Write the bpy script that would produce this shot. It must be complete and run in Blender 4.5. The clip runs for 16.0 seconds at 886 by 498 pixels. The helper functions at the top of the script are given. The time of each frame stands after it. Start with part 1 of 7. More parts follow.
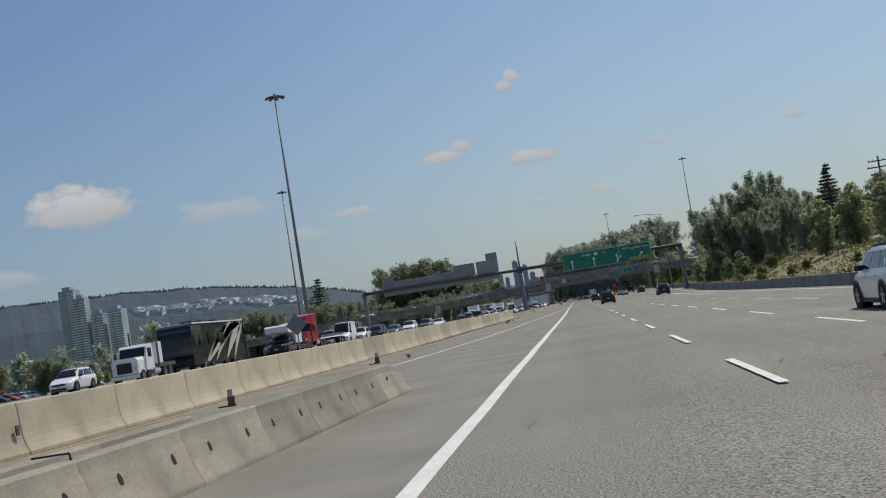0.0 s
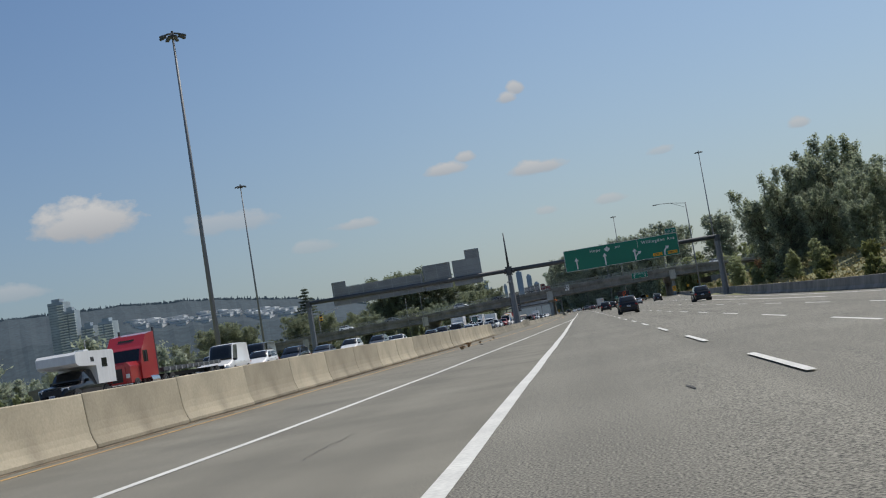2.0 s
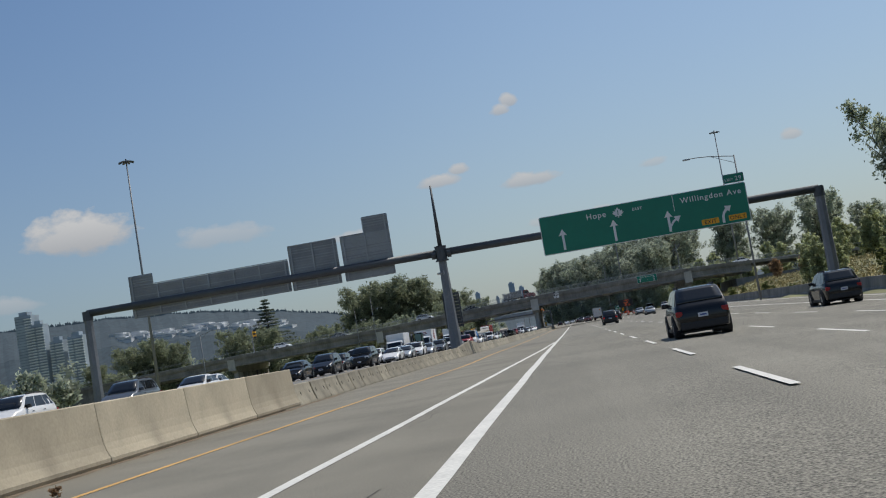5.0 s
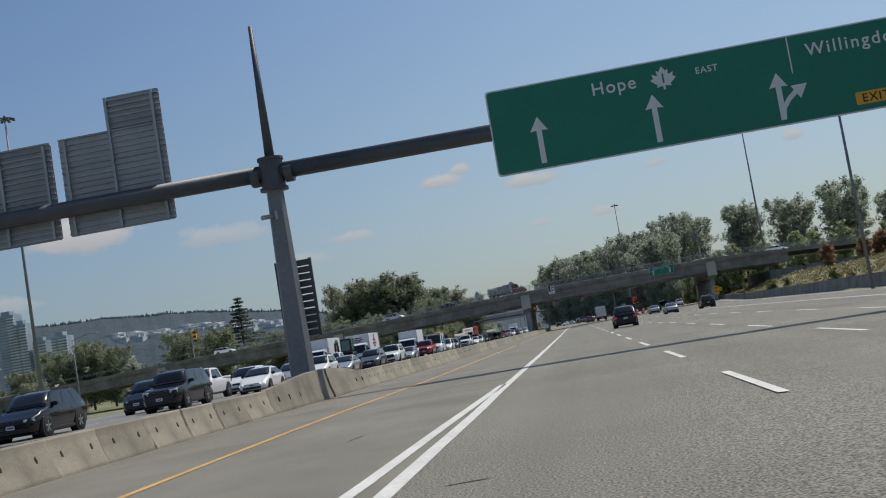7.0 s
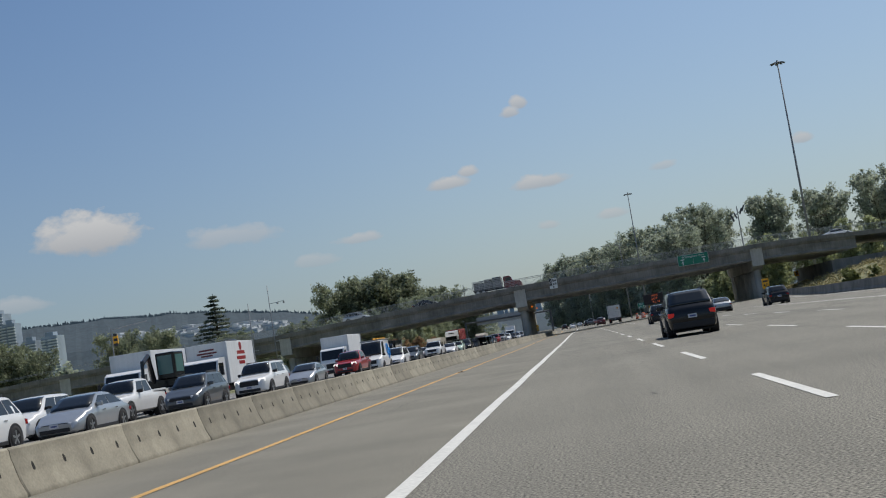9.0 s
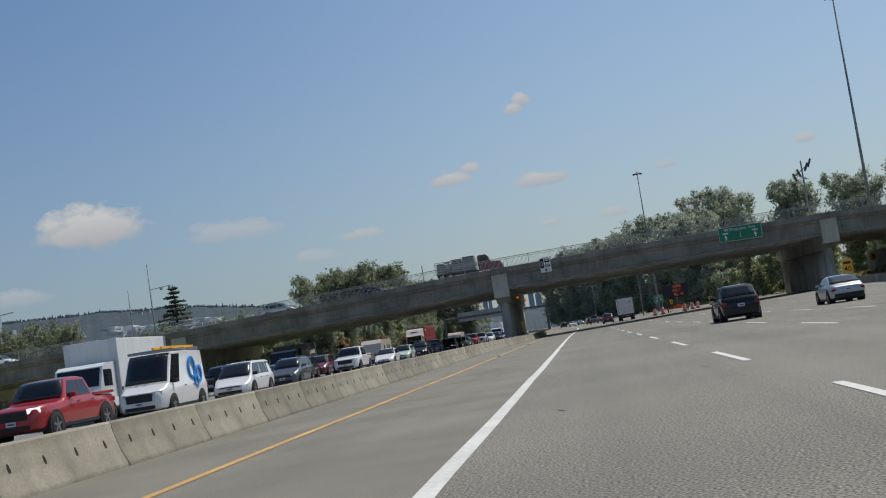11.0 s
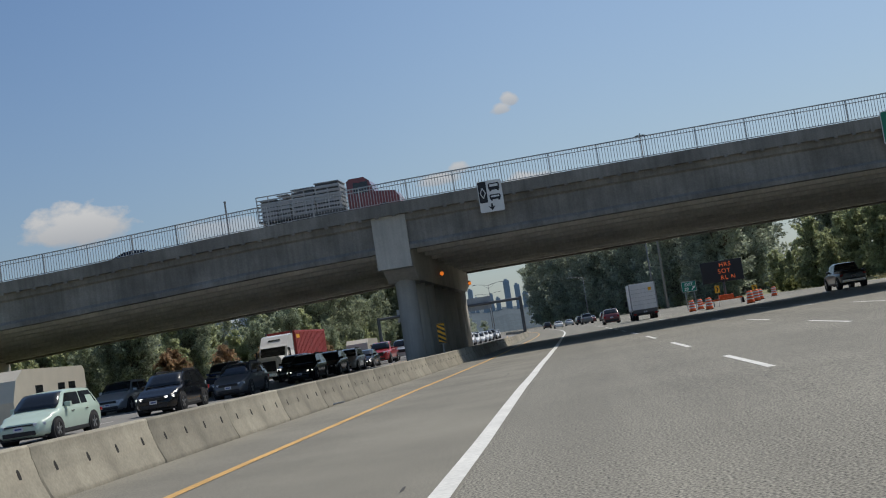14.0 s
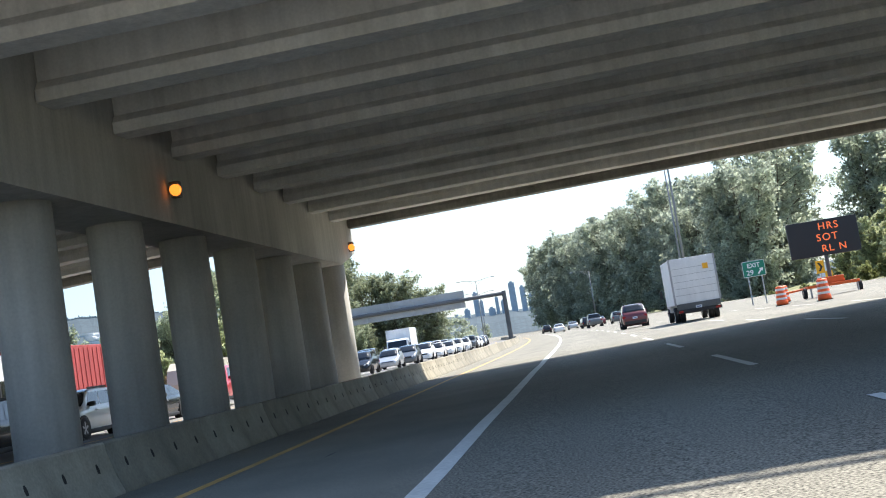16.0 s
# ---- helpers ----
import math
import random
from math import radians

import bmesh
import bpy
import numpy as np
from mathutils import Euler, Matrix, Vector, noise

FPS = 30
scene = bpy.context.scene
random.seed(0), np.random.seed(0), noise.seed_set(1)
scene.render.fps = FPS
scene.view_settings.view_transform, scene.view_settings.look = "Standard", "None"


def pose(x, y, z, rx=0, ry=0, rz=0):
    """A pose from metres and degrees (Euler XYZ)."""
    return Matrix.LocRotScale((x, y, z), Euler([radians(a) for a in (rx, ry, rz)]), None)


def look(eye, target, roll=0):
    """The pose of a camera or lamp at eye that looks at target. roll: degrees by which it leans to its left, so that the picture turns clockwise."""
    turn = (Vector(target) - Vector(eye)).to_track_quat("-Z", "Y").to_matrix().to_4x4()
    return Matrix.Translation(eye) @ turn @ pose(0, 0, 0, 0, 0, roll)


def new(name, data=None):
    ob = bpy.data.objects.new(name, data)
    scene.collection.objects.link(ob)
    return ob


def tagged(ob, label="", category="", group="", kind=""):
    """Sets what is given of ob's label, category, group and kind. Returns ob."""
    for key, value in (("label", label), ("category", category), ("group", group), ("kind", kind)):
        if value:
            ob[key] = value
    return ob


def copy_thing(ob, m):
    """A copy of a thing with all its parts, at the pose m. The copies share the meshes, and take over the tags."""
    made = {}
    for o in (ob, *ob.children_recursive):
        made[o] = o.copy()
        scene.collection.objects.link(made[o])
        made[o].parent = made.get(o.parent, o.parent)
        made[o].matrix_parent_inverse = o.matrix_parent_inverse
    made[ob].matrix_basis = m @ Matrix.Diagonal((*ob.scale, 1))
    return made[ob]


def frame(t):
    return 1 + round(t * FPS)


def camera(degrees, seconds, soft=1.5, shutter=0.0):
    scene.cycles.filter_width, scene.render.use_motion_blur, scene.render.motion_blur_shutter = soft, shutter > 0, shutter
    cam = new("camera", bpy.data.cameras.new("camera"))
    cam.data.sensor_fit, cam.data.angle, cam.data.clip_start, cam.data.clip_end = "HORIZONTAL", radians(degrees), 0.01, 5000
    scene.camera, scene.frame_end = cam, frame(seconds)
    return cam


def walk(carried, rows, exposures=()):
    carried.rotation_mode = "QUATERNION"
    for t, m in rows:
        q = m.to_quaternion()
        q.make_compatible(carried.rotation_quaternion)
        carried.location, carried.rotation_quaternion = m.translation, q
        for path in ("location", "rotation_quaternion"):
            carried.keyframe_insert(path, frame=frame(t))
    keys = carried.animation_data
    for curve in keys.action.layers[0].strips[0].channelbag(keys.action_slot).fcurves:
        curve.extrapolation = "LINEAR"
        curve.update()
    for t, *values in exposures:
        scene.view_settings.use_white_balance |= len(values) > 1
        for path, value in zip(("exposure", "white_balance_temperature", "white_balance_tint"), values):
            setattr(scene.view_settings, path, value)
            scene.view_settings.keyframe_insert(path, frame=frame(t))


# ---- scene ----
cam = camera(42.28, 16.0, soft=1.1)
# seconds, place in metres, yaw, pitch and roll in degrees
PATH = [
    (0, -0.14, -0.58, 1.343, 6.89, 3.52, 9.10),
    (0.5, -0.17, 11.19, 1.340, 6.99, 3.69, 9.25),
    (1, -0.27, 22.90, 1.280, 7.07, 3.79, 9.30),
    (1.5, -0.36, 34.60, 1.204, 7.12, 3.97, 9.30),
    (2, -0.45, 46.21, 1.138, 7.14, 4.11, 9.30),
    (2.5, -0.45, 57.56, 1.113, 7.09, 4.17, 9.30),
    (3, -0.46, 69.32, 1.094, 7.11, 4.37, 9.35),
    (3.5, -0.45, 81.01, 1.109, 7.01, 4.48, 9.38),
    (4, -0.50, 92.97, 1.128, 6.88, 4.56, 9.43),
    (6.5, -0.20, 152.40, 1.155, 6.82, 4.71, 9.49),
    (7, -0.22, 164.60, 1.123, 6.88, 4.69, 9.41),
    (7.5, -0.21, 176.44, 1.114, 6.96, 4.71, 9.25),
    (8, -0.24, 188.57, 1.100, 7.02, 4.71, 8.95),
    (8.5, -0.34, 200.73, 1.081, 7.12, 4.73, 9.00),
    (9, -0.44, 213.11, 1.053, 7.26, 4.84, 9.11),
    (11.5, -1.01, 275.92, 1.038, 7.31, 4.54, 8.49),
    (12, -1.13, 288.06, 1.070, 7.29, 4.40, 8.41),
    (12.5, -1.32, 300.33, 1.085, 7.16, 4.49, 8.30),
    (13, -1.38, 312.51, 1.085, 7.01, 4.49, 8.23),
    (13.5, -1.37, 324.17, 1.065, 6.86, 4.53, 8.25),
    (14, -1.38, 336.29, 1.096, 6.70, 4.56, 8.58),
    (14.5, -1.31, 348.37, 1.120, 6.68, 4.63, 8.78),
    (15, -1.18, 359.70, 1.136, 6.69, 4.54, 8.89),
    (15.5, -1.13, 371.61, 1.041, 6.88, 4.73, 9.08),
    (16, -1.10, 383.52, 1.055, 7.04, 4.79, 9.12),
]
walk(cam, [(t, pose(x, y, z, 90 + pitch, roll, yaw)) for t, x, y, z, yaw, pitch, roll in PATH],
     [(0.0, 0.05), (13.8, 0.05), (14.6, 0.4), (15.2, 0.76), (15.5, 1.1), (15.8, 1.45), (16.0, 1.68)])

# ---- daylight: a high sun ahead of the camera, hazy blue sky with a few clouds ----
SUN_UP, SUN_TURN = 57.6, 40.0          # degrees above the horizon, degrees to the right of +y
world = bpy.data.worlds.new("sky")
scene.world = world
world.use_nodes = True
wn, wl = world.node_tree.nodes, world.node_tree.links
wn.clear()


def wnode(kind, **props):
    n = wn.new(kind)
    for k, v in props.items():
        if k == "operation":
            n.operation = v
        elif k == "sky_type":
            n.sky_type = v
    return n


def wmath(op, a, b=None):
    n = wn.new("ShaderNodeMath")
    n.operation = op
    for i, s in enumerate((a, b)):
        if s is None:
            continue
        if isinstance(s, (int, float)):
            n.inputs[i].default_value = s
        else:
            wl.new(s, n.inputs[i])
    return n.outputs[0]


sky = wn.new("ShaderNodeTexSky")
sky.sky_type = "NISHITA"
sky.sun_disc = False
sky.sun_elevation, sky.sun_rotation = radians(SUN_UP), radians(SUN_TURN)
sky.air_density, sky.dust_density, sky.ozone_density = 1.0, 1.2, 1.6
coord = wn.new("ShaderNodeTexCoord")
sep = wn.new("ShaderNodeSeparateXYZ")
wl.new(coord.outputs["Generated"], sep.inputs[0])
# azimuth (left positive) and height of a direction, in degrees
azim = wmath("MULTIPLY", wmath("ARCTAN2", wmath("MULTIPLY", sep.outputs[0], -1.0), sep.outputs[1]), 57.2958)
elev = wmath("MULTIPLY", wmath("ARCSINE", sep.outputs[2]), 57.2958)
puff = wn.new("ShaderNodeTexNoise")
puff.inputs["Scale"].default_value, puff.inputs["Detail"].default_value, puff.inputs["Roughness"].default_value = 44.0, 7.0, 0.56
stretch = wn.new("ShaderNodeVectorMath")
stretch.operation = "MULTIPLY"
stretch.inputs[1].default_value = (1.0, 1.0, 1.7)
wl.new(coord.outputs["Generated"], stretch.inputs[0])
wl.new(stretch.outputs[0], puff.inputs["Vector"])
# clouds: azimuth, height, half width, half height (degrees), density
CLOUDS = [(23.5, 7.75, 2.7, 1.35, 1.0), (16.9, 6.85, 2.5, 0.8, 0.4), (10.7, 5.9, 1.3, 0.38, 0.5), (12.9, 5.1, 1.3, 0.45, 0.28), (5.6, 7.9, 1.15, 0.5, 0.8), (4.6, 8.35, 0.6, 0.45, 0.8), (1.2, 7.25, 1.5, 0.5, 0.75),
          (2.1, 10.9, 0.55, 0.4, 0.75), (1.6, 11.3, 0.5, 0.5, 0.8), (-11.66, 7.0, 0.6, 0.4, 0.65), (-5.06, 7.0, 0.75, 0.3, 0.4), (-2.1, 5.1, 1.0, 0.36, 0.45), (1.1, 5.05, 0.75, 0.32, 0.4), (27.1, 4.9, 1.6, 0.6, 0.35)]
cover = None
for az, el, ha, he, dens in CLOUDS:
    u = wmath("MULTIPLY", wmath("SUBTRACT", azim, az), 1 / ha)
    v = wmath("MULTIPLY", wmath("SUBTRACT", elev, el), 1 / he)
    v = wmath("MAXIMUM", v, wmath("MULTIPLY", v, -1.7))
    fall = wmath("SUBTRACT", 1.0, wmath("SQRT", wmath("ADD", wmath("MULTIPLY", u, u), wmath("MULTIPLY", v, v))))
    body = wmath("ADD", fall, wmath("MULTIPLY", wmath("SUBTRACT", puff.outputs["Fac"], 0.5), 1.5))
    m = wmath("MULTIPLY", wmath("MINIMUM", wmath("MAXIMUM", wmath("MULTIPLY", body, 2.3), 0.0), 1.0), dens)
    lift = wmath("MINIMUM", wmath("MAXIMUM", wmath("ADD", wmath("MULTIPLY", wmath("SUBTRACT", elev, el), 0.75 / he), 0.42), 0.0), 1.0)
    shine = wmath("MULTIPLY", m, lift) if cover is None else wmath("MAXIMUM", shine, wmath("MULTIPLY", m, lift))
    cover = m if cover is None else wmath("MAXIMUM", cover, m)
# haze whitens the sky towards the horizon
hz = wmath("MULTIPLY", wmath("POWER", wmath("MAXIMUM", wmath("SUBTRACT", 1.0, wmath("MULTIPLY", wmath("ABSOLUTE", elev), 1 / 24.0)), 0.0), 1.7), 0.56)


def wmix(f, a, b):
    n = wn.new("ShaderNodeMix")
    n.data_type = "RGBA"
    if isinstance(f, (int, float)):
        n.inputs[0].default_value = f
    else:
        wl.new(f, n.inputs[0])
    for sock, s in ((n.inputs[6], a), (n.inputs[7], b)):
        if isinstance(s, tuple):
            sock.default_value = (*s, 1)
        else:
            wl.new(s, sock)
    return n.outputs[2]


SKY_GAIN = 0.09
tint = wn.new("ShaderNodeVectorMath")
tint.operation = "MULTIPLY"
tint.inputs[1].default_value = (0.9, 1.0, 1.05)
wl.new(sky.outputs[0], tint.inputs[0])
hazy = wmix(hz, tint.outputs[0], (3.4, 3.7, 3.98))
# the sky dims and grows bluer away from the sun, to the left
dim = wn.new("ShaderNodeMapRange")
dim.interpolation_type = "SMOOTHSTEP"
dim.inputs["From Min"].default_value, dim.inputs["From Max"].default_value = -4.0, 32.0
wl.new(azim, dim.inputs["Value"])
soft = wn.new("ShaderNodeVectorMath")
soft.operation = "MULTIPLY"
wl.new(hazy, soft.inputs[0])
wl.new(wmix(dim.outputs[0], (1.0, 1.0, 1.0), (0.79, 0.845, 0.925)), soft.inputs[1])
# grey undersides, sunlit tops
cloudy = wmix(shine, wmix(cover, soft.outputs[0], (3.9, 4.1, 4.4)), (6.1, 6.15, 6.2))
back = wn.new("ShaderNodeBackground")
back.inputs["Strength"].default_value = SKY_GAIN
wl.new(cloudy, back.inputs["Color"])
wout = wn.new("ShaderNodeOutputWorld")
wl.new(back.outputs[0], wout.inputs[0])

sun = new("sun", bpy.data.lights.new("sun", "SUN"))
sun.data.energy, sun.data.angle, sun.data.color = 3.2, radians(0.6), (1.0, 0.94, 0.85)
sun_way = Vector((math.sin(radians(SUN_TURN)) * math.cos(radians(SUN_UP)), math.cos(radians(SUN_TURN)) * math.cos(radians(SUN_UP)), math.sin(radians(SUN_UP))))
sun.matrix_world = look(sun_way * 100, (0, 0, 0))


# ---- materials ----
def mat(name, color, rough=0.6, metal=0.0, fine=0.0, fine_scale=60.0, broad=0.0, broad_scale=1.2, bump=0.0, streak=0.0, streak_vec=(5.0, 5.0, 0.35), vary=0.0, glow=None, coat=0.0, spec=0.5, space="Object"):
    """A painted or raw surface: fine grain and broad stains in its colour and roughness, relief, upright streaks, tint by object."""
    m = bpy.data.materials.new(name)
    m.use_nodes = True
    ns, ls = m.node_tree.nodes, m.node_tree.links
    bs = ns["Principled BSDF"]
    bs.inputs["Roughness"].default_value, bs.inputs["Metallic"].default_value = rough, metal
    bs.inputs["Coat Weight"].default_value = coat
    bs.inputs["Specular IOR Level"].default_value = spec
    bs.inputs["Base Color"].default_value = (*color, 1)
    tc = ns.new("ShaderNodeTexCoord")
    geo = ns.new("ShaderNodeNewGeometry")
    where = geo.outputs["Position"] if space == "World" else tc.outputs["Object"]
    col = None

    def noise_tex(scale, detail, vec=where):
        n = ns.new("ShaderNodeTexNoise")
        n.inputs["Scale"].default_value, n.inputs["Detail"].default_value = scale, detail
        ls.new(vec, n.inputs["Vector"])
        return n.outputs["Fac"]

    def scaled(prev, fac, amount):
        """prev times (1 + amount * (fac - 0.5) * 2)"""
        mr = ns.new("ShaderNodeMapRange")
        mr.inputs["From Min"].default_value, mr.inputs["From Max"].default_value = 0.3, 0.7
        mr.inputs["To Min"].default_value, mr.inputs["To Max"].default_value = 1 - amount, 1 + amount
        ls.new(fac, mr.inputs["Value"])
        mx = ns.new("ShaderNodeVectorMath")
        mx.operation = "SCALE"
        if prev is None:
            mx.inputs[0].default_value = color
        else:
            ls.new(prev, mx.inputs[0])
        ls.new(mr.outputs[0], mx.inputs["Scale"])
        return mx.outputs[0]

    grain = None
    if fine:
        grain = noise_tex(fine_scale, 3.0)
        col = scaled(col, grain, fine)
    if broad:
        col = scaled(col, noise_tex(broad_scale, 5.0), broad)
    if streak:
        vm = ns.new("ShaderNodeVectorMath")
        vm.operation = "MULTIPLY"
        vm.inputs[1].default_value = streak_vec
        ls.new(where, vm.inputs[0])
        col = scaled(col, noise_tex(1.0, 4.0, vm.outputs[0]), streak)
    if vary:
        oi = ns.new("ShaderNodeObjectInfo")
        col = scaled(col, oi.outputs["Random"], vary)
    if col is not None:
        ls.new(col, bs.inputs["Base Color"])
    if bump:
        bn = ns.new("ShaderNodeBump")
        bn.inputs["Strength"].default_value, bn.inputs["Distance"].default_value = bump, 0.02
        ls.new(grain if grain is not None else noise_tex(fine_scale, 3.0), bn.inputs["Height"])
        ls.new(bn.outputs[0], bs.inputs["Normal"])
    if glow:
        bs.inputs["Emission Color"].default_value, bs.inputs["Emission Strength"].default_value = (*glow[0], 1), glow[1]
    return m


M = {
    "asphalt": mat("asphalt", (0.192, 0.181, 0.147), 0.82, fine=0.95, fine_scale=44.0, broad=0.14, broad_scale=0.16, bump=0.05, streak=0.12, streak_vec=(0.75, 0.012, 1.0), space="World", spec=0.35),
    "asphalt_smooth": mat("asphalt_smooth", (0.203, 0.19, 0.153), 0.85, fine=0.3, fine_scale=60.0, broad=0.16, broad_scale=0.4, bump=0.04, streak=0.08, streak_vec=(0.9, 0.02, 1.0), space="World", spec=0.3),
    "asphalt_west": mat("asphalt_west", (0.2, 0.195, 0.185), 0.85, fine=0.15, fine_scale=8.0, broad=0.1, broad_scale=0.2, space="World", spec=0.3),
    "white_line": mat("white_line", (0.66, 0.65, 0.6), 0.7, fine=0.12, fine_scale=16.0, broad=0.1, broad_scale=1.1, space="World"),
    "yellow_line": mat("yellow_line", (0.58, 0.34, 0.1), 0.7, fine=0.15, fine_scale=16.0, broad=0.2, broad_scale=0.7, space="World"),
    "sealer": mat("sealer", (0.03, 0.03, 0.03), 0.6, fine=0.2, fine_scale=9.0, space="World"),
    "scuff": mat("scuff", (0.06, 0.058, 0.055), 0.85, fine=0.3, fine_scale=20.0, space="World"),
    "post_brown": mat("post_brown", (0.12, 0.085, 0.05), 0.7, fine=0.2, fine_scale=30.0),
    "barrier": mat("barrier", (0.248, 0.225, 0.172), 0.85, fine=0.12, fine_scale=26.0, broad=0.26, broad_scale=0.9, bump=0.1, streak=0.13, streak_vec=(3.0, 3.0, 0.5), vary=0.14),
    "wall": mat("wall", (0.37, 0.322, 0.235), 0.85, fine=0.08, fine_scale=18.0, broad=0.24, broad_scale=0.7, bump=0.1, streak=0.07, streak_vec=(2.0, 2.0, 0.5), vary=0.14),
    "dirt": mat("road_dirt", (0.19, 0.15, 0.105), 0.95, fine=0.3, fine_scale=30.0, broad=0.35, broad_scale=1.6, space="World", spec=0.2),
    "slot": mat("slot", (0.02, 0.018, 0.015), 0.9, fine=0.2),
    "bridge": mat("bridge_concrete", (0.48, 0.465, 0.43), 0.92, spec=0.12, fine=0.06, fine_scale=18.0, broad=0.2, broad_scale=0.35, bump=0.12, streak=0.09),
    "bridge_pale": mat("bridge_pale", (0.46, 0.448, 0.41), 0.85, fine=0.08, fine_scale=18.0, broad=0.14, broad_scale=0.6, bump=0.15, streak=0.1),
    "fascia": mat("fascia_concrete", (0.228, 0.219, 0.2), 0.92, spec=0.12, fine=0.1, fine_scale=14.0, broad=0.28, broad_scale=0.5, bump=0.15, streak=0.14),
    # concrete made paler to put light into the shaded underside
    "girder": mat("girder_concrete_lifted", (0.69, 0.68, 0.65), 0.85, fine=0.07, fine_scale=18.0, broad=0.16, broad_scale=0.6, streak=0.1),
    "galv": mat("galvanised", (0.38, 0.39, 0.4), 0.5, 0.55, fine=0.08, fine_scale=20.0, broad=0.12, broad_scale=1.0),
    "steel_dark": mat("steel_dark", (0.1, 0.105, 0.11), 0.55, 0.4, fine=0.1, fine_scale=14.0, broad=0.12, broad_scale=0.8),
    "mast": mat("mast_steel", (0.2, 0.21, 0.225), 0.55, 0.1, fine=0.08, fine_scale=8.0, broad=0.12, broad_scale=0.5),
    "sign_green": mat("sign_green", (0.006, 0.19, 0.12), 0.42, fine=0.03, fine_scale=4.0, broad=0.07, broad_scale=0.5),
    "sign_white": mat("sign_white", (0.74, 0.75, 0.74), 0.45, broad=0.05, broad_scale=2.0),
    "sign_yellow": mat("sign_yellow", (0.85, 0.42, 0.02), 0.45, broad=0.05, broad_scale=2.0),
    "sign_black": mat("sign_black", (0.015, 0.016, 0.02), 0.5),
    "sign_back": mat("sign_back", (0.34, 0.35, 0.36), 0.55, 0.45, fine=0.05, fine_scale=6.0, broad=0.1, broad_scale=0.7, vary=0.1),
    "rubber": mat("rubber", (0.018, 0.018, 0.019), 0.85, fine=0.15, fine_scale=30.0),
    "trim": mat("black_trim", (0.02, 0.02, 0.022), 0.6, fine=0.1, fine_scale=20.0),
    "chrome": mat("chrome", (0.6, 0.61, 0.62), 0.22, 1.0),
    "alloy": mat("alloy", (0.4, 0.41, 0.42), 0.35, 0.9, broad=0.1, broad_scale=6.0),
    "glass": mat("car_glass", (0.012, 0.014, 0.016), 0.06, 0.0, spec=0.7),
    "cab_glass": mat("cab_glass", (0.1, 0.2, 0.19), 0.08, spec=0.7),
    "tail": mat("tail_lens", (0.3, 0.012, 0.012), 0.2),
    "tail_lit": mat("tail_lit", (0.5, 0.02, 0.02), 0.25, glow=((1.0, 0.05, 0.03), 0.12)),
    "amber_lit": mat("amber_lit", (0.8, 0.25, 0.03), 0.3, glow=((1.0, 0.25, 0.03), 0.6)),
    "head": mat("head_lens", (0.6, 0.62, 0.65), 0.12, coat=0.5),
    "head_lit": mat("head_lit", (0.8, 0.8, 0.8), 0.2, glow=((1.0, 0.96, 0.88), 1.0)),
    "plate": mat("plate", (0.6, 0.62, 0.66), 0.5),
    "bars": mat("plate_bars", (0.05, 0.08, 0.25), 0.5),
    "bark": mat("bark", (0.09, 0.07, 0.05), 0.9, fine=0.3, fine_scale=8.0, bump=0.5),
    "grass": mat("grass", (0.19, 0.19, 0.085), 0.9, fine=0.3, fine_scale=3.0, broad=0.35, broad_scale=0.12, space="World"),
    "dry_grass": mat("dry_grass", (0.36, 0.3, 0.15), 0.9, fine=0.2, fine_scale=3.0, vary=0.2),
    # blue distance haze put into the far woods as a faint glow
    "far_wood_haze": mat("far_wood_haze", (0.02, 0.031, 0.036), 0.95, fine=0.45, fine_scale=0.06, broad=0.16, broad_scale=0.006, space="World", glow=((0.27, 0.41, 0.56), 0.085)),
    # pale blue of distance haze mixed into the city towers' colour
    "far_tower_haze": mat("far_tower_haze", (0.32, 0.39, 0.46), 0.6, broad=0.1, broad_scale=0.05),
    "far_roof": mat("far_roof", (0.6, 0.62, 0.63), 0.8, broad=0.1, broad_scale=0.05),
    "orange": mat("barrel_orange", (0.8, 0.12, 0.02), 0.5, broad=0.1, broad_scale=4.0),
    "led": mat("led_amber", (0.75, 0.14, 0.03), 0.4, glow=((1.0, 0.2, 0.07), 0.22)),
    "box_white": mat("box_white", (0.7, 0.71, 0.71), 0.5, fine=0.03, fine_scale=10.0, broad=0.07, broad_scale=0.8, streak=0.05),
    "box_red": mat("box_red", (0.34, 0.05, 0.045), 0.6, fine=0.05, fine_scale=10.0, broad=0.12, broad_scale=0.8),
    # tower glass and bands carry haze in their colour, paler than bare glass
    "tower_glass_haze": mat("tower_glass_haze", (0.3, 0.36, 0.42), 0.4, broad=0.2, broad_scale=0.05),
    "tower_band": mat("tower_band", (0.16, 0.2, 0.24), 0.4, broad=0.15, broad_scale=0.05),
    "tower_pale": mat("tower_pale", (0.62, 0.66, 0.68), 0.8, broad=0.1, broad_scale=0.05),
    "cargo": mat("cargo_metal", (0.36, 0.37, 0.38), 0.5, 0.4, fine=0.05, fine_scale=10.0, broad=0.1, broad_scale=1.0),
}
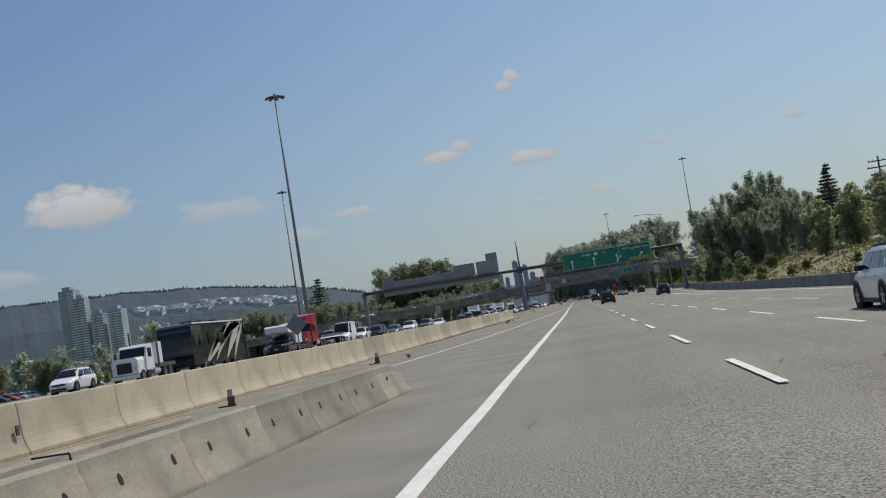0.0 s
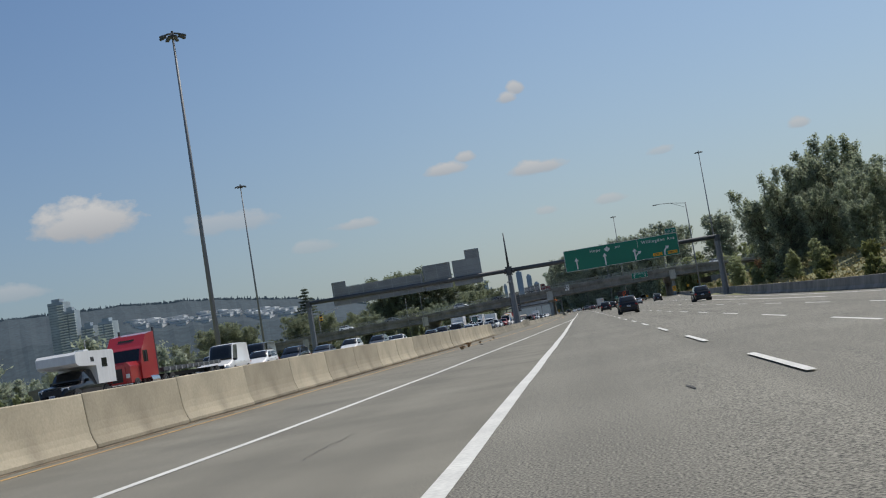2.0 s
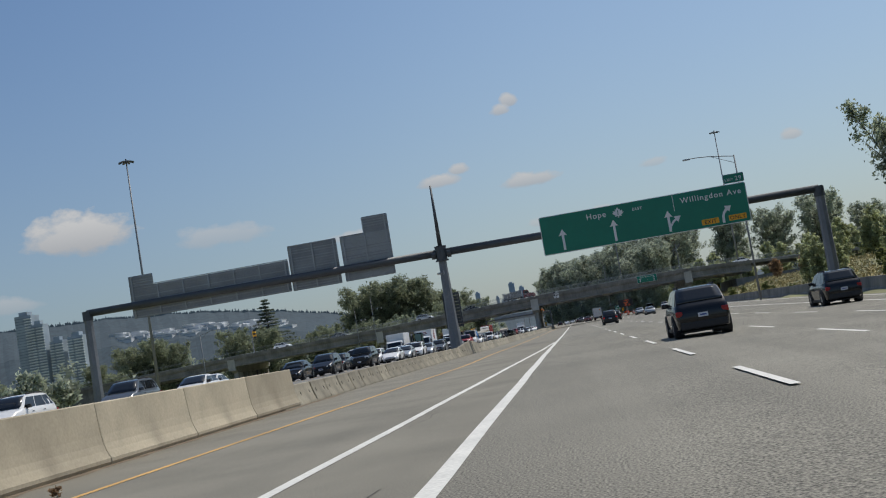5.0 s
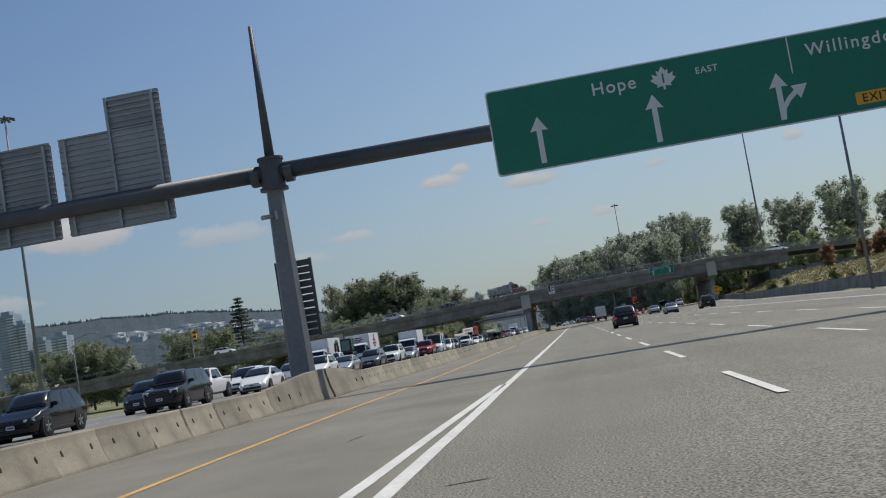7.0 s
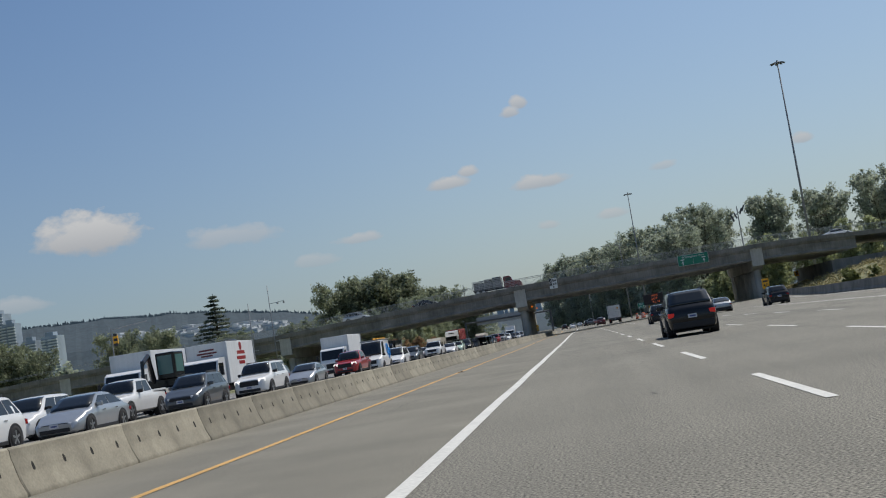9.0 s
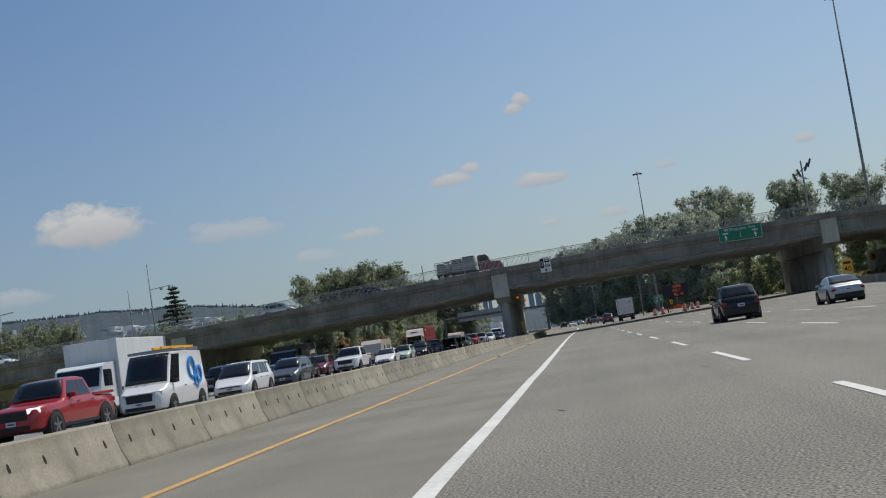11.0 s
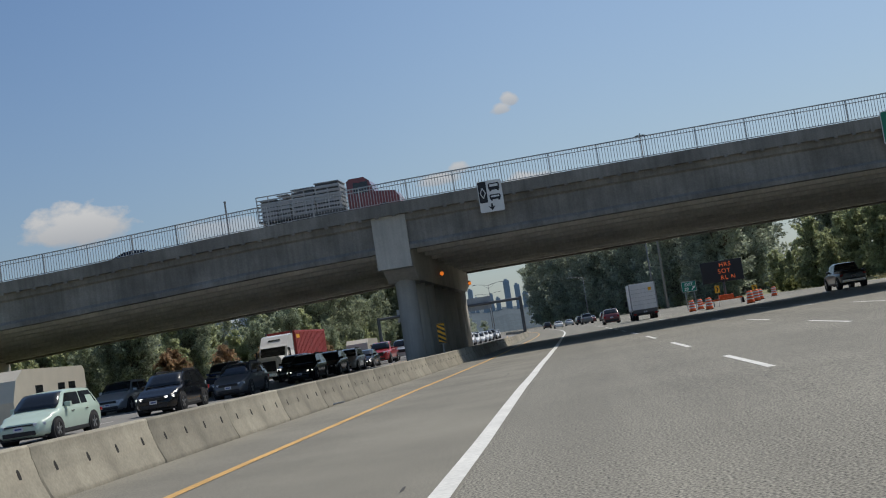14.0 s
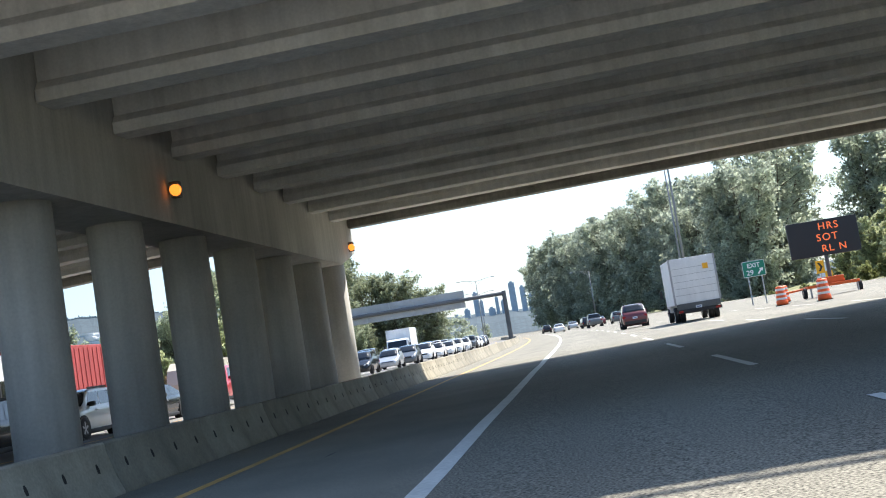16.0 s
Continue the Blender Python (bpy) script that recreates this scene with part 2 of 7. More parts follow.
PAINT = {
    "black": mat("paint_black", (0.006, 0.0065, 0.009), 0.22, spec=0.3, coat=0.45, broad=0.1, broad_scale=2.0),
    "navy": mat("paint_navy", (0.015, 0.03, 0.1), 0.25, coat=0.7, broad=0.1, broad_scale=2.0),
    "white": mat("paint_white", (0.78, 0.78, 0.77), 0.3, coat=0.5, broad=0.03, broad_scale=2.0),
    "silver": mat("paint_silver", (0.42, 0.44, 0.46), 0.3, 0.5, coat=0.6, broad=0.04, broad_scale=2.0),
    "grey": mat("paint_grey", (0.11, 0.12, 0.13), 0.28, 0.4, coat=0.6, broad=0.05, broad_scale=2.0),
    "red": mat("paint_red", (0.38, 0.02, 0.025), 0.28, coat=0.7, broad=0.05, broad_scale=2.0),
    "maroon": mat("paint_maroon", (0.13, 0.018, 0.022), 0.28, coat=0.7, broad=0.05, broad_scale=2.0),
    "mint": mat("paint_mint", (0.5, 0.62, 0.52), 0.3, coat=0.6, broad=0.04, broad_scale=2.0),
    "blue": mat("paint_blue", (0.03, 0.09, 0.32), 0.28, coat=0.7, broad=0.05, broad_scale=2.0),
    "swirl": mat("paint_swirl", (0.03, 0.3, 0.75), 0.35, coat=0.3, broad=0.05, broad_scale=2.0),
    "tan": mat("paint_tan", (0.55, 0.5, 0.4), 0.4, coat=0.3, broad=0.05, broad_scale=2.0),
}


def leaf_mat(name, color, spread=0.35):
    m = mat(name, color, 0.6, broad=0.25, broad_scale=0.35, spec=0.3)
    ns, ls = m.node_tree.nodes, m.node_tree.links
    bs = ns["Principled BSDF"]
    geo = ns.new("ShaderNodeNewGeometry")
    hsv = ns.new("ShaderNodeHueSaturation")
    mr = ns.new("ShaderNodeMapRange")
    mr.inputs["To Min"].default_value, mr.inputs["To Max"].default_value = 1 - spread, 1 + spread
    ls.new(geo.outputs["Random Per Island"], mr.inputs["Value"])
    ls.new(mr.outputs[0], hsv.inputs["Value"])
    ls.new(bs.inputs["Base Color"].links[0].from_socket, hsv.inputs["Color"])
    ls.new(hsv.outputs[0], bs.inputs["Base Color"])
    tr = ns.new("ShaderNodeBsdfTranslucent")
    ls.new(hsv.outputs[0], tr.inputs["Color"])
    mx = ns.new("ShaderNodeMixShader")
    mx.inputs[0].default_value = 0.62
    ls.new(bs.outputs[0], mx.inputs[1])
    ls.new(tr.outputs[0], mx.inputs[2])
    ls.new(mx.outputs[0], ns["Material Output"].inputs[0])
    return m


LEAF = {
    "poplar": leaf_mat("leaf_poplar", (0.32, 0.36, 0.25), 0.45),
    "maple": leaf_mat("leaf_maple", (0.26, 0.29, 0.19)),
    "bright": leaf_mat("leaf_bright", (0.38, 0.41, 0.23)),
    # greyed and lightened to put haze into the far trees' colour
    "dark": leaf_mat("leaf_hazed", (0.37, 0.41, 0.32)),
    "needle": leaf_mat("needle", (0.15, 0.18, 0.14), 0.3),
    "rust": leaf_mat("leaf_rust", (0.33, 0.22, 0.13)),
    "weeds": leaf_mat("leaf_weeds", (0.22, 0.24, 0.1)),
    "far": leaf_mat("leaf_far", (0.06, 0.09, 0.05)),
}


# ---- mesh helpers ----
def mesh_of(name, bm, material, smooth=False):
    me = bpy.data.meshes.new(name)
    bm.to_mesh(me)
    bm.free()
    me.materials.append(material)
    if smooth:
        for p in me.polygons:
            p.use_smooth = True
    return me


def crease(bm, angle):
    for e in bm.edges:
        if len(e.link_faces) == 2 and e.calc_face_angle(0) > angle:
            e.smooth = False


def part(name, bm, material, parent=None, label="", smooth=False):
    ob = new(name, mesh_of(name, bm, material, smooth))
    if parent is not None:
        ob.parent = parent
    if label:
        ob["label"] = label
    return ob


def thing(name, label, category, group="", kind="", at=None):
    ob = new(name)
    ob.empty_display_size = 0.2
    tagged(ob, label, category, group, kind)
    if at is not None:
        ob.matrix_basis = at
    return ob


def box(bm, x0, x1, y0, y1, z0, z1, m=None):
    vs = [bm.verts.new((x, y, z)) for z in (z0, z1) for y in (y0, y1) for x in (x0, x1)]
    if m is not None:
        for v in vs:
            v.co = m @ v.co
    for f in ((0, 2, 3, 1), (4, 5, 7, 6), (0, 1, 5, 4), (2, 6, 7, 3), (0, 4, 6, 2), (1, 3, 7, 5)):
        bm.faces.new([vs[i] for i in f])
    return vs


def bbox(x0, x1, y0, y1, z0, z1, bevel=0.0, m=None):
    bm = bmesh.new()
    box(bm, x0, x1, y0, y1, z0, z1, m)
    if bevel:
        bmesh.ops.bevel(bm, geom=bm.edges[:], offset=bevel, segments=2, affect="EDGES", profile=0.6)
    return bm


def loft(bm, rings, caps=True, closed=True):
    vs = [[bm.verts.new(p) for p in r] for r in rings]
    n = len(vs[0])
    for a, b in zip(vs, vs[1:]):
        for i in range(n if closed else n - 1):
            j = (i + 1) % n
            bm.faces.new((a[i], a[j], b[j], b[i]))
    if caps and closed:
        bm.faces.new(list(reversed(vs[0])))
        bm.faces.new(vs[-1])
    return vs


def tube(bm, p0, p1, r0, r1=None, n=10, caps=True):
    r1 = r0 if r1 is None else r1
    p0, p1 = Vector(p0), Vector(p1)
    q = (p1 - p0).to_track_quat("Z", "Y").to_matrix()
    ring = [Vector((math.cos(2 * math.pi * i / n), math.sin(2 * math.pi * i / n), 0)) for i in range(n)]
    loft(bm, [[p0 + q @ (c * r0) for c in ring], [p1 + q @ (c * r1) for c in ring]], caps)


def tubes(*rods, n=8):
    bm = bmesh.new()
    for r in rods:
        tube(bm, r[0], r[1], r[2], r[3] if len(r) > 3 else None, n)
    return bm


def prism(bm, outline, y0, y1):
    """outline in x, z; drawn out along y."""
    loft(bm, [[(x, y0, z) for x, z in outline], [(x, y1, z) for x, z in outline]])


def plate(bm, outline, y, depth=0.004):
    """flat sign shape: outline in x, z, facing -y."""
    prism(bm, outline, y, y + depth)


def words(name, text, size, material, parent, x, y, z, label="", align="LEFT", turn=0.0, bold=0.0, rx=90, gap=1.0):
    cu = bpy.data.curves.new(name, "FONT")
    cu.body, cu.size, cu.align_x, cu.extrude, cu.offset, cu.space_character = text, size, align, 0.003, bold, gap
    tmp = bpy.data.objects.new(name, cu)
    scene.collection.objects.link(tmp)
    bpy.context.view_layer.update()
    me = bpy.data.meshes.new_from_object(tmp.evaluated_get(bpy.context.evaluated_depsgraph_get()))
    bpy.data.objects.remove(tmp)
    me.materials.clear()
    me.materials.append(material)
    ob = new(name, me)
    ob.parent = parent
    ob.matrix_basis = pose(x, y, z, rx, 0, turn)
    if label:
        ob["label"] = label
    return ob


def smooth_step(a, b, v):
    t = min(max((v - a) / (b - a), 0.0), 1.0)
    return t * t * (3 - 2 * t)


def lerp_table(table, v):
    if v <= table[0][0]:
        return table[0][1]
    for (a, p), (b, q) in zip(table, table[1:]):
        if v <= b:
            return p + (q - p) * (v - a) / (b - a)
    return table[-1][1]


# ---- the lie of the land ----
BEND = [(-80, 0.0), (110, 0.0), (170, -0.2), (228, -0.33), (300, -0.5), (340, -0.68), (365, -0.78), (400, -0.84), (430, -0.9)]


def bend(y):
    """how far the whole road has moved to the left at y"""
    far = max(y - 430.0, 0.0)
    return lerp_table(BEND, y) - (far * far / 4400.0 if far < 400 else 36.4 + (far - 400) * 0.182)


RIGHT_EDGE = [(-80, 15.5), (60, 15.5), (120, 16.3), (170, 17.2), (270, 22.5), (330, 26.5), (385, 28.5), (440, 29.5), (520, 33), (700, 36), (1500, 36)]
MEDIAN = [(-80, -13.0), (20, -11.6), (45, -11.1), (75, -9.9), (98, -9.55), (120, -9.1), (150, -9.0), (183, -8.8), (194, -8.5), (200, -8.2), (230, -7.65), (302, -7.2), (362, -6.8), (383, -6.5), (395, -6.3), (440, -6.2), (470, -6.6), (1500, -6.6)]


# middle of the oncoming lane nearest the median
WEST = [(-80, -31.5), (70, -29.5), (110, -28.5), (136, -27.4), (160, -25.2), (205, -20.1), (250, -18.2), (330, -18.0), (436, -17.6), (490, -14.2), (560, -12.6), (1500, -12.2)]


def west(y):
    return lerp_table(WEST, y)


def right_edge(y):
    return lerp_table(RIGHT_EDGE, y)


def median(y):
    return lerp_table(MEDIAN, y)


WEST_Z = [(-80, 0.4), (90, 0.4), (130, 0.35), (160, 0.28), (220, 0.1), (260, -0.05), (330, -0.15), (1500, -0.15)]


def road_z(x, y):
    """falls to the right at first, then banks up to the right into the bend"""
    if x > median(y) - 0.4:
        fall = -0.033 * min(max(x - 2.0, 0.0), 14.0) * (1 - smooth_step(110, 240, y))
        return fall + 0.021 * (min(max(x, -8.0), 30.0) + 1.5) * smooth_step(340, 395, y)
    return lerp_table(WEST_Z, y)


def land_z(x, y):
    """the ground beside the road"""
    r = x - right_edge(y)
    w = west(y) - 14.5 - x
    if r > -0.5:
        rise = 2.6 * smooth_step(1.0, 14.0, r) + 2.5 * smooth_step(14, 60, r)
        return road_z(min(x, 16), y) - 0.12 + rise * (1 - 0.6 * smooth_step(395, 450, y)) + 0.35 * smooth_step(40, 260, y)
    if w > 0:
        return road_z(-20, y) - 0.15 - 1.2 * smooth_step(0, 30, w) + 5.0 * smooth_step(300, 1500, w)
    return min(road_z(-20, y), road_z(12, y), road_z(-5, y)) - 0.15


# ---- ground and roads ----
def sheet(name, xs_of, ys, z_of, material, label, category):
    """a grid: at each y its xs; z from z_of, moved along with the road's bend"""
    bm = bmesh.new()
    rows = [[bm.verts.new((x + (bend(y) if name != "ground" else 0), y, z_of(x, y))) for x in xs_of(y)] for y in ys]
    for a, b in zip(rows, rows[1:]):
        for i in range(len(a) - 1):
            bm.faces.new((a[i], a[i + 1], b[i + 1], b[i]))
    return tagged(part(name, bm, material, smooth=True), label, category, kind="structure")


gx = [-6000, -3000, -1500, -800, -500, -350, -250, -180, -130, -100, -80, -66, -56, -48, -42, -37, -34, -20, -9, -7, 0, 8, 14] + [16 + 2 * i for i in range(16)] + [52, 60, 75, 100, 150, 250, 400, 700, 1200, 2500, 6000]
gy = [-3000, -1000, -400, -200, -120] + [-80 + 10 * i for i in range(60)] + [540, 580, 640, 700, 800, 900, 1100, 1400, 1800, 2400, 3200, 6000]
ground = sheet("ground", lambda y: gx, gy, land_z, M["grass"], "rough grass verge with dry patches beside the highway", "ground")
ry = [-80 + 5 * i for i in range(157)] + [730, 780, 840, 900, 1000, 1150, 1300, 1500]


road_east = sheet("road", lambda y: [-1.72, 0.0, 3.0, 6.0, 9.0, 12.0, 14.0, 16.0, max(right_edge(y), 16.1) + 0.4], ry, road_z, M["asphalt"],
                  "coarse grey asphalt carriageway with worn wheel tracks", "road")
road_strip = sheet("road_shoulder", lambda y: [median(y) - 0.35, -4.0, -1.72], ry, road_z, M["asphalt_smooth"], "smooth pale asphalt strip beside the median wall", "road")
road_west = sheet("road_oncoming", lambda y: [west(y) - 14.0, west(y) - 8.0, west(y), median(y) - 0.8], ry, lambda x, y: road_z(-20, y), M["asphalt_west"], "pale worn asphalt of the oncoming carriageway", "road")


def strip(name, line, y0, y1, width, material, parent, step=5.0, label=""):
    """a painted stripe that follows line(y) from y0 to y1"""
    bm = bmesh.new()
    n = max(int((y1 - y0) / step), 1)
    prev = None
    for i in range(n + 1):
        y = y0 + (y1 - y0) * i / n
        x = line(y)
        wob = 0.012 * math.sin(y * 1.7) if n > 3 else 0
        pts = [(x + s * width / 2 + wob + bend(y), y, max(road_z(x, y), -9) + 0.006) for s in (-1, 1)]
        cur = [bm.verts.new(p) for p in pts]
        if prev:
            bm.faces.new((prev[0], prev[1], cur[1], cur[0]))
        prev = cur
    return part(name, bm, material, parent, label)


LINE = [(0, -1.74), (90, -1.7), (160, -1.78), (222, -1.74), (296, -1.79), (332, -1.84), (357, -1.82), (392, -1.68), (500, -1.7)]
strip("edge_line", lambda y: lerp_table(LINE, y), -40, 172, 0.2, M["white_line"], road_east, label="scuffed solid white line")
strip("edge_line", lambda y: lerp_table(LINE, y), 172, 700, 0.18, M["white_line"], road_east, label="solid white line")
strip("gore_line", lambda y: lerp_table([(27, -8.3), (36.5, -7.44), (45, -6.55), (62, -5.55), (77, -4.9), (92, -4.5), (104, -4.15), (162, -2.5), (172, -2.18), (190, -1.88)], y), 27, 190, 0.16, M["white_line"], road_strip)
YELLOW = [(20, -10.9), (42, -10.3), (73, -9.0), (97, -8.45), (130, -6.9), (166, -5.35), (187, -5.45), (195, -5.27), (203, -5.1), (228, -5.03), (300, -4.8), (335, -4.78), (360, -4.8), (385, -4.62), (440, -4.75), (700, -5.2)]
strip("median_line", lambda y: lerp_table(YELLOW, y), 20, 125, 0.1, M["yellow_line"], road_strip, label="thin worn yellow line")
strip("median_line", lambda y: lerp_table(YELLOW, y), 125, 700, 0.14, M["yellow_line"], road_strip, label="faded yellow line")
strip("outer_line", lambda y: right_edge(y) - 1.5, -60, 700, 0.15, M["white_line"], road_east)
strip("exit_line", lambda y: 12.6 + 0.018 * (y - 120), 110, 330, 0.2, M["white_line"], road_east)
LANES = [lambda y: 2.03, lambda y: 5.75 + 0.2 * smooth_step(150, 290, y), lambda y: 9.5 + 0.4 * smooth_step(150, 290, y)]
for lane in LANES:
    k = 0
    while True:
        y = -45.5 + 11.732 * k
        if y > 690:
            break
        strip("lane_dash", lane, y, y + 5.0, 0.13, M["white_line"], road_east, step=5.0)
        k += 1
for dx in (-1.85, -5.55):
    for k in range(38):
        strip("lane_dash", lambda y, dx=dx: west(y) + dx, 200 + 11.8 * k, 204.2 + 11.8 * k, 0.13, M["white_line"], road_west, step=4.2)
strip("edge_line", lambda y: west(y) + 2.3, -40, 700, 0.15, M["yellow_line"], road_west)
strip("edge_line", lambda y: west(y) - 9.4, -40, 700, 0.15, M["white_line"], road_west)


# scuffs, patches and cracks in the asphalt
rc = random.Random(21)
for k in range(60):
    y = 6 + 6.6 * k + rc.uniform(-3, 3)
    x = rc.choice([-1.2, -1.0, -2.2, 0.9, 1.6, -3.4, 4.2, -0.6, 2.6]) + rc.uniform(-0.3, 0.3)
    bm = bmesh.new()
    ln, wd = rc.uniform(0.15, 0.55), rc.uniform(0.012, 0.035)
    turn = rc.uniform(-0.25, 0.25) + (1.4 if k % 5 == 0 else 0.0)
    pts = [(math.cos(2 * math.pi * i / 9) * ln * rc.uniform(0.6, 1.1), math.sin(2 * math.pi * i / 9) * wd * rc.uniform(0.4, 1.2)) for i in range(9)]
    bm.faces.new([bm.verts.new((x + bend(y) + a * math.sin(turn) + b * math.cos(turn), y + a * math.cos(turn) - b * math.sin(turn), road_z(x, y) + 0.004)) for a, b in pts])
    bmesh.ops.recalc_face_normals(bm, faces=bm.faces[:])
    part("scuff_mark", bm, M["scuff"], road_east)
for k in range(14):
    y, x = 28 + 26 * k + rc.uniform(-8, 8), rc.uniform(-4.2, -2.4)
    bm = bmesh.new()
    prev = None
    for i in range(10):
        yy = y + 0.3 * i
        x += rc.uniform(-0.05, 0.07)
        wdt = 0.003 + 0.005 * rc.random()
        cur = [bm.verts.new((x + bend(yy) + s_ * wdt, yy, 0.004)) for s_ in (-1, 1)]
        if prev:
            bm.faces.new((prev[0], prev[1], cur[1], cur[0]))
        prev = cur
    part("crack", bm, M["scuff"], road_strip)


# ---- concrete barriers ----
def barrier_profile(w0, w1, h, toe):
    side = [(w0, 0), (w0, 0.55 * toe), (w0 * 0.95, toe), (w0 * 0.84, toe + 0.07), (w0 * 0.7, toe + 0.16), (w0 * 0.58, toe + 0.27), (w1 * 1.32, toe + 0.4), (w1 * 1.14, h - 0.14), (w1, h - 0.025), (w1 - 0.02, h)]
    return side + [(-x, z) for x, z in reversed(side)]


def make_barrier(slots=(-0.45, 0.45), length=1.8, label="short weathered precast concrete barrier with two lifting slots"):
    """precast barrier with keyed ends; black discs paint the shade of its lifting slots"""
    ob = thing("concrete_barrier", label, "barrier", "median barriers")
    bm = bmesh.new()
    prof = barrier_profile(0.29, 0.1, 0.65, 0.07)
    rings = []
    e = length / 2
    for y, s in ((0.007 - e, 0.93), (0.032 - e, 1.0), (0.0, 1.0), (e - 0.032, 1.0), (e - 0.007, 0.93)):
        rings.append([(x * s, y, z if z == 0 else z * (0.985 if s < 1 else 1)) for x, z in prof])
    loft(bm, rings)
    bmesh.ops.recalc_face_normals(bm, faces=bm.faces[:])
    crease(bm, 0.5)
    part("body", bm, M["barrier"], ob, smooth=True)
    for y in slots:
        bm = bmesh.new()
        m = Matrix.Translation((0.163, y, 0.35)) @ Matrix.Rotation(-0.26, 4, "Y") @ Matrix.Rotation(math.pi / 2, 4, "Y")
        bmesh.ops.create_cone(bm, cap_ends=True, segments=10, radius1=0.075, radius2=0.072, depth=0.008, matrix=m @ Matrix.Diagonal((1.05, 0.5, 1, 1)))
        part("lifting_slot", bm, M["slot"], ob, "black disc for the slot's shaded hole")
    return ob


def make_wall():
    """tall cast median wall, one 4.6 m pour"""
    ob = thing("median_wall", "tall stained cast concrete median wall section", "wall", "median wall sections", "structure")
    bm = bmesh.new()
    prof = [(-0.32, -1.4), (0.3, 0), (0.3, 0.06), (0.275, 0.11), (0.235, 0.2), (0.2, 0.32), (0.175, 0.48), (0.125, 1.04), (0.105, 1.06), (-0.105, 1.06), (-0.125, 1.04), (-0.32, -0.2)]
    rings = []
    for y, s in ((-2.292, 0.94), (-2.27, 1.0), (2.27, 1.0), (2.292, 0.94)):
        rings.append([(x * s, y, z) for x, z in prof])
    loft(bm, rings)
    part("pour", bm, M["wall"], ob)
    return ob


def heading(y):
    """turn of the median at y, in degrees"""
    return -math.degrees(math.atan2((median(y + 1) + bend(y + 1)) - (median(y - 1) + bend(y - 1)), 2))


def on_median(y):
    return pose(median(y) + bend(y), y, road_z(median(y), y), 0, 0, heading(y))


wall_first = make_wall()
for k in range(37):
    y = -18.0 + 4.6 * k
    m = pose(median(y) + bend(y), y, 0.06 * smooth_step(50, 90, y), 0, 0, heading(y))
    if k:
        copy_thing(wall_first, m)
    else:
        wall_first.matrix_basis = m
# short units up to the gantry, long ones after it, plain ones far off
UNIT = 3.467
barrier_first = make_barrier()
barrier_long = make_barrier((-1.3, -0.43, 0.43, 1.3), UNIT, "long weathered precast concrete barrier with four lifting slots")
barrier_far = make_barrier((), 2.4, "weathered precast concrete barrier in a long row")
barrier_first.matrix_basis = on_median(149.15) @ Matrix.Diagonal((1, 1.11, 1, 1))
for k in range(1, 23):
    copy_thing(barrier_first, on_median(149.15 + 2.0 * k) @ Matrix.Diagonal((1, 1.11, 1, 1)))
for k in range(67):
    y = 206.25 + UNIT * (k + 0.5)
    if k:
        copy_thing(barrier_long, on_median(y))
    else:
        barrier_long.matrix_basis = on_median(y)
for k in range(107):
    y = 439.75 + 2.4 * k
    if k:
        copy_thing(barrier_far, on_median(y))
    else:
        barrier_far.matrix_basis = on_median(y)
# raised guard at the gantry post: climbs, a narrow gap, falls again
guard = thing("gantry_guard", "raised concrete barrier with an open gap beside the gantry post", "barrier", kind="structure")
for run, slots in ((((194.2, 0.66), (195.6, 0.74), (197.0, 0.84), (198.4, 0.92), (200.04, 0.95)), (194.95, 195.9, 196.9)), (((200.3, 0.95), (201.8, 0.9), (203.5, 0.8), (205.0, 0.69), (206.24, 0.65)), (204.2, 205.2))):
    bm = bmesh.new()
    loft(bm, [[(median(y) + bend(y) + px * (1.0 + 0.25 * (h - 0.65)), y, pz * h / 0.65) for px, pz in barrier_profile(0.29, 0.1, 0.65, 0.07)] for y, h in run])
    bmesh.ops.recalc_face_normals(bm, faces=bm.faces[:])
    crease(bm, 0.5)
    part("section", bm, M["barrier"], guard, smooth=True)
    for y in slots:
        # solid black discs stand for the shade inside these slots
        bm = bmesh.new()
        bmesh.ops.create_cone(bm, cap_ends=True, segments=10, radius1=0.075, radius2=0.072, depth=0.02, matrix=Matrix.Translation((median(y) + bend(y) + 0.19, y, 0.36)) @ Matrix.Rotation(-0.26, 4, "Y") @ Matrix.Rotation(math.pi / 2, 4, "Y") @ Matrix.Diagonal((1.05, 0.5, 1, 1)))
        part("lifting_slot", bm, M["slot"], guard, "black disc for the slot's shaded hole")
# dust and grit swept against the foot of the wall
rd = random.Random(3)
bm = bmesh.new()
prev = None
for i in range(170):
    y = 20 + 0.8 * i
    x = median(y) + bend(y)
    cur = [bm.verts.new((x + 0.25, y, 0.005)), bm.verts.new((x + 0.42 + rd.uniform(0.0, 0.22), y, 0.005))]
    if prev:
        bm.faces.new((prev[0], prev[1], cur[1], cur[0]))
    prev = cur
part("dirt_strip", bm, M["dirt"], road_strip, "brown grit along the wall's foot")


def gore_x(y):
    return -4.1 - 0.045 * (23.4 - y)


for i in range(11):
    y = 19.36 - 2.28 * i
    tagged(copy_thing(barrier_first, pose(gore_x(y), y, 0, 0, 0, -2.6 + (0.5 if i % 3 == 1 else 0)) @ Matrix.Diagonal((1, 2.28 / 1.8, 1, 1))), group="gore barriers")
for i in range(8):
    y = 12.0 - 2.28 * i
    tagged(copy_thing(barrier_first, pose(gore_x(y) - 0.64, y, 0, 0, 0, -2.6 + (0.6 if i % 2 else -0.3)) @ Matrix.Diagonal((1, 2.28 / 1.8, 1.02, 1))), group="gore barriers")
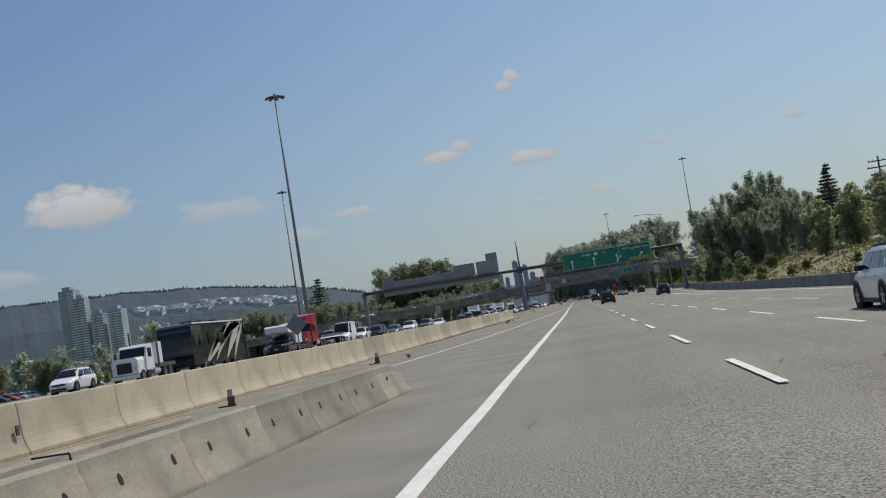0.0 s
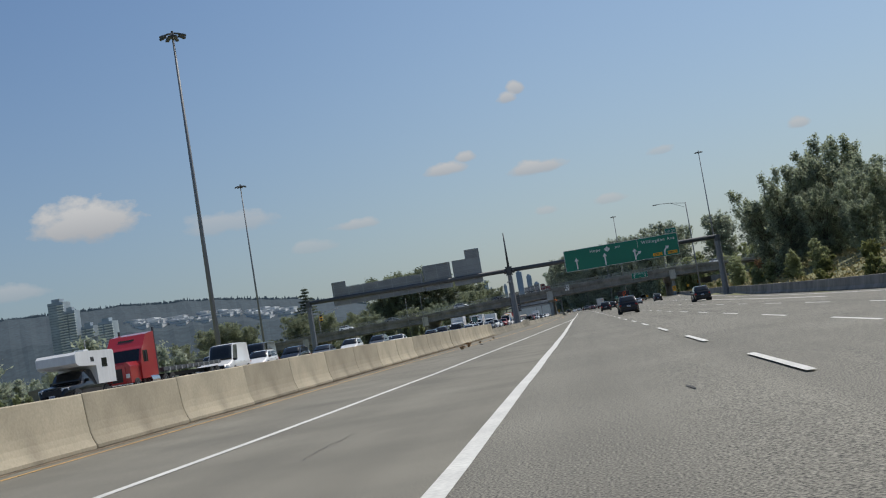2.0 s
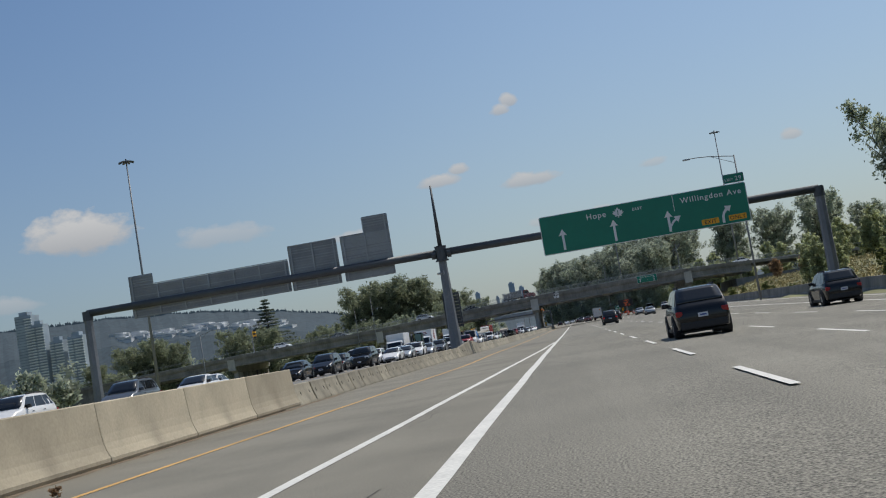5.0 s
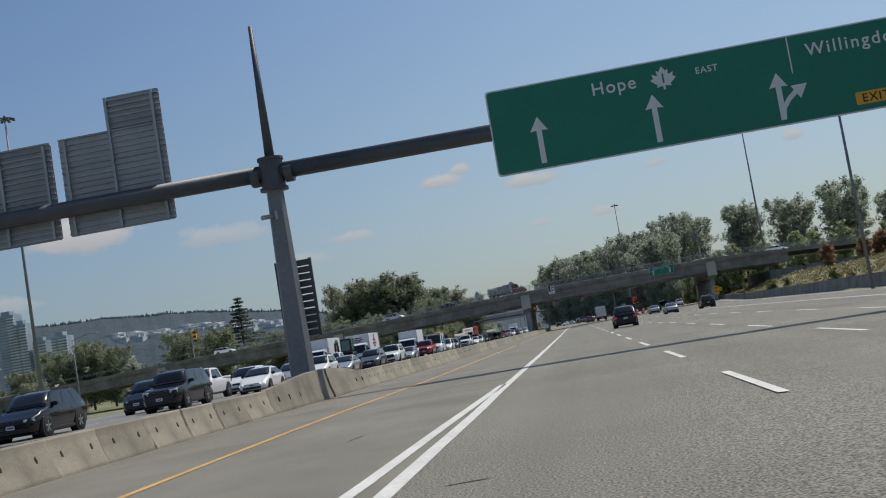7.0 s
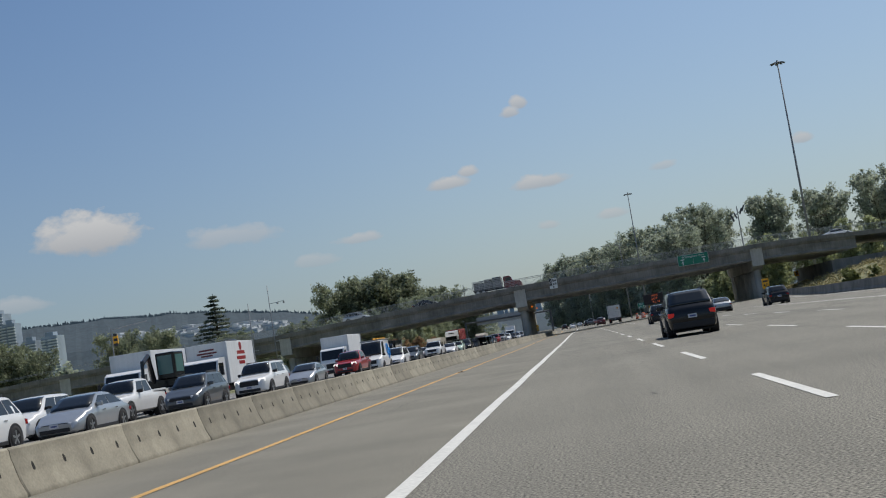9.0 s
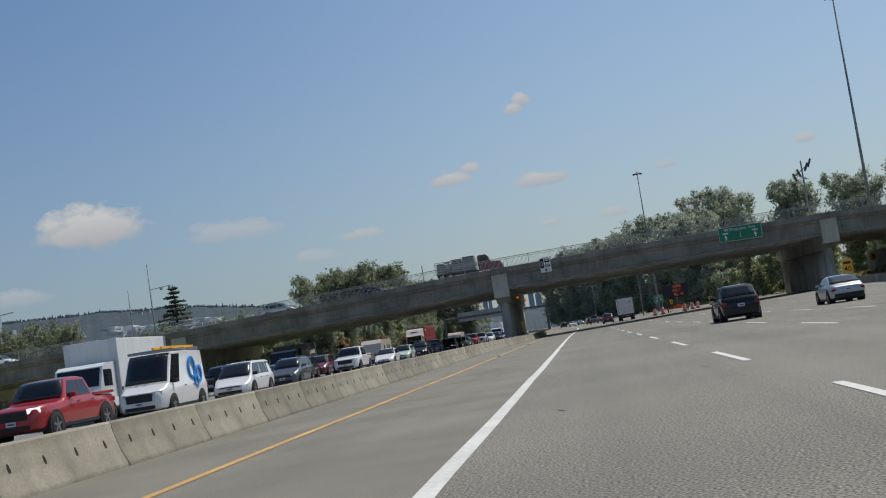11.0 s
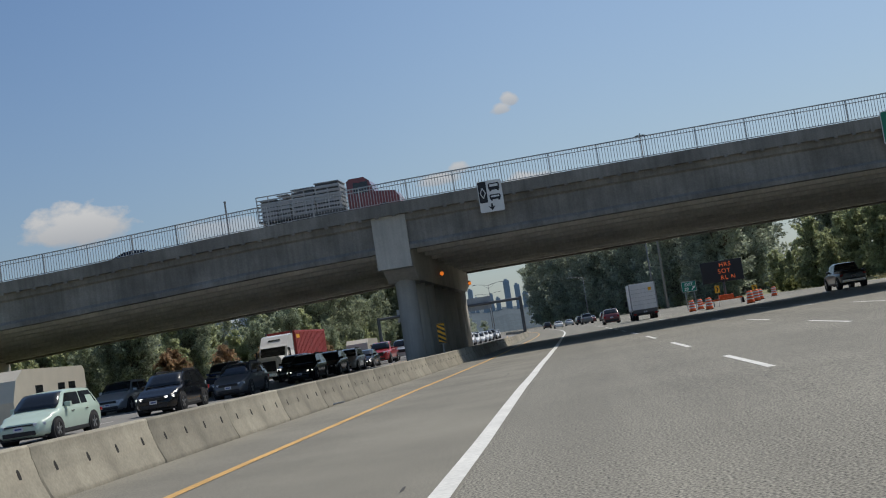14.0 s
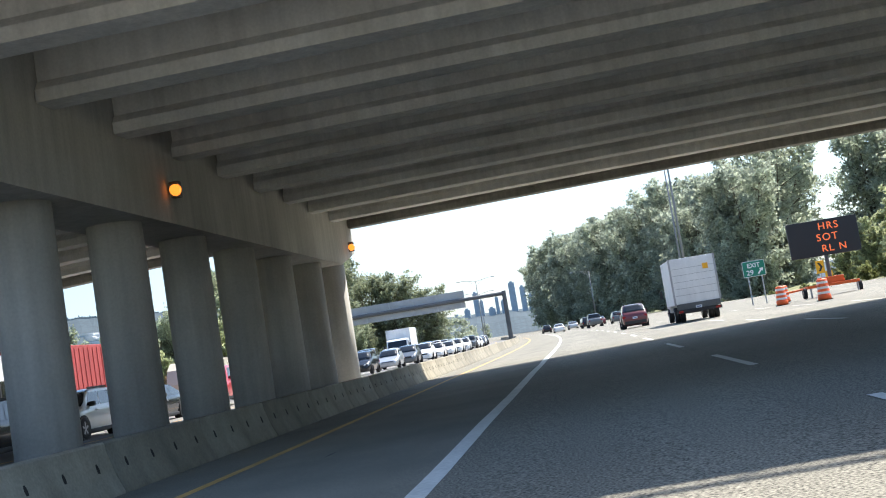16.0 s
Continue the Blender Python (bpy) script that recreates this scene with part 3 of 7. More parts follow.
# tapered end piece
ob = thing("barrier_end", "tapered precast concrete end piece of a barrier row", "barrier", "gore barriers", at=pose(gore_x(21.7), 21.7, 0, 0, 0, -2.6) @ Matrix.Diagonal((1, 1.18, 1, 1)))
bm = bmesh.new()
prof = barrier_profile(0.29, 0.1, 0.65, 0.07)
loft(bm, [[(x * f, yy, z * g) for x, z in prof] for yy, f, g in ((-1.0, 1, 1), (0.1, 1, 1), (0.75, 0.98, 0.86), (1.1, 0.9, 0.55), (1.3, 0.75, 0.3))])
part("body", bm, M["barrier"], ob)
for sx in (-1, 1):
    part("lifting_slot", tubes(((sx * 0.13, -0.35, 0.38), (sx * 0.165, -0.35, 0.38), 0.05)), M["slot"], ob)
for yy in (21.4, 13.2):
    d = thing("delineator", "small brown delineator with a grey reflector on a barrier top", "delineator", "delineators", at=pose(gore_x(yy), yy, 0.7))
    part("foot", bbox(-0.16, 0.05, -0.05, 0.05, 0, 0.018, 0.005), M["trim"], d)
    part("blade", bbox(-0.045, 0.045, -0.012, 0.012, 0.018, 0.13, 0.004), M["post_brown"], d)
    part("reflector", bbox(-0.035, 0.03, -0.018, -0.012, 0.12, 0.21, 0.003), M["galv"], d, "grey reflector plate")
d = thing("delineator", "small grey reflector plate fixed to the median wall", "delineator", "delineators", at=pose(median(20.8) + 0.235, 20.8, 0.42))
part("plate", bbox(-0.01, 0.03, -0.06, 0.06, 0, 0.2, 0.005), M["steel_dark"], d)
# lifting hooks left in the joints
for y in (8.96, 6.68):
    hook = thing("steel_hook", "bent rusty steel hook in a barrier joint", "hook", "barrier hooks", at=pose(gore_x(y), y, 0.7))
    part("bar", tubes(((-0.3, 0, 0.012), (0.05, 0, 0.012), 0.01), ((0.05, 0, 0.012), (0.065, 0, -0.09), 0.01), n=6), M["trim"], hook)
# right side barrier: long low cast wall
edge_wall = thing("roadside_barrier", "low grey cast concrete barrier along the road's outer edge", "barrier", kind="structure")
bm = bmesh.new()
rings = []
for i in range(0, 110):
    y = -70 + 5.0 * i
    x, z = right_edge(y) + 0.25 + bend(y), road_z(min(right_edge(y), 16), y)
    lift = 0.3 * smooth_step(40, 260, y)
    if y > 420:
        break
    rings.append([(x + px, y, z + pz + (lift if pz > 0.5 else 0)) for px, pz in ((-0.3, -0.1), (-0.3, 0.08), (-0.18, 0.28), (-0.11, 0.72), (0.11, 0.72), (0.2, 0.3), (0.2, -0.1))])
loft(bm, rings)
part("cast_wall", bm, M["fascia"], edge_wall)


# ---- sign gantry over the road ----
GY = 203.0
gantry = thing("sign_gantry", "dark steel tubular sign gantry spanning the highway", "gantry")
BEAM_L, BEAM_M, BEAM_R = (-38.15, GY, 7.99), (-9.76, GY, 7.89), (18.5, GY, 7.75)
part("beam", tubes((BEAM_L, BEAM_M, 0.29), n=14), M["steel_dark"], gantry, smooth=True)
part("beam", tubes((BEAM_M, BEAM_R, 0.29), n=14), M["steel_dark"], gantry, smooth=True)
part("post", tubes(((-9.76, GY, 0.5), (-9.76, GY, 8.0), 0.45, 0.28), n=8), M["mast"], gantry)
part("base_plate", bbox(-10.35, -9.17, GY - 0.6, GY + 0.6, 0.47, 0.53, 0.01), M["mast"], gantry)
part("collar", tubes(((-9.76, GY, 7.35), (-9.76, GY, 8.3), 0.42), ((-9.76, GY, 7.25), (-9.76, GY, 7.35), 0.5), ((-9.76, GY, 8.3), (-9.76, GY, 8.4), 0.46), ((-10.5, GY, 7.8), (-10.2, GY, 7.8), 0.34), ((-9.3, GY, 7.8), (-9.02, GY, 7.8), 0.34), n=14), M["steel_dark"], gantry)
part("spire", tubes(((-9.76, GY, 8.4), (-9.75, GY, 13.1), 0.17, 0.07), n=10), M["steel_dark"], gantry, smooth=True)
part("camera_bracket", tubes(((-9.9, GY - 0.3, 6.35), (-10.2, GY - 0.6, 6.3), 0.08), ((-9.76, GY - 0.36, 6.5), (-9.76, GY - 0.36, 6.2), 0.06)), M["galv"], gantry)
part("post", tubes(((18.5, GY, -0.5), (18.5, GY, 7.95), 0.44, 0.34), n=8), M["mast"], gantry)
part("post", tubes(((-38.15, GY, -1.0), (-38.15, GY, 8.1), 0.44, 0.34), n=8), M["mast"], gantry)
for x, z in ((18.5, 7.85), (-38.15, 8.1)):
    part("post_cap", tubes(((x, GY, z - 0.7), (x, GY, z + 0.05), 0.4), n=14), M["steel_dark"], gantry)
plinth = thing("pole_plinth", "squat concrete footing under the gantry post", "footing")
part("block", bbox(-10.6, -8.95, 201.8, 204.2, -0.6, 0.47, 0.03), M["barrier"], plinth)

# the green sign board
sgn = thing("highway_sign", "large green overhead highway sign with white lettering", "sign")
SY = GY - 0.45
X0, X1, Z0, Z1 = -2.05, 13.33, 6.46, 9.37


def panel_outline(x0, x1, z0, z1, r=0.12, n=4):
    pts = []
    for cx, cz, a0 in ((x1 - r, z0 + r, -90), (x1 - r, z1 - r, 0), (x0 + r, z1 - r, 90), (x0 + r, z0 + r, 180)):
        for i in range(n + 1):
            a = radians(a0 + 90 * i / n)
            pts.append((cx + r * math.cos(a), cz + r * math.sin(a)))
    return pts


sgn.matrix_basis = pose(0, 0, -0.21)
bm = bmesh.new()
plate(bm, panel_outline(X0, X1, Z0, Z1), SY + 0.012, 0.05)
part("panel", bm, M["sign_white"], sgn, "white sign border")
bm = bmesh.new()
plate(bm, panel_outline(X0 + 0.05, X1 - 0.05, Z0 + 0.05, Z1 - 0.05), SY, 0.012)
part("face", bm, M["sign_green"], sgn, "green reflective sign face")
bm = bmesh.new()
plate(bm, panel_outline(11.8, 13.33, Z1 + 0.05, Z1 + 0.74, 0.08), SY + 0.012, 0.05)
part("exit_tab", bm, M["sign_white"], sgn)
bm = bmesh.new()
plate(bm, panel_outline(11.84, 13.29, Z1 + 0.09, Z1 + 0.7, 0.07), SY, 0.012)
part("exit_tab_face", bm, M["sign_green"], sgn)
words("lettering", "Hope", 0.6, M["sign_white"], sgn, 1.46, SY - 0.006, 8.58, "white word Hope", bold=0.006, gap=1.15)
words("lettering", "EAST", 0.3, M["sign_white"], sgn, 4.9, SY - 0.006, 8.67, bold=0.003, gap=1.15)
words("lettering", "Willingdon Ave", 0.58, M["sign_white"], sgn, 8.48, SY - 0.006, 8.58, "white words Willingdon Ave", bold=0.006, gap=1.22)
words("lettering", "EXIT", 0.28, M["sign_white"], sgn, 11.9, SY - 0.006, Z1 + 0.22, bold=0.0, gap=1.15)
words("lettering", "29", 0.46, M["sign_white"], sgn, 12.66, SY - 0.006, Z1 + 0.2, bold=0.0, gap=1.1)


def arrow(x, z, length, w=0.18, headw=0.3, headl=0.45):
    return [(x - w / 2, z), (x + w / 2, z), (x + w / 2, z + length - headl), (x + headw, z + length - headl - 0.03), (x, z + length), (x - headw, z + length - headl - 0.03), (x - w / 2, z + length - headl)]


for x, z, ln in ((-0.46, 6.66, 1.57), (3.39, 6.66, 1.6)):
    bm = bmesh.new()
    plate(bm, arrow(x, z, ln), SY - 0.006)
    part("arrow", bm, M["sign_white"], sgn)
bm = bmesh.new()
plate(bm, arrow(7.42, 6.65, 1.56), SY - 0.006)
plate(bm, [(7.43, 6.72), (7.51, 6.72), (7.55, 6.98), (7.72, 7.22), (7.97, 7.42), (8.07, 7.26), (8.33, 7.72), (7.81, 7.71), (7.89, 7.56), (7.66, 7.38), (7.5, 7.18)], SY - 0.0065)
part("arrow", bm, M["sign_white"], sgn)
bm = bmesh.new()
plate(bm, [(11.24, 6.63), (11.45, 6.63), (11.45, 7.05), (11.52, 7.28), (11.72, 7.5), (11.86, 7.38), (12.03, 7.8), (11.53, 7.86), (11.61, 7.68), (11.4, 7.46), (11.27, 7.14)], SY - 0.006)
part("arrow", bm, M["sign_white"], sgn)
for x0, x1, t in ((9.75, 11.02, "EXIT"), (11.74, 13.02, "ONLY")):
    bm = bmesh.new()
    plate(bm, panel_outline(x0, x1, 6.69, 7.1, 0.05), SY - 0.006)
    part("yellow_patch", bm, M["sign_yellow"], sgn, "yellow patch with black letters")
    words("lettering", t, 0.39, M["sign_black"], sgn, (x0 + x1) / 2, SY - 0.012, 6.76, align="CENTER", bold=0.004, gap=1.15)
bm = bmesh.new()
plate(bm, [(7.93, 8.1), (7.97, 8.1), (7.97, 9.3), (7.93, 9.3)], SY - 0.006)
part("divider", bm, M["sign_white"], sgn)
# the route shield: a plain leaf-like badge with the number 1
bm = bmesh.new()
leaf = [(0, 0.5), (0.12, 0.28), (0.22, 0.34), (0.2, 0.12), (0.4, 0.2), (0.36, 0.04), (0.48, -0.04), (0.24, -0.26), (0.28, -0.36), (0.04, -0.32), (0.04, -0.48)]
out = [(3.84 + 0.88 * x, 8.74 + 0.8 * z) for x, z in leaf] + [(3.84 - 0.88 * x, 8.74 + 0.8 * z) for x, z in reversed(leaf[1:])]
plate(bm, out[::-1], SY - 0.006)
part("route_badge", bm, M["sign_white"], sgn)
words("lettering", "1", 0.44, M["sign_green"], sgn, 3.84, SY - 0.012, 8.58, align="CENTER", bold=0.008)
for x in (-0.5, 3.5, 7.5, 11.5):
    part("bracket", bbox(x - 0.05, x + 0.05, SY + 0.05, SY + 0.25, Z0 + 0.1, Z1 - 0.1, 0.01), M["galv"], sgn)


# sign backs over the oncoming lanes
def sign_back(x0, x1, z0, z1, label, step=None):
    ob = thing("overhead_sign", label, "sign", "sign backs")
    bm = bmesh.new()
    plate(bm, panel_outline(x0, x1, z0, z1, 0.08), GY + 0.35, 0.02)
    part("sheet", bm, M["sign_back"], ob)
    if step:
        bm = bmesh.new()
        plate(bm, panel_outline(step[0], step[1], z1 - 0.02, step[2], 0.08), GY + 0.35, 0.02)
        part("sheet", bm, M["sign_back"], ob)
    n = int((z1 - z0) / 0.2)
    for i in range(n + 1):
        z = z0 + 0.06 + 0.2 * i
        part("rib", bbox(x0 + 0.02, x1 - 0.02, GY + 0.27, GY + 0.348, z, z + 0.06), M["sign_back"], ob)
    if step:
        for i in range(int((step[2] - z1) / 0.2)):
            z = z1 + 0.08 + 0.2 * i
            part("rib", bbox(step[0] + 0.02, step[1] - 0.02, GY + 0.27, GY + 0.348, z, z + 0.06), M["sign_back"], ob)
    k = max(int((x1 - x0) / 1.9), 1)
    for i in range(k + 1):
        x = x0 + 0.25 + (x1 - x0 - 0.5) * i / k
        top = step[2] if step and step[0] <= x <= step[1] else z1
        part("stringer", bbox(x - 0.05, x + 0.05, GY + 0.2, GY + 0.268, z0 + 0.05, top - 0.05), M["galv"], ob)
    return ob


sign_back(-17.4, -13.47, 6.97, 10.45, "stepped grey metal back of an overhead sign with ribs", (-15.5, -13.47, 11.7))
sign_back(-21.6, -17.7, 6.95, 10.42, "grey ribbed metal back of an overhead sign")
sign_back(-34.6, -21.7, 6.98, 9.42, "long grey ribbed metal back of an overhead sign", (-34.6, -32.6, 10.3))

# louvred panel on the gantry's middle post
vs = thing("louvre_panel", "dark louvred metal panel fixed behind the gantry post", "sign")
for x in (-10.24, -9.04):
    part("side_frame", bbox(x - 0.05, x + 0.05, 203.42, 203.52, 2.08, 4.8), M["steel_dark"], vs)
for i in range(11):
    z = 2.12 + 0.245 * i
    part("louvre", bbox(-10.18, -9.1, 203.44, 203.58, z, z + 0.2, 0.015), M["steel_dark"], vs)
part("clamp", bbox(-9.95, -9.55, 203.2, 203.44, 3.2, 3.5), M["galv"], vs)


# ---- the overpass ----
BY0, BY1 = 394.9, 427.0
DECK = [(-320, 0.5), (-120, 4.9), (-85, 6.3), (-56, 6.85), (-49, 6.95), (-38, 7.5), (-28, 7.8), (-23, 8.05), (-18, 8.3), (-10.8, 8.5), (-5, 8.6), (4, 8.72), (13, 8.8), (18.5, 8.86), (26, 8.95), (35, 8.75), (44, 8.2), (90, 6.0)]


def deck_z(x):
    """underside of the rail, along the overpass"""
    return lerp_table(DECK, x)


def along(bm, x0, x1, y0, y1, za, zb, step=3.0):
    """a beam along x that follows the deck's curve: za, zb below the rail's foot"""
    n = max(int((x1 - x0) / step), 1)
    rings = []
    for i in range(n + 1):
        x = x0 + (x1 - x0) * i / n
        z = deck_z(x)
        rings.append([(x, y0, z - za), (x, y1, z - za), (x, y1, z - zb), (x, y0, z - zb)])
    loft(bm, rings)


bridge = thing("overpass", "weathered grey concrete girder overpass crossing the highway", "bridge", kind="structure")
bm = bmesh.new()
along(bm, -320, 90, BY0 - 0.25, BY0 + 0.35, 0.62, 0.0)
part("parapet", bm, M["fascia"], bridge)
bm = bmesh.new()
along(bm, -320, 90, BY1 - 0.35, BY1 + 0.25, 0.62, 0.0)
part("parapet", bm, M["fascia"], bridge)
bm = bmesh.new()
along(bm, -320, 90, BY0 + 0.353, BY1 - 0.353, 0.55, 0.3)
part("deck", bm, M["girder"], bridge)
GIRD = [(0.0, 0.62), (0.0, 0.95), (0.14, 1.05), (0.14, 2.12), (0.0, 2.28), (0.0, 2.5), (0.62, 2.5), (0.62, 2.28), (0.48, 2.12), (0.48, 1.05), (0.62, 0.95), (0.62, 0.62)]
NG = 11
for g in range(NG):
    y0 = BY0 + (BY1 - BY0 - 0.62) * g / (NG - 1)
    for x0, x1 in ((-118.5, -87.9), (-86.1, -49.9), (-48.1, -11.05), (-9.3, 26.1), (27.9, 42)):
        bm = bmesh.new()
        n = max(int((x1 - x0) / 6), 1)
        loft(bm, [[(x0 + (x1 - x0) * i / n, y0 + py, deck_z(x0 + (x1 - x0) * i / n) - pz) for py, pz in GIRD] for i in range(n + 1)])
        # inner girders painted paler than the outer ones, for light under the deck
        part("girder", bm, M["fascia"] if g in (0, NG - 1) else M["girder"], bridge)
# drip nubs along the parapet's foot
for i in range(90):
    x = -45 + 0.9 * i
    part("bracket", bbox(x, x + 0.2, BY0 - 0.31, BY0 - 0.25, deck_z(x) - 0.72, deck_z(x) - 0.56), M["fascia"], bridge)
# pier caps with columns
for px, zt in ((-10.17, 0.0), (-49.0, 0.0), (-87.0, 0.0), (27.0, 0.0)):
    d = deck_z(px)
    bm = bmesh.new()
    top, low = d - 0.625, d - 3.37
    loft(bm, [[(px - 0.9, y, top), (px + 0.9, y, top), (px + 0.9, y, low + 0.0), (px - 0.9, y, low)] for y in (BY0 - 0.05, BY0 + 1.2)])
    part("pier_cap", bm, M["bridge_pale"], bridge, "pale squared end of the pier cap")
    bm = bmesh.new()
    loft(bm, [[(px - 0.85, y, top), (px + 0.85, y, top), (px + 0.85, y, z), (px - 0.85, y, z)] for y, z in ((BY0 + 1.203, low), (BY0 + 2.6, low - 0.62), (BY1 - 2.6, low - 0.62), (BY1 + 0.1, low - 0.05))])
    part("pier_cap", bm, M["bridge"], bridge)
    for k in range(8):
        y = BY0 + 2.9 + 4.04 * k
        part("column", tubes(((px, y, -1.2), (px, y, low - 0.5), 0.56), n=20), M["bridge"], bridge, smooth=True)
part("abutment", bbox(38, 90, BY0 + 0.5, BY1 - 0.5, -1, 4.6), M["fascia"], bridge)
bm = bmesh.new()
loft(bm, [[(x, BY0 + 0.36, -3), (x, BY1 - 0.36, -3), (x, BY1 - 0.36, deck_z(x) - 0.56), (x, BY0 + 0.36, deck_z(x) - 0.56)] for x in (-320, -200, -150, -118)])
part("abutment", bm, M["fascia"], bridge)
# railing
rail = thing("bridge_railing", "galvanised steel railing with upright bars on the overpass", "railing")
for h in (0.06, 0.9, 1.08):
    bm = bmesh.new()
    along(bm, -320, 90, BY0 - 0.025, BY0 + 0.025, -h, -h - (0.035 if h < 1.0 else 0.06))
    part("rail_bar", bm, M["galv"], rail)
bar_mesh = mesh_of("baluster", bbox(-0.013, 0.013, -0.011, 0.011, 0.06, 1.1), M["galv"])
rest = bmesh.new()
for i in range(867):
    x = -70 + 0.15 * i
    if -27 < x < 14.5:
        o = new("baluster", bar_mesh)
        o.parent = rail
        o.location = (x, BY0, deck_z(x))
    else:
        box(rest, x - 0.013, x + 0.013, BY0 - 0.011, BY0 + 0.011, deck_z(x) + 0.06, deck_z(x) + 1.1)
tagged(part("railing_infill", rest, M["galv"], rail), kind="stuff")
for i in range(53):
    x = -69 + 2.5 * i
    part("rail_post", bbox(x - 0.022, x + 0.022, BY0 - 0.03, BY0 + 0.03, deck_z(x), deck_z(x) + 1.13), M["galv"], rail)
rail_back = thing("bridge_railing", "far steel railing of the overpass", "railing")
for h in (0.35, 1.08):
    bm = bmesh.new()
    along(bm, -320, 90, BY1 - 0.03, BY1 + 0.03, -h, -h - 0.05)
    part("rail_bar", bm, M["galv"], rail_back)

# signs hung on the overpass
hov = thing("lane_sign", "black and white carpool lane sign hung on the overpass", "sign")
hx0, hx1, hz0, hz1 = -5.31, -4.06, 7.21, 8.83
HY = BY0 - 0.34
bm = bmesh.new()
plate(bm, panel_outline(hx0, hx1, hz0, hz1, 0.08), HY, 0.03)
part("panel", bm, M["sign_white"], hov)
bm = bmesh.new()
plate(bm, panel_outline(hx0 + 0.03, hx0 + 0.45, hz0 + 0.5, hz1 - 0.03, 0.05), HY - 0.005)
part("black_field", bm, M["sign_black"], hov)
bm = bmesh.new()
cx, cz = hx0 + 0.24, hz0 + 1.0
dia = [(cx, cz - 0.27), (cx + 0.13, cz), (cx, cz + 0.27), (cx - 0.13, cz)]
for a, b in zip(dia, dia[1:] + dia[:1]):
    d = Vector((b[0] - a[0], b[1] - a[1])).normalized() * 0.02
    nrm = (-d[1], d[0])
    plate(bm, [(a[0] - nrm[0], a[1] - nrm[1]), (b[0] - nrm[0], b[1] - nrm[1]), (b[0] + nrm[0], b[1] + nrm[1]), (a[0] + nrm[0], a[1] + nrm[1])], HY - 0.01)
part("diamond", bm, M["sign_white"], hov)
for z0, tall in ((hz0 + 1.05, 0.42), (hz0 + 0.56, 0.32)):
    bm = bmesh.new()
    x0, x1 = hx0 + 0.56, hx1 - 0.12
    plate(bm, panel_outline(x0, x1, z0 + 0.06, z0 + tall, 0.08), HY - 0.005)
    plate(bm, [(x0 + 0.04, z0), (x0 + 0.14, z0), (x0 + 0.14, z0 + 0.07), (x0 + 0.04, z0 + 0.07)], HY - 0.005)
    plate(bm, [(x1 - 0.14, z0), (x1 - 0.04, z0), (x1 - 0.04, z0 + 0.07), (x1 - 0.14, z0 + 0.07)], HY - 0.005)
    part("vehicle_mark", bm, M["sign_black"], hov)
    bm = bmesh.new()
    plate(bm, panel_outline(x0 + 0.07, x1 - 0.07, z0 + tall * 0.55, z0 + tall - 0.06, 0.03), HY - 0.01)
    part("window_mark", bm, M["sign_white"], hov)
bm = bmesh.new()
cx = hx0 + 0.62
plate(bm, [(cx - 0.05, hz0 + 0.42), (cx - 0.05, hz0 + 0.26), (cx - 0.18, hz0 + 0.3), (cx, hz0 + 0.07), (cx + 0.18, hz0 + 0.3), (cx + 0.05, hz0 + 0.26), (cx + 0.05, hz0 + 0.42)], HY - 0.005)
part("arrow", bm, M["sign_black"], hov)

wsg = thing("street_sign", "green street name sign with white arrows on the overpass", "sign")
wx0, wx1, wz0, wz1 = 14.95, 19.7, 7.38, 9.02
bm = bmesh.new()
plate(bm, panel_outline(wx0, wx1, wz0, wz1, 0.1), HY + 0.01, 0.03)
part("panel", bm, M["sign_white"], wsg)
bm = bmesh.new()
plate(bm, panel_outline(wx0 + 0.04, wx1 - 0.04, wz0 + 0.04, wz1 - 0.04, 0.08), HY, 0.01)
part("face", bm, M["sign_green"], wsg)
words("lettering", "Willingdon Ave", 0.48, M["sign_white"], wsg, (wx0 + wx1) / 2, HY - 0.006, wz0 + 1.16, align="CENTER", bold=0.0, gap=1.15)
for x in (wx0 + 0.75, wx1 - 0.75):
    bm = bmesh.new()
    plate(bm, arrow(x, wz0 + 0.16, 0.6, 0.14, 0.2, 0.3), HY - 0.006)
    part("arrow", bm, M["sign_white"], wsg)
    bm = bmesh.new()
    plate(bm, panel_outline(x - 0.3, x + 0.3, wz0 + 0.86, wz0 + 1.0, 0.02), HY - 0.006)
    part("small_word_bar", bm, M["sign_white"], wsg)
bm = bmesh.new()
plate(bm, [((wx0 + wx1) / 2 - 0.015, wz0 + 0.2), ((wx0 + wx1) / 2 + 0.015, wz0 + 0.2), ((wx0 + wx1) / 2 + 0.015, wz0 + 0.9), ((wx0 + wx1) / 2 - 0.015, wz0 + 0.9)], HY - 0.006)
part("divider", bm, M["sign_white"], wsg)

# striped hazard board at the pier
haz = thing("hazard_marker", "yellow and black striped hazard board before the pier", "sign", at=pose(-8.25, 394.6, 0))
part("post", tubes(((0, 0.06, -0.1), (0, 0.06, 1.9), 0.035)), M["galv"], haz)
part("board", bbox(-0.2, 0.2, 0, 0.015, 0.95, 1.98), M["sign_black"], haz)
for i in range(5):
    z = 0.92 + 0.25 * i
    bm = bmesh.new()
    lo, hi = 0.955, 1.975
    q = [(-0.195, z + 0.14), (0.195, z - 0.1), (0.195, z + 0.03), (-0.195, z + 0.27)]
    plate(bm, [(a, min(max(b, lo), hi)) for a, b in q], -0.006)
    part("stripe", bm, M["sign_yellow"], haz)
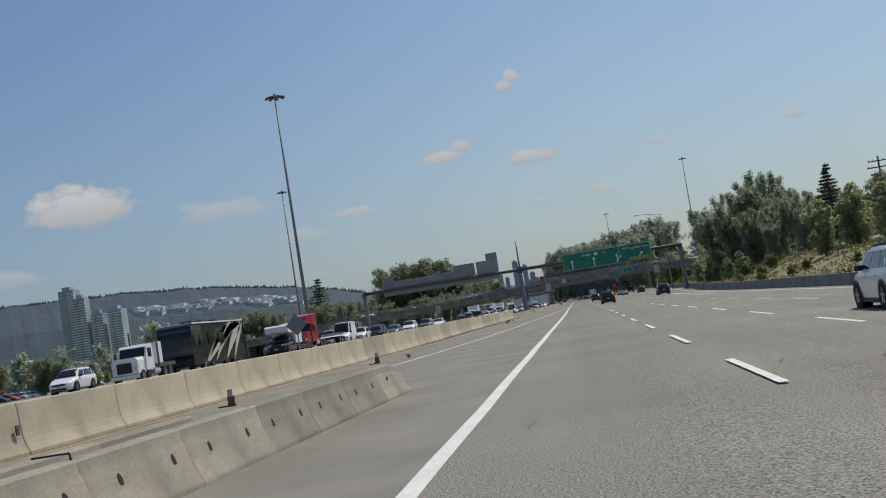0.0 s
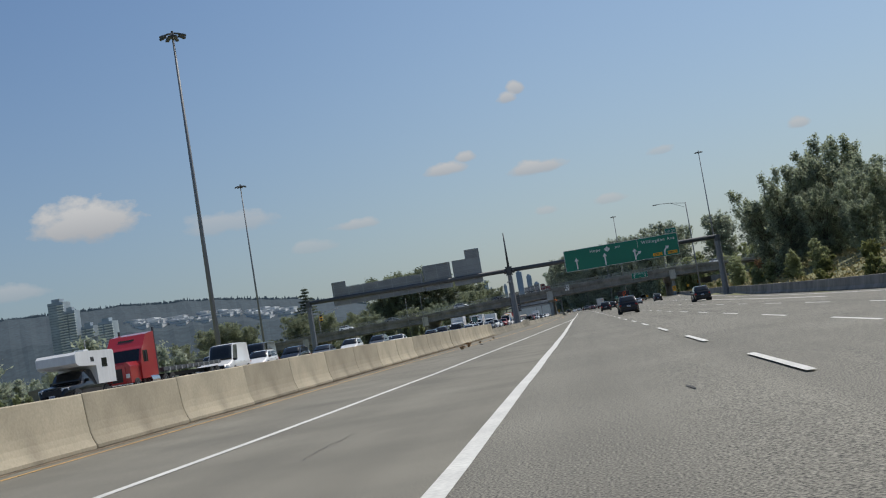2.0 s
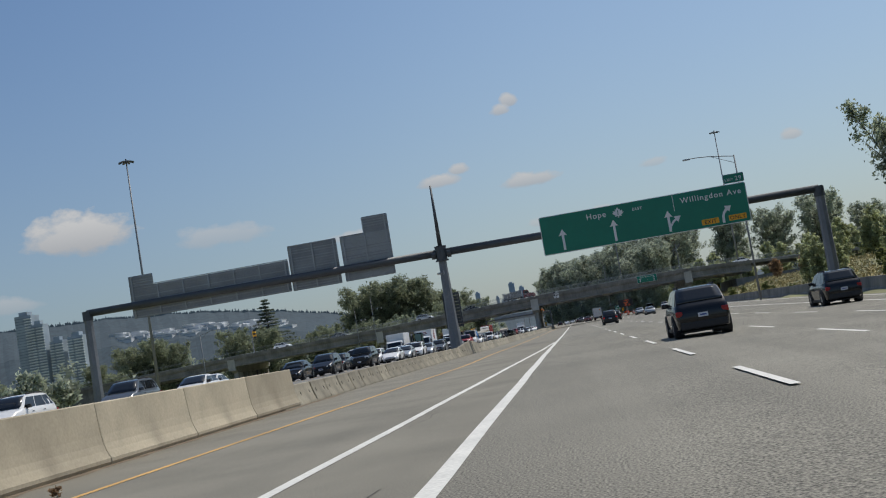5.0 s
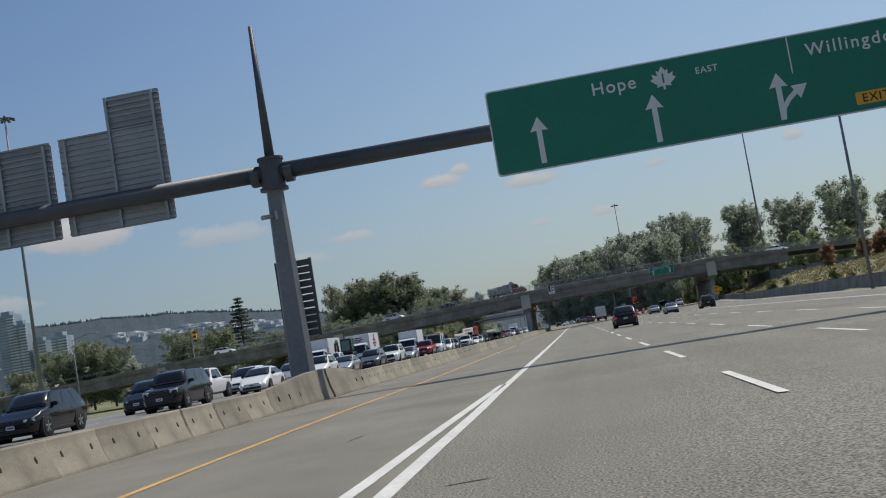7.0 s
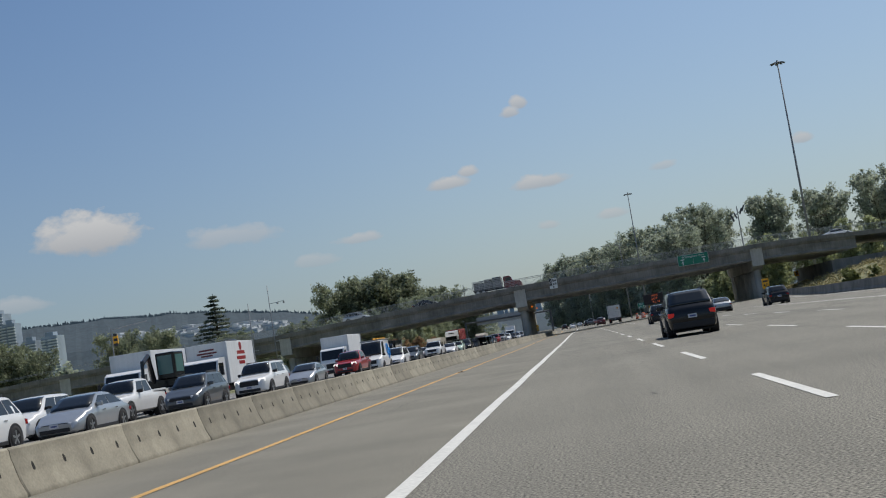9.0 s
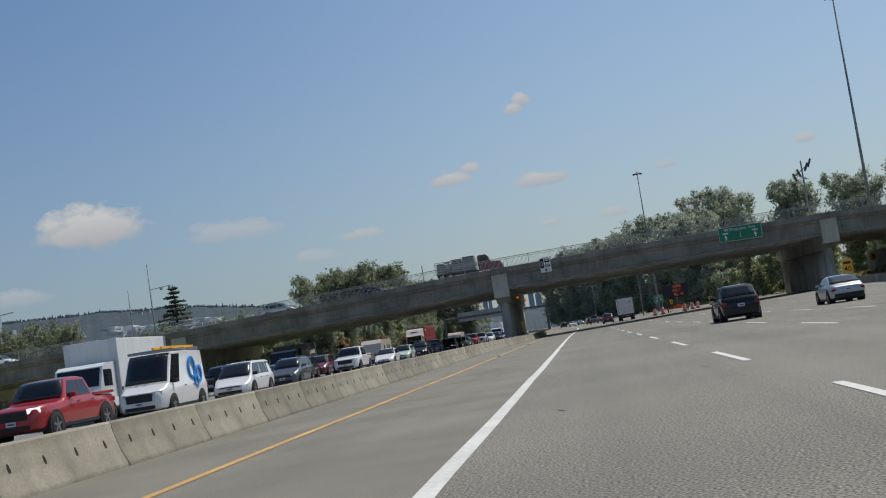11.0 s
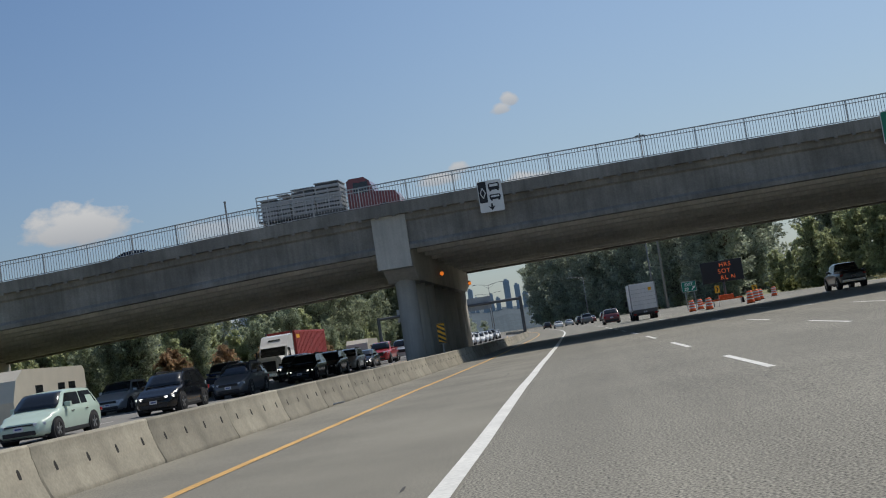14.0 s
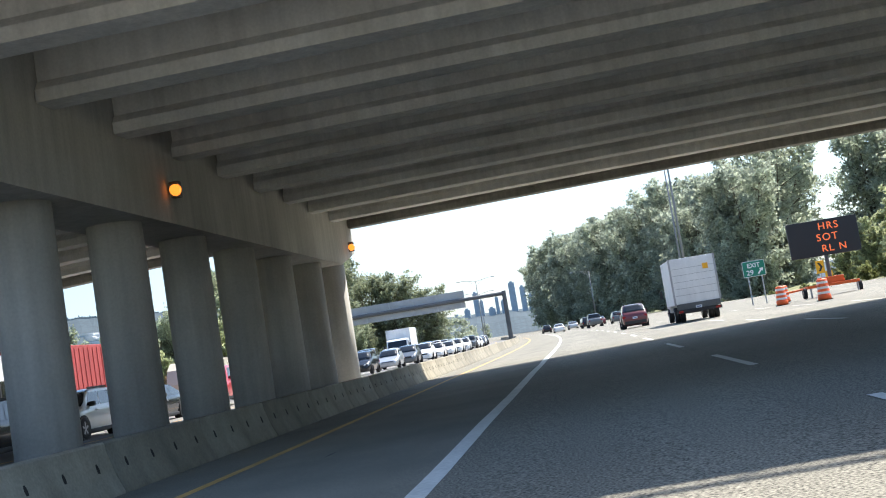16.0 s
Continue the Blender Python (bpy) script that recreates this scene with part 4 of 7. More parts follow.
# amber lamps below the pier cap
for y in (407.0, 425.7):
    lamp = thing("warning_lamp", "lit amber warning lamp under the pier cap", "lamp", "pier lamps")
    part("housing", bbox(-9.25, -9.05, y - 0.1, y + 0.1, 5.05, 5.4, 0.02), M["steel_dark"], lamp)
    part("lens", tubes(((-9.12, y - 0.2, 5.2), (-9.12, y - 0.1, 5.2), 0.11, 0.13), n=12), M["amber_lit"], lamp, "glowing amber lens")


# ---- vehicles: built facing +y, standing on z = 0 ----
def quad_panel(bm, a, b, c, d, inset=0.06, lift=0.008):
    """a thin pane on the quad a b c d (counter-clockwise from outside), inset from its edges and raised"""
    a, b, c, d = (Vector(p) for p in (a, b, c, d))
    mid = (a + b + c + d) / 4
    nrm = (b - a).cross(d - a).normalized()
    q = []
    for p in (a, b, c, d):
        way = (mid - p)
        q.append(p + way.normalized() * inset * 1.4)
    loft(bm, [[p - nrm * 0.004 for p in q], [p + nrm * lift for p in q]])


WHEELS = {}


def wheel_meshes(r, w):
    if (r, w) not in WHEELS:
        bm = bmesh.new()
        prof = [(r * 0.62, -w / 2), (r * 0.94, -w / 2), (r, -w / 2 + 0.03), (r, w / 2 - 0.03), (r * 0.94, w / 2), (r * 0.62, w / 2)]
        n = 22
        loft(bm, [[(x, rad * math.cos(2 * math.pi * i / n), rad * math.sin(2 * math.pi * i / n)) for i in range(n)] for rad, x in prof], caps=False)
        tyre = mesh_of("tyre", bm, M["rubber"], True)
        bm = bmesh.new()
        for s in (-1, 1):
            bmesh.ops.create_cone(bm, cap_ends=True, segments=20, radius1=r * 0.64, radius2=r * 0.6, depth=0.03, matrix=Matrix.Translation((s * (w / 2 - 0.05), 0, 0)) @ Matrix.Rotation(math.pi / 2, 4, "Y"))
        for s in (-1, 1):
            for k in range(5):
                m = Matrix.Rotation(2 * math.pi * k / 5, 4, "X")
                box(bm, s * (w / 2 - 0.03), s * (w / 2 - 0.005), -r * 0.09, r * 0.09, r * 0.05, r * 0.6, m)
            bmesh.ops.create_cone(bm, cap_ends=True, segments=12, radius1=r * 0.16, radius2=r * 0.14, depth=0.03, matrix=Matrix.Translation((s * (w / 2 - 0.01), 0, 0)) @ Matrix.Rotation(math.pi / 2, 4, "Y"))
        WHEELS[(r, w)] = (tyre, mesh_of("rim", bm, M["alloy"]))
    return WHEELS[(r, w)]


def add_wheel(parent, x, y, r, w):
    wh = new("wheel", wheel_meshes(r, w)[0])
    wh.parent = parent
    wh.location = (x, y, r)
    o = new("rim", wheel_meshes(r, w)[1])
    o.parent = wh


def add_plate(parent, y, z, back):
    s = -1 if back else 1
    part("number_plate", bbox(-0.16, 0.16, min(y, y + s * 0.012), max(y, y + s * 0.012), z, z + 0.14), M["plate"], parent)
    yy = y + s * 0.012
    part("plate_bar", bbox(-0.11, 0.11, min(yy, yy + s * 0.003), max(yy, yy + s * 0.003), z + 0.045, z + 0.095), M["bars"], parent)


KINDS = {
    # L, W, H, belt, hood, clearance, wheel r, wheelbase, windscreen foot, roof front, roof rear, rear foot, nose drop
    "sedan": (4.65, 1.8, 1.43, 0.93, 0.88, 0.18, 0.33, 2.7, 1.08, 0.1, -0.82, -1.72, 0.26),
    "hatch": (4.4, 1.78, 1.53, 0.96, 0.9, 0.2, 0.33, 2.65, 1.05, 0.25, -1.6, -2.05, 0.2),
    "suv": (4.6, 1.86, 1.67, 1.06, 1.02, 0.22, 0.37, 2.68, 1.12, 0.28, -1.6, -2.12, 0.22),
    "big_suv": (5.1, 1.98, 1.85, 1.18, 1.14, 0.28, 0.4, 2.95, 1.15, 0.5, -2.15, -2.42, 0.12),
    "pickup": (5.7, 2.0, 1.9, 1.22, 1.18, 0.36, 0.42, 3.7, 1.1, 0.45, -0.85, -1.1, 0.08),
    "minivan": (5.1, 1.98, 1.75, 1.02, 0.95, 0.2, 0.36, 3.0, 1.7, 0.7, -2.2, -2.45, 0.25),
    "van": (5.6, 2.05, 2.5, 1.2, 1.2, 0.25, 0.37, 3.4, 1.95, 1.1, -2.65, -2.75, 0.18),
}


def make_car(kind, paint, label, name="car", lit=(), rack=False, category="", lite=False):
    L, W, H, belt, hood, clr, r, wb, y_ws, y_rf, y_rr, y_rb, drop = KINDS[kind]
    ob = thing(name, label, category or {"pickup": "pickup", "van": "van", "minivan": "van"}.get(kind, "car"), "vehicles on the highway")
    w = W / 2
    pm = PAINT[paint]
    back_top = belt - 0.02
    nose = hood - drop
    # upper outline of the side view, nose to tail
    up = [(L / 2, clr + 0.34), (L / 2 - 0.03, nose - 0.2), (L / 2 - 0.09, nose - 0.07), (L / 2 - 0.22, nose), (L / 2 - 0.6, nose + drop * 0.5), (y_ws + 0.45, hood - 0.02), (y_ws + 0.05, hood + 0.02),
          (y_ws - 0.05, hood + 0.07), (y_rf + 0.22, H - 0.18 * (H - hood)), (y_rf, H - 0.055), (y_rf - 0.3, H - 0.015), ((y_rf + y_rr) / 2, H), (y_rr + 0.25, H - 0.02), (y_rr, H - 0.05),
          (y_rb + 0.06, back_top + 0.1), (y_rb - 0.05, back_top + 0.01), (-L / 2 + 0.14, back_top - 0.02), (-L / 2 + 0.05, back_top - 0.08), (-L / 2, back_top - 0.26)]
    up = [p for i, p in enumerate(up) if i == 0 or p[0] < up[i - 1][0] - 0.015]

    def half_width(y):
        return w * lerp_table([(-L / 2, 0.84), (-L / 2 + 0.12, 0.92), (-L / 2 + 0.5, 0.985), (-0.4, 1.0), (0.6, 1.0), (L / 2 - 0.8, 0.98), (L / 2 - 0.3, 0.9), (L / 2 - 0.1, 0.78), (L / 2, 0.66)], y)

    lean = 0.08 if kind == "van" else 0.21
    tall = H - belt

    def glass_x(y, z):
        return half_width(y) * (0.935 - lean * (z - belt) / tall)

    rings = []
    for y, zr in up:
        wy = half_width(y)
        zb = clr + (0.14 if y in (up[0][0], up[-1][0]) else 0.05 if abs(y) > L / 2 - 0.2 else 0.0)
        zs = min(belt, zr - 0.05)
        hh = zs - zb
        shoulder = (glass_x(y, zr - 0.045), zr - 0.045) if zr > belt + 0.06 else (wy * 0.86, zr - 0.014)
        half = [(wy * 0.84, zb), (wy * 0.95, zb + 0.06), (wy * 0.985, zb + 0.3 * hh), (wy * 1.0, zb + 0.55 * hh), (wy * 0.995, zb + 0.74 * hh), (wy * 0.975, zb + 0.92 * hh), (wy * 0.935, zs), shoulder,
                (shoulder[0] * 0.9, zr - 0.012), (shoulder[0] * 0.5, zr + 0.008)]
        rings.append([(-x, y, z) for x, z in half] + [(x, y, z) for x, z in reversed(half)])
    bm = bmesh.new()
    loft(bm, rings)
    bmesh.ops.recalc_face_normals(bm, faces=bm.faces[:])
    crease(bm, 0.62)
    part("body", bm, pm, ob, smooth=True)

    top_line = sorted(up)

    def screen(y0, y1, s):
        """a curved pane lying on the body between y0, its foot, and y1, its top"""
        bm = bmesh.new()
        rows = []
        for i in range(6):
            y = y0 + (y1 - y0) * i / 5
            z = lerp_table(top_line, y)
            gx = (glass_x(y, z - 0.045) if z > belt + 0.06 else half_width(y) * 0.86) - 0.06
            rows.append([bm.verts.new((gx * k / 3, y + s * (0.022 - 0.01 * (k / 3) ** 2), z + 0.024 - 0.012 * (k / 3) ** 2)) for k in range(-3, 4)])
        for p, q in zip(rows, rows[1:]):
            for k in range(6):
                bm.faces.new((p[k], p[k + 1], q[k + 1], q[k]))
        bmesh.ops.recalc_face_normals(bm, faces=bm.faces[:])
        bmesh.ops.solidify(bm, geom=bm.faces[:], thickness=0.02)
        return bm

    part("windscreen", screen(y_ws - 0.07, y_rf + 0.03, 1), M["glass"], ob, "dark windscreen", True)
    if kind != "van":
        part("rear_window", screen(y_rb + 0.07, y_rr - 0.015, -1), M["glass"], ob, "", True)
    cuts = (0.0, 1.0) if lite == 2 else (0.0, 0.47, 0.5, 1.0) if kind in ("sedan", "hatch", "pickup") else (0.0, 0.25, 0.27, 0.62, 0.65, 1.0)
    if kind == "van":
        cuts = (0.76, 1.0)
    zb_, zt_ = belt + 0.035, H - 0.13
    fb = (zb_ - hood) / (H - hood)
    front_b, front_t = y_ws - 0.16 - (y_ws - y_rf) * fb, y_ws - 0.12 - (y_ws - y_rf) * (zt_ - hood) / (H - hood)
    back_b, back_t = y_rb + 0.2, y_rb + 0.14 + (y_rr - y_rb) * (zt_ - belt) / tall
    for sx in (-1, 1):
        for f0, f1 in list(zip(cuts, cuts[1:]))[::2]:
            pts = []
            for f, top in ((f0, 0), (f1, 0), (f1, 1), (f0, 1)):
                y = (back_b + (front_b - back_b) * f) if not top else (back_t + (front_t - back_t) * f)
                z = zt_ if top else zb_
                pts.append((sx * glass_x(y, z), y, z))
            bm = bmesh.new()
            loft(bm, [[(x + sx * d, y, z) for x, y, z in pts] for d in (-0.004, 0.008)])
            bmesh.ops.recalc_face_normals(bm, faces=bm.faces[:])
            part("side_window", bm, M["glass"], ob)
    # black discs painted for the shaded arch gaps, and wheels
    for sy in (-1, 1):
        for sx in (-1, 1):
            if lite == 2:
                o = new("wheel", wheel_meshes(r, 0.23)[0])
                o.parent = ob
                o.location = (sx * (w - 0.095), sy * wb / 2, r)
                continue
            bm = bmesh.new()
            bmesh.ops.create_cone(bm, cap_ends=True, segments=20, radius1=r * 1.16, radius2=r * 1.16, depth=0.3, matrix=Matrix.Translation((sx * (w - 0.143), sy * wb / 2, r * 1.02)) @ Matrix.Rotation(math.pi / 2, 4, "Y"))
            part("wheel_arch", bm, M["trim"], ob)
            add_wheel(ob, sx * (w - 0.095), sy * wb / 2, r, 0.23)
    # nose
    lit_head = "head" in lit
    for sx in (-1, 1):
        z = nose - 0.13
        high = 0.085 if kind in ("big_suv", "pickup", "van") else 0.05
        m = Matrix.Translation((sx * w * 0.68, L / 2 - 0.17, z)) @ Matrix.Rotation(-sx * 0.62, 4, "Z")
        bm = bbox(-0.2, 0.2, -0.06, 0.06, -high, high, 0.03, m)
        part("headlight", bm, M["head_lit"] if lit_head else M["head"], ob, "lit headlight" if lit_head else "")
        zt = back_top - 0.24
        tall_lamp = 0.17 if kind in ("suv", "big_suv", "pickup", "van", "minivan") else 0.12
        bm = bbox(sx * w * 0.8 - 0.13, sx * w * 0.8 + 0.1, -L / 2 + 0.0, -L / 2 + 0.16, zt - tall_lamp / 2, zt + tall_lamp / 2, 0.03)
        part("tail_light", bm, M["tail_lit"] if "tail" in lit else M["tail"], ob, "red tail light")
        if lite == 2:
            continue
        bm = bbox(sx * (w + 0.02) - 0.11, sx * (w + 0.02) + 0.11, y_ws - 0.55, y_ws - 0.42, belt + 0.0, belt + 0.16, 0.03)
        part("mirror", bm, pm if paint != "white" else M["trim"], ob)
        for fy in () if lite else (0.1, -0.95):
            part("door_handle", bbox(sx * w - 0.012, sx * w + 0.014, fy, fy + 0.2, belt - 0.16, belt - 0.13), M["chrome"], ob)
        if not lite:
            part("sill", bbox(sx * w * 0.93 - 0.05, sx * w * 0.93 + 0.05, -wb / 2 + r * 1.2, wb / 2 - r * 1.2, clr - 0.02, clr + 0.1, 0.02), M["trim"], ob)
    part("grille", bbox(-w * 0.52, w * 0.52, L / 2 - 0.12, L / 2 + 0.012, clr + 0.36, nose - 0.1, 0.02), M["trim"], ob, "black grille")
    if lite == 2:
        return ob
    part("lower_grille", bbox(-w * 0.6, w * 0.6, L / 2 - 0.14, L / 2 + 0.02, clr + 0.06, clr + 0.2, 0.03), M["trim"], ob)
    part("rear_bumper", bbox(-w * 0.82, w * 0.82, -L / 2 - 0.03, -L / 2 + 0.2, clr + 0.06, clr + 0.3, 0.04), M["trim"] if kind != "pickup" else M["chrome"], ob)
    if not lite:
        add_plate(ob, -L / 2 - 0.004, clr + 0.42, True)
    add_plate(ob, L / 2 + 0.012, clr + 0.22, False)
    part("underside", bbox(-w * 0.8, w * 0.8, -L / 2 + 0.3, L / 2 - 0.3, clr - 0.06, clr + 0.1), M["trim"], ob)
    if kind == "pickup":
        # closed black plate paints the shade of an open bed
        part("cargo_bed", bbox(-w * 0.78, w * 0.78, -L / 2 + 0.12, y_rb - 0.06, belt - 0.02, belt + 0.035), M["trim"], ob, "black plate for the bed's shaded opening")
        for sx in (-1, 1):
            part("bed_rail", bbox(sx * w * 0.86 - 0.08, sx * w * 0.86 + 0.08, -L / 2 + 0.06, y_rb, belt - 0.04, belt + 0.06, 0.02), pm, ob)
    if rack and not lite:
        for sx in (-1, 1):
            part("roof_rail", bbox(sx * w * 0.64 - 0.02, sx * w * 0.64 + 0.02, y_rr + 0.2, y_rf - 0.2, H - 0.02, H + 0.05, 0.01), M["trim"], ob)
    return ob


def make_box_truck(label, box_mat, cab_paint, length=7.6, height=3.5, name="box_truck", mark=None):
    ob = thing(name, label, "truck", "vehicles on the highway")
    w = 1.22
    front = length / 2
    part("chassis", bbox(-0.5, 0.5, -front, front - 0.4, 0.55, 0.85), M["trim"], ob)
    body = part("cargo_box", bbox(-w, w, -front, front - 1.9, 0.98, height, 0.03), box_mat, ob, "plain cargo box")
    for sx in (-1, 1):
        part("corner_post", bbox(sx * w - 0.05, sx * w + 0.05, -front - 0.02, -front + 0.06, 0.98, height + 0.01), M["cargo"], ob)
    part("roll_door", bbox(-w + 0.1, w - 0.1, -front - 0.012, -front, 1.1, height - 0.2), box_mat, ob)
    for k in range(5):
        z = 1.1 + (height - 1.3) * (k + 1) / 6
        part("door_seam", bbox(-w + 0.1, w - 0.1, -front - 0.016, -front - 0.011, z, z + 0.02), M["cargo"], ob)
    part("rear_bumper", bbox(-w, w, -front - 0.1, -front + 0.1, 0.5, 0.68, 0.02), M["trim"], ob)
    part("tail_lift", bbox(-w + 0.05, w - 0.05, -front - 0.07, -front - 0.02, 0.7, 1.02, 0.01), M["steel_dark"], ob)
    part("label_patch", bbox(0.55, 0.85, -front - 0.02, -front - 0.014, height - 0.75, height - 0.45), M["sign_yellow"], ob)
    bm = bmesh.new()
    outline = [(front - 1.85, 0.6), (front - 0.02, 0.6), (front, 1.25), (front - 0.18, 1.5), (front - 0.55, 2.35), (front - 0.9, 2.5), (front - 1.85, 2.52)]
    loft(bm, [[(x, y, z) for y, z in outline] for x in (-1.05, 1.05)])
    bmesh.ops.recalc_face_normals(bm, faces=bm.faces[:])
    part("cab", bm, PAINT[cab_paint], ob)
    bm = bmesh.new()
    quad_panel(bm, (1.05, front - 0.18, 1.5), (-1.05, front - 0.18, 1.5), (-1.05, front - 0.55, 2.35), (1.05, front - 0.55, 2.35), 0.08)
    part("windscreen", bm, M["glass"], ob)
    for sx in (-1, 1):
        part("side_window", bbox(sx * 1.05 - 0.008, sx * 1.05 + 0.008, front - 1.4, front - 0.55, 1.5, 2.2), M["glass"], ob)
        part("mirror", bbox(sx * 1.3 - 0.09, sx * 1.3 + 0.09, front - 0.35, front - 0.25, 1.5, 2.0, 0.02), M["trim"], ob)
        part("headlight", bbox(sx * 0.8 - 0.15, sx * 0.8 + 0.15, front - 0.06, front + 0.012, 0.85, 1.05, 0.02), M["head"], ob)
        part("tail_light", bbox(sx * 1.0 - 0.12, sx * 1.0 + 0.12, -front - 0.125, -front - 0.1, 0.53, 0.65), M["tail"], ob)
        add_wheel(ob, sx * 0.98, front - 0.95, 0.44, 0.28)
        for dx in (0.78, 1.08):
            add_wheel(ob, sx * dx, -front + 1.7, 0.44, 0.27)
    part("grille", bbox(-0.55, 0.55, front - 0.05, front + 0.012, 0.8, 1.2), M["trim"], ob)
    part("front_bumper", bbox(-1.1, 1.1, front - 0.15, front + 0.06, 0.42, 0.66, 0.03), M["trim"], ob)
    add_plate(ob, -front - 0.11, 0.7, True)
    if mark:
        for i, (z0, wd) in enumerate(((height - 0.8, 1.5), (height - 1.12, 1.7), (height - 1.4, 1.1))):
            part("writing_bar", bbox(-w - 0.006, -w, -0.9 - wd / 2, -0.9 + wd / 2, z0, z0 + 0.2), mark, ob)
        bm = bmesh.new()
        bmesh.ops.create_cone(bm, cap_ends=True, segments=6, radius1=0.28, radius2=0.28, depth=0.012, matrix=Matrix.Translation((-w - 0.002, -0.9, height - 0.32)) @ Matrix.Rotation(math.pi / 2, 4, "Y"))
        part("badge", bm, mark, ob)
        for z0, wd in ((height - 0.42, 0.9), (height - 0.6, 1.2), (height - 0.75, 0.7)):
            part("header_bar", bbox(-wd / 2, wd / 2, front - 1.9, front - 1.894, z0, z0 + 0.1), PAINT["maroon"], ob)
    return ob


def make_semi(label, paint, load, name="semi_truck"):
    """a long-nosed tractor with a container or a flat deck"""
    ob = thing(name, label, "truck", "vehicles on the highway")
    pm = PAINT[paint]
    f = 3.6
    bm = bmesh.new()
    loft(bm, [[(x * 0.8, y, z) for x, z in ((-1.0, 0.75), (1.0, 0.75), (1.0, 1.7), (0.8, 1.85), (-0.8, 1.85), (-1.0, 1.7))] for y in (f, f - 0.1)] +
         [[(x, y, z) for x, z in ((-1.05, 0.75), (1.05, 0.75), (1.05, 1.75), (0.85, 2.0), (-0.85, 2.0), (-1.05, 1.75))] for y in (f - 0.15, f - 1.7)])
    bmesh.ops.recalc_face_normals(bm, faces=bm.faces[:])
    part("bonnet", bm, pm, ob)
    bm = bmesh.new()
    outline = [(f - 1.7, 0.9), (f - 1.7, 1.95), (f - 2.1, 2.75), (f - 2.3, 2.9)] + ([(f - 3.2, 2.95), (f - 3.3, 0.9)] if load == "short" else [(f - 3.0, 3.6), (f - 4.3, 3.75), (f - 4.3, 0.9)])
    loft(bm, [[(x, y, z) for y, z in outline] for x in (-1.15, 1.15)])
    bmesh.ops.recalc_face_normals(bm, faces=bm.faces[:])
    part("cab", bm, pm, ob)
    bm = bmesh.new()
    quad_panel(bm, (1.15, f - 1.7, 1.95), (-1.15, f - 1.7, 1.95), (-1.15, f - 2.1, 2.75), (1.15, f - 2.1, 2.75), 0.1)
    part("windscreen", bm, M["glass"], ob)
    part("grille", bbox(-0.6, 0.6, f - 0.04, f + 0.03, 0.85, 1.65, 0.03), M["trim"], ob)
    part("front_bumper", bbox(-1.15, 1.15, f - 0.1, f + 0.12, 0.4, 0.72, 0.04), M["chrome"], ob)
    if load != "short":
        part("sleeper_window", bbox(-0.5, 0.5, f - 2.72, f - 2.64, 3.15, 3.35), M["glass"], ob)
    for sx in (-1, 1):
        part("side_window", bbox(sx * 1.15 - 0.008, sx * 1.15 + 0.008, f - 2.9, f - 2.15, 1.9, 2.6), M["glass"], ob)
        part("mirror", bbox(sx * 1.4 - 0.06, sx * 1.4 + 0.06, f - 1.95, f - 1.85, 1.9, 2.5, 0.02), M["trim"], ob)
        part("headlight", bbox(sx * 0.85 - 0.14, sx * 0.85 + 0.14, f - 0.22, f - 0.02, 1.05, 1.3, 0.03), M["head"], ob)
        part("exhaust_stack", tubes(((sx * 1.1, f - 4.4, 1.0), (sx * 1.1, f - 4.4, 4.0), 0.08)), M["steel_dark"], ob)
        part("fuel_tank", tubes(((sx * 0.95, f - 4.2, 0.75), (sx * 0.95, f - 2.9, 0.75), 0.32), n=14), M["chrome"], ob)
        add_wheel(ob, sx * 1.0, f - 0.95, 0.5, 0.28)
        for y in (f - 5.4, f - 6.6) if load == "short" else (f - 5.4, f - 6.6, -11.0, -12.2):
            add_wheel(ob, sx * 0.95, y, 0.5, 0.5)
    part("chassis", bbox(-0.45, 0.45, -4.0 if load == "short" else -12.8, f - 0.3, 0.75, 1.0), M["trim"], ob)
    if load == "container":
        part("container", bbox(-1.22, 1.22, -12.9, -1.4, 1.25, 3.95, 0.03), M["box_red"], ob, "rust red container")
        for k in range(23):
            y = -12.7 + 0.5 * k
            for sx in (-1, 1):
                part("corrugation", bbox(sx * 1.222, sx * 1.25, y, y + 0.25, 1.4, 3.8) if sx > 0 else bbox(-1.25, -1.222, y, y + 0.25, 1.4, 3.8), M["box_red"], ob)
        part("marking", bbox(-1.256, -1.251, -2.8, -1.7, 3.3, 3.6), M["sign_yellow"], ob)
    elif load == "short":
        part("deck", bbox(-1.2, 1.2, -4.2, -0.75, 1.0, 1.3, 0.02), M["steel_dark"], ob)
        part("headboard", bbox(-1.2, 1.2, -1.5, -0.8, 1.3, 3.0, 0.03), M["box_white"], ob, "white cabinet behind the cab")
    elif load == "dark":
        part("box_trailer", bbox(-1.25, 1.25, -12.9, -1.4, 1.1, 3.9, 0.05), PAINT["black"], ob, "glossy black trailer box")
        for sx in (-1, 1):
            part("trim_strip", bbox(sx * 1.254 - 0.006, sx * 1.254 + 0.006, -12.8, -1.5, 1.12, 1.24), M["chrome"], ob)
    else:
        part("flat_deck", bbox(-1.25, 1.25, -12.9, -1.4, 1.15, 1.4, 0.02), M["steel_dark"], ob)
        for k in range(10):
            for sx in (-1, 1):
                part("stake_pocket", bbox(sx * 1.27 - 0.03, sx * 1.27 + 0.03, -12.4 + 1.1 * k, -12.2 + 1.1 * k, 1.12, 1.36), M["galv"], ob)
    return ob


